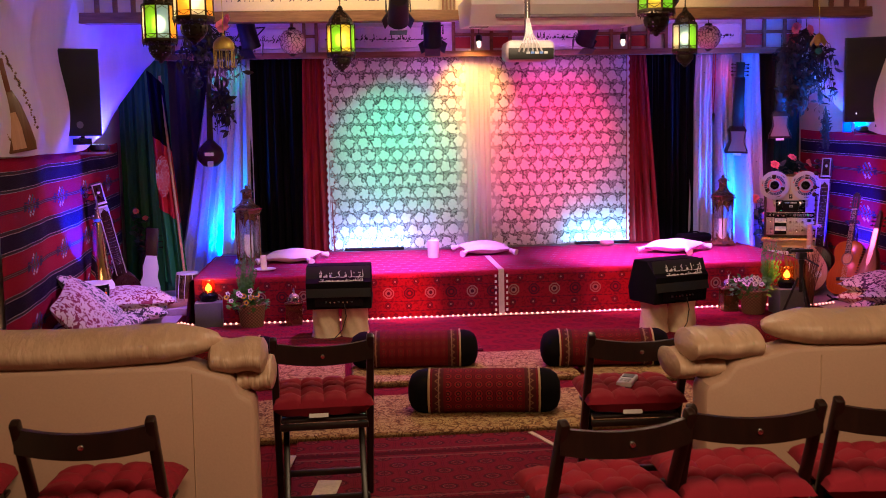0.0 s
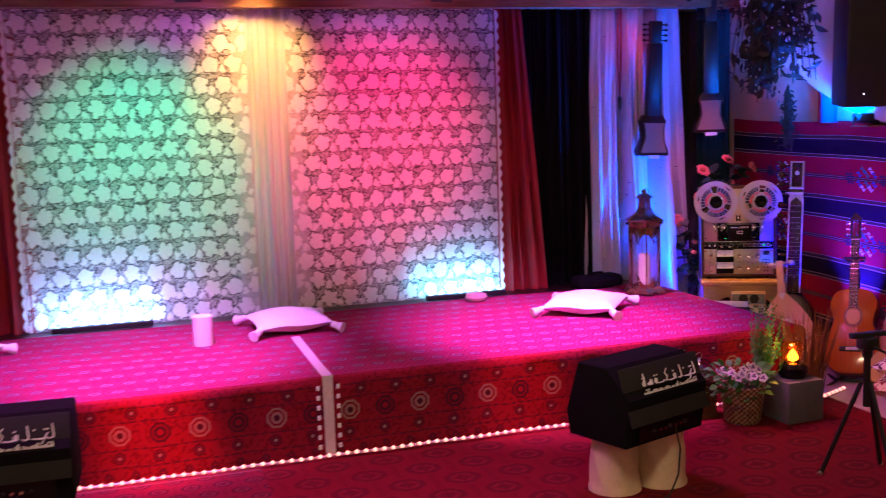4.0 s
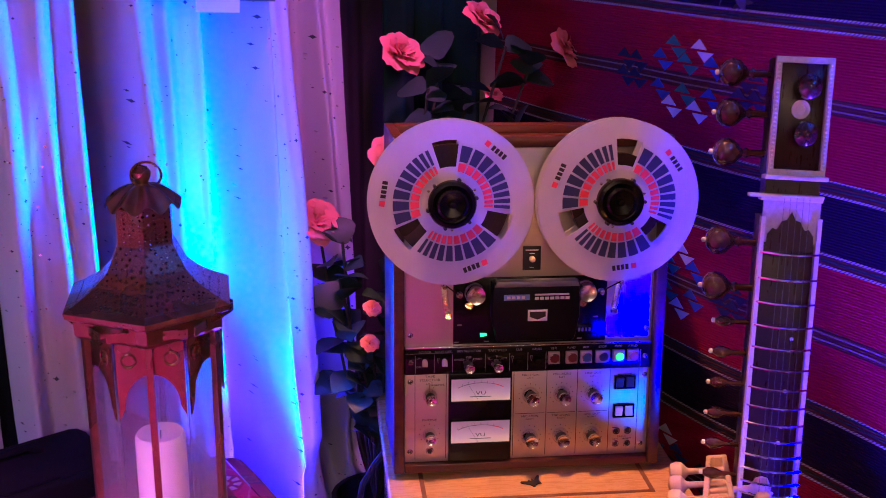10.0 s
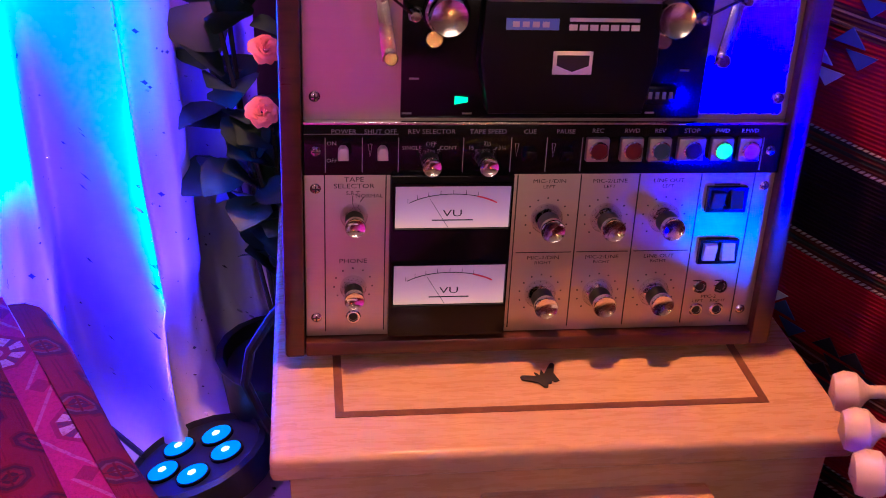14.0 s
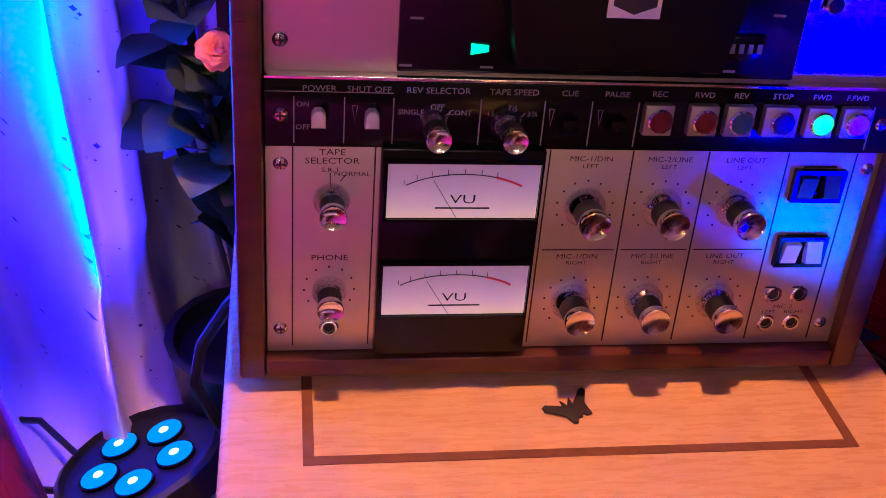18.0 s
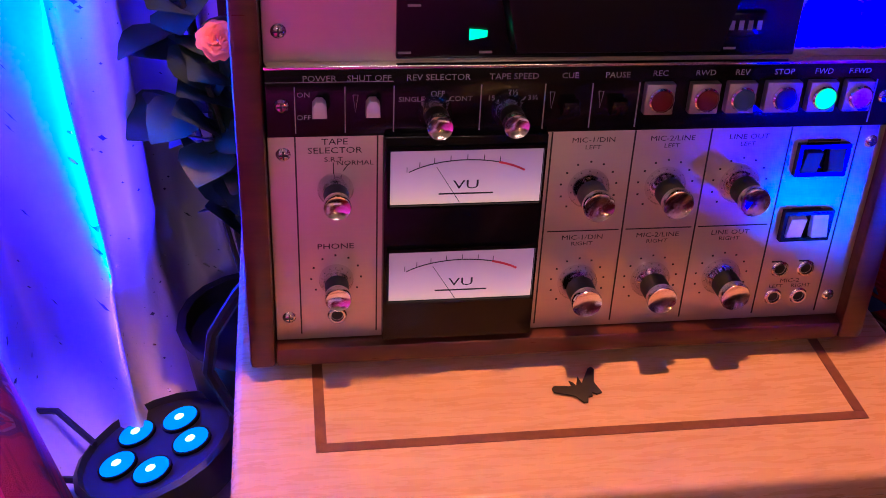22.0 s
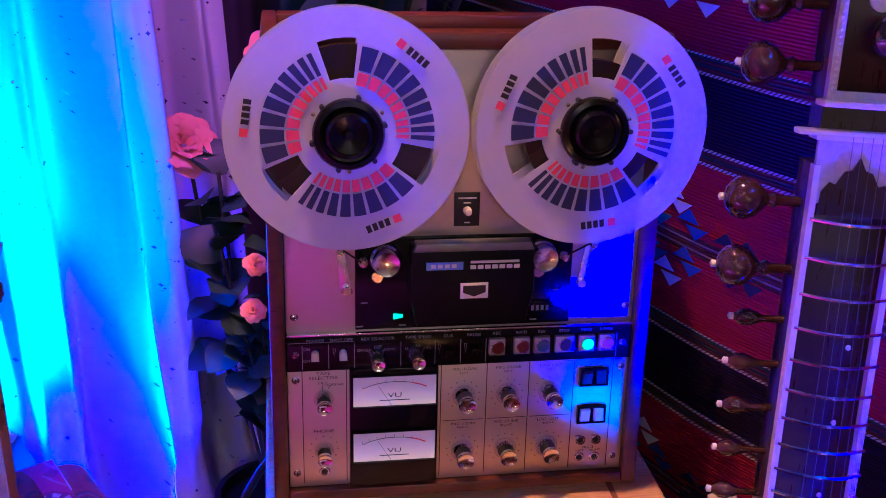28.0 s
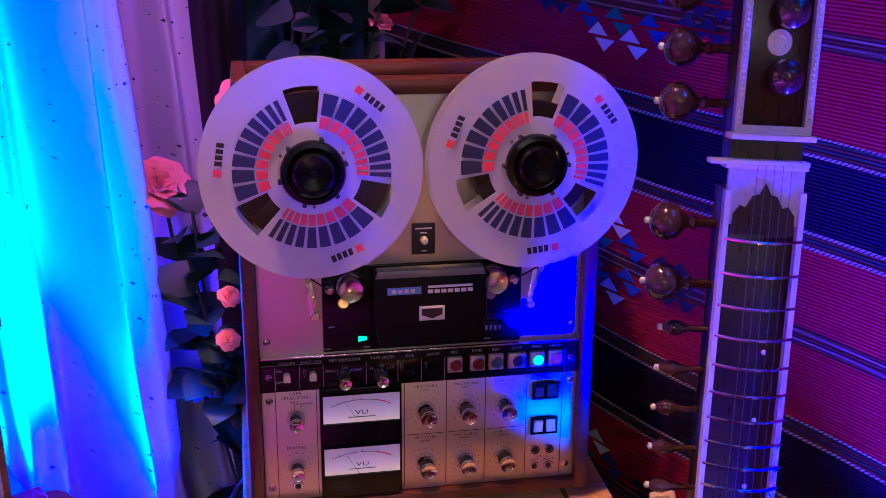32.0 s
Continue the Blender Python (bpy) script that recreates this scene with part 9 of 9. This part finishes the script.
def moor_lantern(at, label, colours, top, glow_strength=5.0, s=1.0, flame=(1.0, 0.62, 0.18)):
    L = thing("hanging_lantern", label, "lantern", pose(*at) @ Matrix.Diagonal((s, s, s, 1)), group="hanging lanterns")
    part("frame_top", bm_lathe([(0.088, 0.206), (0.092, 0.216), (0.080, 0.226), (0.072, 0.25), (0.045, 0.285), (0.022, 0.305), (0.012, 0.33), (0.0, 0.335)], 8), M_PIERCED_DARK, L, "dark pierced metal crown", False)
    part("frame_bottom", bm_lathe([(0.0, -0.088), (0.010, -0.084), (0.016, -0.074), (0.040, -0.056), (0.056, -0.034), (0.062, -0.012), (0.058, 0.004), (0.075, 0.008), (0.092, 0.014), (0.088, 0.024)], 24), M_PIERCED_DARK, L, "dark pierced bulbous metal foot")
    part("gallery", bm_lathe([(0.089, 0.022), (0.094, 0.026), (0.094, 0.036), (0.088, 0.040)], 8), M_DARKBRASS, L, "", False)
    for k in range(8):
        a = 2 * math.pi * k / 8
        c, d = math.cos(a), math.sin(a)
        part("rib", bm_tube([(0.088 * c, 0.088 * d, 0.02), (0.088 * c, 0.088 * d, 0.21)], 0.0045, 6), M_DARKBRASS, L)
        part("spike", bm_lathe([(0.004, 0.0), (0.0, -0.022)], 6, at=(0.085 * c, 0.085 * d, 0.016)), M_DARKBRASS, L)
        m = pose(0, 0, 0, 0, 0, math.degrees(a) + 22.5)
        g = part("glass_pane", bm_box(0.062, 0.003, 0.170, m=m @ Matrix.Translation((0, -0.079, 0.123))), colours[k % len(colours)], L)
        g.visible_shadow = False
        part("tracery", bm_tube([(0.031 * x, -0.083, z) for x, z in ((-1, 0.06), (0, 0.042), (1, 0.06), (1, 0.185), (0, 0.203), (-1, 0.185), (-1, 0.06), (1, 0.06))], 0.0018, 4), M_DARKBRASS, L, at=m)
    part("bulb", bm_lathe([(0.0, 0.07), (0.026, 0.085), (0.036, 0.115), (0.026, 0.15), (0.0, 0.165)], 16), glowing("lantern_bulb", flame, glow_strength * 2.2), L, "glowing bulb")
    part("chain", bm_tube([(0, 0, 0.33), (0, 0, (top - at[2]) / s)], 0.004, 6), M_DARKBRASS, L)
    return L


moor_lantern((0.015, 6.81, 1.94), "hanging lantern with green and yellow glass", (G_YEL, G_GREEN), 2.76, 5.0, 1.0)
moor_lantern((2.256, 6.722, 1.93), "hanging lantern with green, clear and amber glass", (G_GREEN, G_YEL, G_CLEAR, G_BLUE), 2.76, 5.0, 0.92)
moor_lantern((-0.935, 5.67, 1.935), "hanging lantern with blue and amber glass", (G_BLUE, G_AMBER, G_CLEAR, G_GREEN), 2.76, 5.0)
moor_lantern((-0.74, 5.55, 2.03), "hanging lantern with pale blue and amber glass", (G_CLEAR, G_AMBER, G_BLUE), 2.76, 5.0, 1.15)
moor_lantern((1.74, 5.67, 2.06), "hanging lantern with green glass and a dark foot", (G_GREEN, G_YEL), 2.76, 2.0, 1.15)


def mosaic_mat():
    n = Nodes("mosaic_glass")
    vo = n.node("ShaderNodeTexVoronoi", feature="DISTANCE_TO_EDGE")
    n.put(vo.inputs["Vector"], n.coords("Object"))
    vo.inputs["Scale"].default_value = 34.0
    c = n.mix(n.math("LESS_THAN", vo.outputs["Distance"], 0.07), (0.72, 0.42, 0.6), (0.12, 0.04, 0.1))
    return n.done(c, 0.25)


M_MOSAIC = mosaic_mat()
for x in (-0.365, 3.03):
    gl = thing("mosaic_globe", "pinkish mosaic glass globe lamp under the beam", "lamp", pose(x, 8.44, 2.19) @ Matrix.Diagonal((0.94, 0.94, 0.94, 1)), group="mosaic globes")
    part("globe", bm_lathe([(0.03, -0.105), (0.07, -0.085), (0.1, -0.04), (0.108, 0.0), (0.1, 0.045), (0.07, 0.085), (0.03, 0.1)], 28), M_MOSAIC, gl, "pink mosaic glass")
    part("cap", bm_lathe([(0.035, 0.095), (0.03, 0.115), (0.01, 0.12)], 16), M_DARKBRASS, gl)
    part("foot", bm_lathe([(0.012, -0.125), (0.032, -0.108), (0.03, -0.1)], 16), M_DARKBRASS, gl)
    part("cord", bm_tube([(0, 0, 0.118), (0, 0, 0.61)], 0.004, 6), M_BLACK, gl)


def stage_spot(at, target, label):
    m = look(at, target)
    S = thing("spotlight", label, "stage lamp", m, group="stage spotlights")
    part("can", bm_lathe([(0.06, 0.16), (0.075, 0.14), (0.078, -0.06), (0.085, -0.08), (0.075, -0.08), (0.07, 0.0), (0.0, 0.0)][::-1], 20), M_BLACK, S)
    part("yoke", bm_tube([(-0.09, 0, 0.02), (-0.09, 0.14, 0.04), (0.09, 0.14, 0.04), (0.09, 0, 0.02)], 0.007, 6), M_BLACK, S)
    part("hanger", bm_tube([(0, 0, 0.05), (0, 0, 2.76 - at[2])], 0.008, 6), M_BLACK, S, at=m.inverted() @ Matrix.Translation(at))
    for k in range(3):
        part("barn_door", bm_box(0.13, 0.004, 0.09, m=pose(0, 0, 0, 0, 0, 120 * k) @ Matrix.Translation((0, -0.09, -0.11)) @ pose(0, 0, 0, 20, 0, 0)), M_BLACK, S)
    return S


stage_spot((-0.75, 9.0, 2.27), (-0.6, 9.3, 1.5), "black stage spotlight hanging under the beam")
stage_spot((0.80, 9.0, 2.27), (0.85, 9.4, 1.5), "black stage spotlight hanging under the beam")
stage_spot((2.15, 9.0, 2.27), (2.0, 9.5, 1.7), "black stage spotlight hanging under the beam")
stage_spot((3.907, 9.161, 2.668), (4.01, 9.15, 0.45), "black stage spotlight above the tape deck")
stage_spot((0.45, 7.9, 2.34), (0.45, 9.7, 1.15), "black stage spotlight hanging under the beam")
stage_spot((2.45, 7.85, 2.36), (2.0, 9.7, 1.3), "black stage spotlight hanging under the beam")
for x in (1.227, 2.52):
    sl = thing("pendant_bulb", "small glowing pendant bulb in a metal collar", "lamp", pose(x, 9.2, 2.17))
    part("bulb", bm_lathe([(0.0, 0.012), (0.014, 0.022), (0.020, 0.045), (0.016, 0.075)], 18), glowing("pendant_glow", (1.0, 0.8, 0.6), 3.0), sl)
    part("collar", bm_lathe([(0.03, 0.07), (0.026, 0.12), (0.008, 0.13)], 14), M_DARKBRASS, sl)
    part("cord", bm_tube([(0, 0, 0.125), (0, 0, 0.58)], 0.004, 6), M_BLACK, sl)

# ---- hanging instruments, dried plants and the left side ----
def hanging_rubab(m, label):
    R = thing("hanging_rubab", label, "rubab", m, group="hanging lutes")
    part("body", bm_prism([(-0.105, 0.0), (0.105, 0.0), (0.105, 0.03), (0.085, 0.075), (0.066, 0.12), (0.072, 0.18), (0.085, 0.22), (0.06, 0.262), (-0.06, 0.262), (-0.085, 0.22), (-0.072, 0.18), (-0.066, 0.12), (-0.085, 0.075), (-0.105, 0.03)], 0.09, 0.008), M_SITAR, R, "waisted brown body")
    part("skin", bm_prism([(-0.088, 0.02), (0.088, 0.02), (0.07, 0.075), (0.056, 0.12), (0.062, 0.18), (0.07, 0.21), (-0.07, 0.21), (-0.062, 0.18), (-0.056, 0.12), (-0.07, 0.075)], 0.003, 0, pose(0, -0.004, 0)), plain("brown_skin", (0.26, 0.15, 0.1), 0.7), R, "brown skin belly")
    part("label", bm_box(0.075, 0.002, 0.022, (0, -0.004, -0.008)), M_PANSY, R)
    part("neck", bm_prism([(-0.05, 0.25), (0.05, 0.25), (0.045, 0.72), (-0.045, 0.72)], 0.06, 0.006), M_DARKWOOD, R)
    part("pegbox", bm_prism([(-0.035, 0.72), (0.035, 0.72), (0.04, 0.86), (-0.04, 0.86)], 0.05, 0.006), M_DARKWOOD, R)
    for i in range(4):
        for s in (-1, 1):
            part("tuning_peg", bm_lathe([(0.004, 0.0), (0.004, 0.03), (0.012, 0.04), (0.0, 0.055)], 10, m=Matrix.Translation((s * 0.035, 0.025, 0.74 + 0.033 * i)) @ pose(0, 0, 0, 0, s * 90, 0)), M_DARKWOOD, R)
    part("cord", bm_tube([(0, 0.03, 0.86), (0, 0.03, 0.98)], 0.003, 5), M_BLACK, R)
    return R


hanging_rubab(pose(3.745, 9.62, 1.195, 0, 2, -6), "dark brown rubab hanging before the voile curtain")
hanging_rubab(pose(4.16, 9.60, 1.33, 0, 0, -20), "dark rubab hanging in the shadow of the corner")
tasselcord = thing("bead_string", "string of dark beads hanging before the curtain", "bead string")
part("string", bm_tube([(3.52, 9.66, 2.14), (3.515, 9.66, 1.8), (3.525, 9.66, 1.55), (3.535, 9.66, 1.8), (3.54, 9.66, 2.14)], 0.006, 6), M_RED_DRAPE, tasselcord)
part("tassel", bm_lathe([(0.0, 1.60), (0.014, 1.57), (0.01, 1.52), (0.0, 1.46)], 12, at=(3.525, 9.66, 0)), M_DARKWOOD, tasselcord)

dt = thing("tanbur", "round-bodied dark tanbur hanging before the voile curtain", "tanbur", pose(-1.145, 9.28, 1.30, 0, 1, 6), group="hanging lutes")
part("body", bm_lathe([(0.0, -0.115), (0.06, -0.105), (0.105, -0.06), (0.118, -0.01), (0.10, 0.05), (0.06, 0.09), (0.03, 0.12)], 28), M_SITAR, dt, "glossy round dark body")
part("label", bm_box(0.075, 0.004, 0.03, (-0.01, -0.119, 0.0)), M_PANSY, dt)
part("bridge", bm_box(0.05, 0.012, 0.05, (0, -0.115, -0.085)), M_BONE_INLAY, dt)
part("cord", bm_tube([(0, 0.0, 0.71), (0, 0.0, 1.46)], 0.003, 5), M_BLACK, dt)
part("neck", bm_prism([(-0.026, 0.10), (0.026, 0.10), (0.022, 0.72), (-0.022, 0.72)], 0.035, 0.004, pose(0, -0.02, 0)), M_DARKWOOD, dt)


def dried_bunch(at, h, r, seed, label, flowers):
    rnd = random.Random(seed)
    B = thing("dried_bunch", label, "dried plant", pose(*at), group="dried bunches")
    if at[2] > 1.9:
        part("string", bm_tube([(0, 0, -0.05), (0, 0, 2.76 - at[2])], 0.003, 5), M_STEM, B)
    for i in range(70 if r > 0.2 else 34):
        a = rnd.uniform(0, 6.28)
        e = Vector((r * rnd.uniform(0.2, 1) * math.cos(a), 0.7 * r * rnd.uniform(0.2, 1) * math.sin(a), -h * rnd.uniform(0.35, 1)))
        part("stem", bm_tube([(0, 0, 0), e * 0.5 + Vector((0.3 * e.x, 0.3 * e.y, 0.03)), e], 0.0025, 4), M_STEM, B)
        for k in range(7):
            q = rnd.uniform(0.35, 1.0)
            o = part("dry_leaf", MESH_DRY, None, B)
            c = rnd.uniform(0.8, 1.8) if r > 0.06 else rnd.uniform(0.35, 0.75)
            o.matrix_local = Matrix.Translation(e * q + Vector((0.3 * e.x * (1 - q), 0.3 * e.y * (1 - q), 0)) + Vector((rnd.gauss(0, 0.02), rnd.gauss(0, 0.02), rnd.gauss(0, 0.02)))) @ pose(0, 0, 0, rnd.uniform(0, 360), rnd.uniform(0, 360), rnd.uniform(0, 360)) @ Matrix.Diagonal((c, c, c, 1))
    for i in range(flowers):
        o = part("rose", MESH_ROSE, None, B)
        o.matrix_local = pose(rnd.uniform(-r, r) * 0.8, -0.06, rnd.uniform(-0.12, 0.02), 80, 0, rnd.uniform(0, 360)) @ Matrix.Diagonal((1.3, 1.3, 1.3, 1))
    return B


MESH_DRY = leaf_mesh("dry_leaf", 0.05, 0.012, plain("dry_leaf", (0.04, 0.032, 0.026), 0.8, vary=0.4, random_tone=0.6))
dried_bunch((-0.985, 8.12, 2.30), 0.50, 0.27, 11, "large bunch of dried flowers hanging from the beam", 2)
dried_bunch((-1.02, 9.18, 1.95), 0.5, 0.08, 12, "narrow bunch of dried stems hanging down", 0)
dried_bunch((3.95, 8.62, 2.27), 0.66, 0.29, 13, "large bunch of dried flowers hanging from the beam", 2)
dried_bunch((3.86, 8.62, 1.93), 0.42, 0.12, 14, "narrow bunch of dried stems hanging down", 0)
dried_bunch((4.33, 9.02, 1.62), 0.40, 0.045, 15, "sprig of dried leaves hanging over the striped cloth", 0)
cr = thing("brass_bell_lamp", "yellow brass bell ornament with hanging chains", "ornament", pose(-0.68, 6.353, 1.968) @ Matrix.Diagonal((0.72, 0.72, 0.72, 1)))
M_YBRASS = plain("yellow_brass", (0.55, 0.42, 0.08), 0.35, 0.8, vary=0.3)
part("bell", bm_lathe([(0.085, 0.0), (0.09, 0.02), (0.08, 0.06), (0.05, 0.095), (0.015, 0.11), (0.008, 0.13)], 20), M_YBRASS, cr)
for i in range(10):
    a = 2 * math.pi * i / 10
    part("chain", bm_tube([(0.082 * math.cos(a), 0.082 * math.sin(a), 0.0), (0.082 * math.cos(a), 0.082 * math.sin(a), -0.13)], 0.004, 5), M_YBRASS, cr)
    part("drop", bm_lathe([(0.0, -0.15), (0.010, -0.14), (0.0, -0.125)], 8, at=(0.082 * math.cos(a), 0.082 * math.sin(a), 0)), M_YBRASS, cr)
part("cord", bm_tube([(0, 0, 0.125), (0, 0, 1.09)], 0.003, 5), M_YBRASS, cr)
bo = thing("brass_bell_lamp", "small yellow brass bell with a ragged rim and a bead below", "ornament", pose(3.30, 7.0, 2.00) @ Matrix.Diagonal((0.72, 0.72, 0.72, 1)))
part("bell", bm_sheet(lambda u, v: ((0.012 + 0.068 * v ** 0.6) * math.cos(2 * math.pi * u), (0.012 + 0.068 * v ** 0.6) * math.sin(2 * math.pi * u), 0.115 - 0.10 * v + 0.020 * v ** 4 * math.cos(14 * math.pi * u)), 56, 8, 0.002), M_YBRASS, bo)
part("bead", bm_lathe([(0.0, -0.085), (0.026, -0.072), (0.034, -0.050), (0.026, -0.028), (0.0, -0.016)], 16), M_GREEN_YARN, bo)
part("cord", bm_tube([(0, 0, -0.02), (0, 0, 1.05)], 0.003, 5), M_YBRASS, bo)

# national flag furled on its pole
fl = thing("flag", "furled black, red and green flag on a wooden pole", "flag")
part("pole", bm_tube([(-1.36, 9.05, 0.02), (-1.545, 9.25, 1.98)], 0.012, 10), M_BEECH, fl)


def flag_strip(z0, z1):
    def fn(u, v):
        z = z0 + v * (z1 - z0)
        f = (z - 0.12) / 1.85
        w = 0.20 - 0.06 * f
        x = -1.57 + 0.06 * (1 - f) + (u - 0.5) * w + 0.05 * (1 - f)
        return (x, 9.20 - 0.05 * (1 - f) + 0.03 * math.sin(14 * u + 2 * z), z + 0.06 * (u - 0.5) * -2.2)
    return bm_sheet(fn, 24, 14, 0.003)


part("black_stripe", flag_strip(1.40, 1.96), M_BLACK_DRAPE, fl)
part("red_stripe", flag_strip(0.78, 1.40), plain("flag_red", (0.62, 0.02, 0.03), 0.75), fl)
part("green_stripe", flag_strip(0.14, 0.78), plain("flag_green", (0.01, 0.20, 0.05), 0.75), fl)
part("emblem", bm_lathe([(0.075, 0.0), (0.072, 0.003), (0.0, 0.004)], 24, m=Matrix.Translation((-1.54, 9.145, 1.12)) @ Matrix.Diagonal((0.8, 1, 2.4, 1)) @ pose(0, 0, 0, 90, 0, 0)), M_EMBLEM, fl, "pale emblem embroidered on the red stripe")

# instruments on the floor at the left
hn = thing("brass_horn", "tall polished brass horn standing on its bell", "horn", pose(-1.89, 8.20, 0.37))
part("bell", bm_lathe([(0.085, 0.0), (0.082, 0.01), (0.065, 0.12), (0.045, 0.30), (0.030, 0.42), (0.024, 0.46)], 28), plain("polished_brass", (0.8, 0.55, 0.22), 0.12, 1.0, vary=0.08, bump=0.0), hn)
part("finial", bm_lathe([(0.026, 0.45), (0.034, 0.47), (0.02, 0.49), (0.01, 0.56), (0.004, 0.66)], 18), M_BRASS, hn)
part("stem", bm_lathe([(0.06, -0.37), (0.085, -0.34), (0.108, -0.16), (0.102, -0.04), (0.08, 0.0)], 28), M_WHITE_CLOTH, hn, "pale rounded stand")
dr = thing("kettle_drum", "small shiny kettle drum with a pale skin", "drum", pose(-1.88, 7.90, 0.16), group="drums")
part("shell", bm_lathe([(0.07, 0.0), (0.105, 0.06), (0.115, 0.18), (0.11, 0.22)], 28), M_BLACK_GLOSS, dr, "glossy black shell")
for i in range(12):
    a = 2 * math.pi * i / 12
    part("lug", bm_box(0.014, 0.008, 0.12, m=pose(0, 0, 0, 0, 0, 30 * i) @ Matrix.Translation((0, -0.117, 0.13)), bevel=0.002), M_CHROME, dr)
st2 = thing("drum_stool", "low dark cloth stool under the kettle drum", "stool", bm=bm_box(0.26, 0.26, 0.16, (-1.88, 7.90, 0.08), 0.02), material=M_DARK_DRAPE)
part("skin", bm_lathe([(0.115, 0.215), (0.111, 0.23), (0.0, 0.232)], 28), M_BONE, dr)
sg = thing("sarangi", "pale carved sarangi standing upright", "sarangi", frame_m((-1.66, 9.25, 0.72), (-1.70, 9.12, 0.12), (0.15, -0.98, 0)))
part("body", bm_prism([(-0.095, 0.0), (0.095, 0.0), (0.09, 0.06), (0.062, 0.14), (0.068, 0.22), (0.045, 0.32), (-0.045, 0.32), (-0.068, 0.22), (-0.062, 0.14), (-0.09, 0.06)], 0.09, 0.008), M_BONE, sg, "pale skin-covered body")
part("neck", bm_prism([(-0.05, 0.32), (0.05, 0.32), (0.055, 0.56), (-0.055, 0.56)], 0.07, 0.006), M_SITAR, sg)
part("foot", bm_box(0.2, 0.1, 0.05, (0, 0.045, -0.025), 0.008), M_SITAR, sg)
for i in range(3):
    for s in (-1, 1):
        part("tuning_peg", bm_lathe([(0.004, 0.0), (0.004, 0.03), (0.012, 0.04), (0.0, 0.055)], 10, m=Matrix.Translation((s * 0.052, 0.03, 0.40 + 0.05 * i)) @ pose(0, 0, 0, 0, s * 90, 0)), M_PEG, sg)
for i in range(12):
    part("side_peg", bm_lathe([(0.002, 0.0), (0.002, 0.02), (0.006, 0.026), (0.0, 0.035)], 8, m=Matrix.Translation((-0.045, 0.03, 0.12 + 0.022 * i)) @ pose(0, 0, 0, 0, -90, 0)), M_PEG, sg)
td = thing("hand_drum", "small barrel hand drum with a striped shell", "drum", pose(-1.34, 8.93, 0.0), group="drums")
part("shell", bm_lathe([(0.085, 0.0), (0.1, 0.08), (0.098, 0.22), (0.09, 0.30)], 24), M_BRASS, td)
part("skin", bm_lathe([(0.093, 0.295), (0.09, 0.31), (0.0, 0.312)], 24), M_BONE, td)
for i in range(10):
    a = 2 * math.pi * i / 10
    part("lacing", bm_tube([(0.09 * math.cos(a), 0.09 * math.sin(a), 0.01), (0.102 * math.cos(a + 0.15), 0.102 * math.sin(a + 0.15), 0.15), (0.093 * math.cos(a + 0.3), 0.093 * math.sin(a + 0.3), 0.298)], 0.004, 5), M_BONE, td)
block("floor_board", -2.0, -1.26, 8.55, 9.6, 0.0, 0.06, plain("pale_mat", (0.55, 0.45, 0.42), 0.8), "pale low board under the instruments", "board", "", 0.01)
for i, (x, y, rz) in enumerate(((-1.45, 8.75, 20), (-1.55, 8.66, -10))):
    thing("frame_drum", "flat pale frame drum lying on the board", "drum", pose(x, y, 0.062, 0, 0, rz), group="drums", bm=bm_lathe([(0.15, 0.0), (0.155, 0.02), (0.15, 0.035), (0.0, 0.037)], 30, at=(0, 0, 0.037 * i)), material=M_BONE if i else M_BEECH)
rose_bush((-1.83, 9.50, 0.0), [(0.0, 0.0, 0.7), (0.06, 0.03, 0.6), (-0.05, 0.0, 0.78), (0.08, 0.0, 0.75)], [(-1.84, 9.45, 0.80, 0.8, 50, 0), (-1.76, 9.44, 0.74, 0.7, 50, 0)], 9, "dark-leaved artificial rose bush behind the instruments")

# brown fiddle with a tinsel garland leaning on the wall above the hanging
ws = thing("wall_sarinda", "brown waisted fiddle draped with gold tinsel leaning on the wall", "fiddle", frame_m((-1.985, 6.40, 1.97), (-1.915, 6.47, 1.385), (0.55, -0.83, 0)))
part("body", bm_prism([(-0.10, 0.0), (0.10, 0.0), (0.105, 0.05), (0.09, 0.16), (0.065, 0.28), (0.03, 0.37), (-0.03, 0.37), (-0.065, 0.28), (-0.09, 0.16), (-0.105, 0.05)], 0.08, 0.012), M_RUBAB, ws, "carved brown body")
part("skin", bm_prism([(-0.04, 0.02), (0.04, 0.02), (0.035, 0.15), (0.02, 0.24), (-0.02, 0.24), (-0.035, 0.15)], 0.003, 0, pose(0, -0.002, 0)), M_SPRUCE, ws, "pale belly")
part("neck", bm_prism([(-0.022, 0.36), (0.022, 0.36), (0.016, 0.56), (-0.016, 0.56)], 0.04, 0.005), M_MAHOGANY, ws)
M_TINSEL = plain("gold_tinsel", (0.75, 0.62, 0.35), 0.2, 0.9, vary=0.4, grain=200, bump=0.3)
rnd = random.Random(31)
for k in range(64):
    q = k / 63
    x = 0.02 + 0.10 * math.sin(2.6 * q) if q < 0.5 else -0.02 - 0.11 * math.sin(2.9 * (q - 0.5) * 2)
    z = 0.60 - 0.95 * q if q < 0.5 else 0.60 - 0.98 * (q - 0.5) - 0.02
    r = rnd.uniform(0.006, 0.013)
    part("tinsel_bead", bm_lathe([(0.0, -r), (r, 0.0), (0.0, r)], 7, at=(x + rnd.uniform(-0.008, 0.008), -0.012 - rnd.uniform(0, 0.012), z)), M_TINSEL, ws)
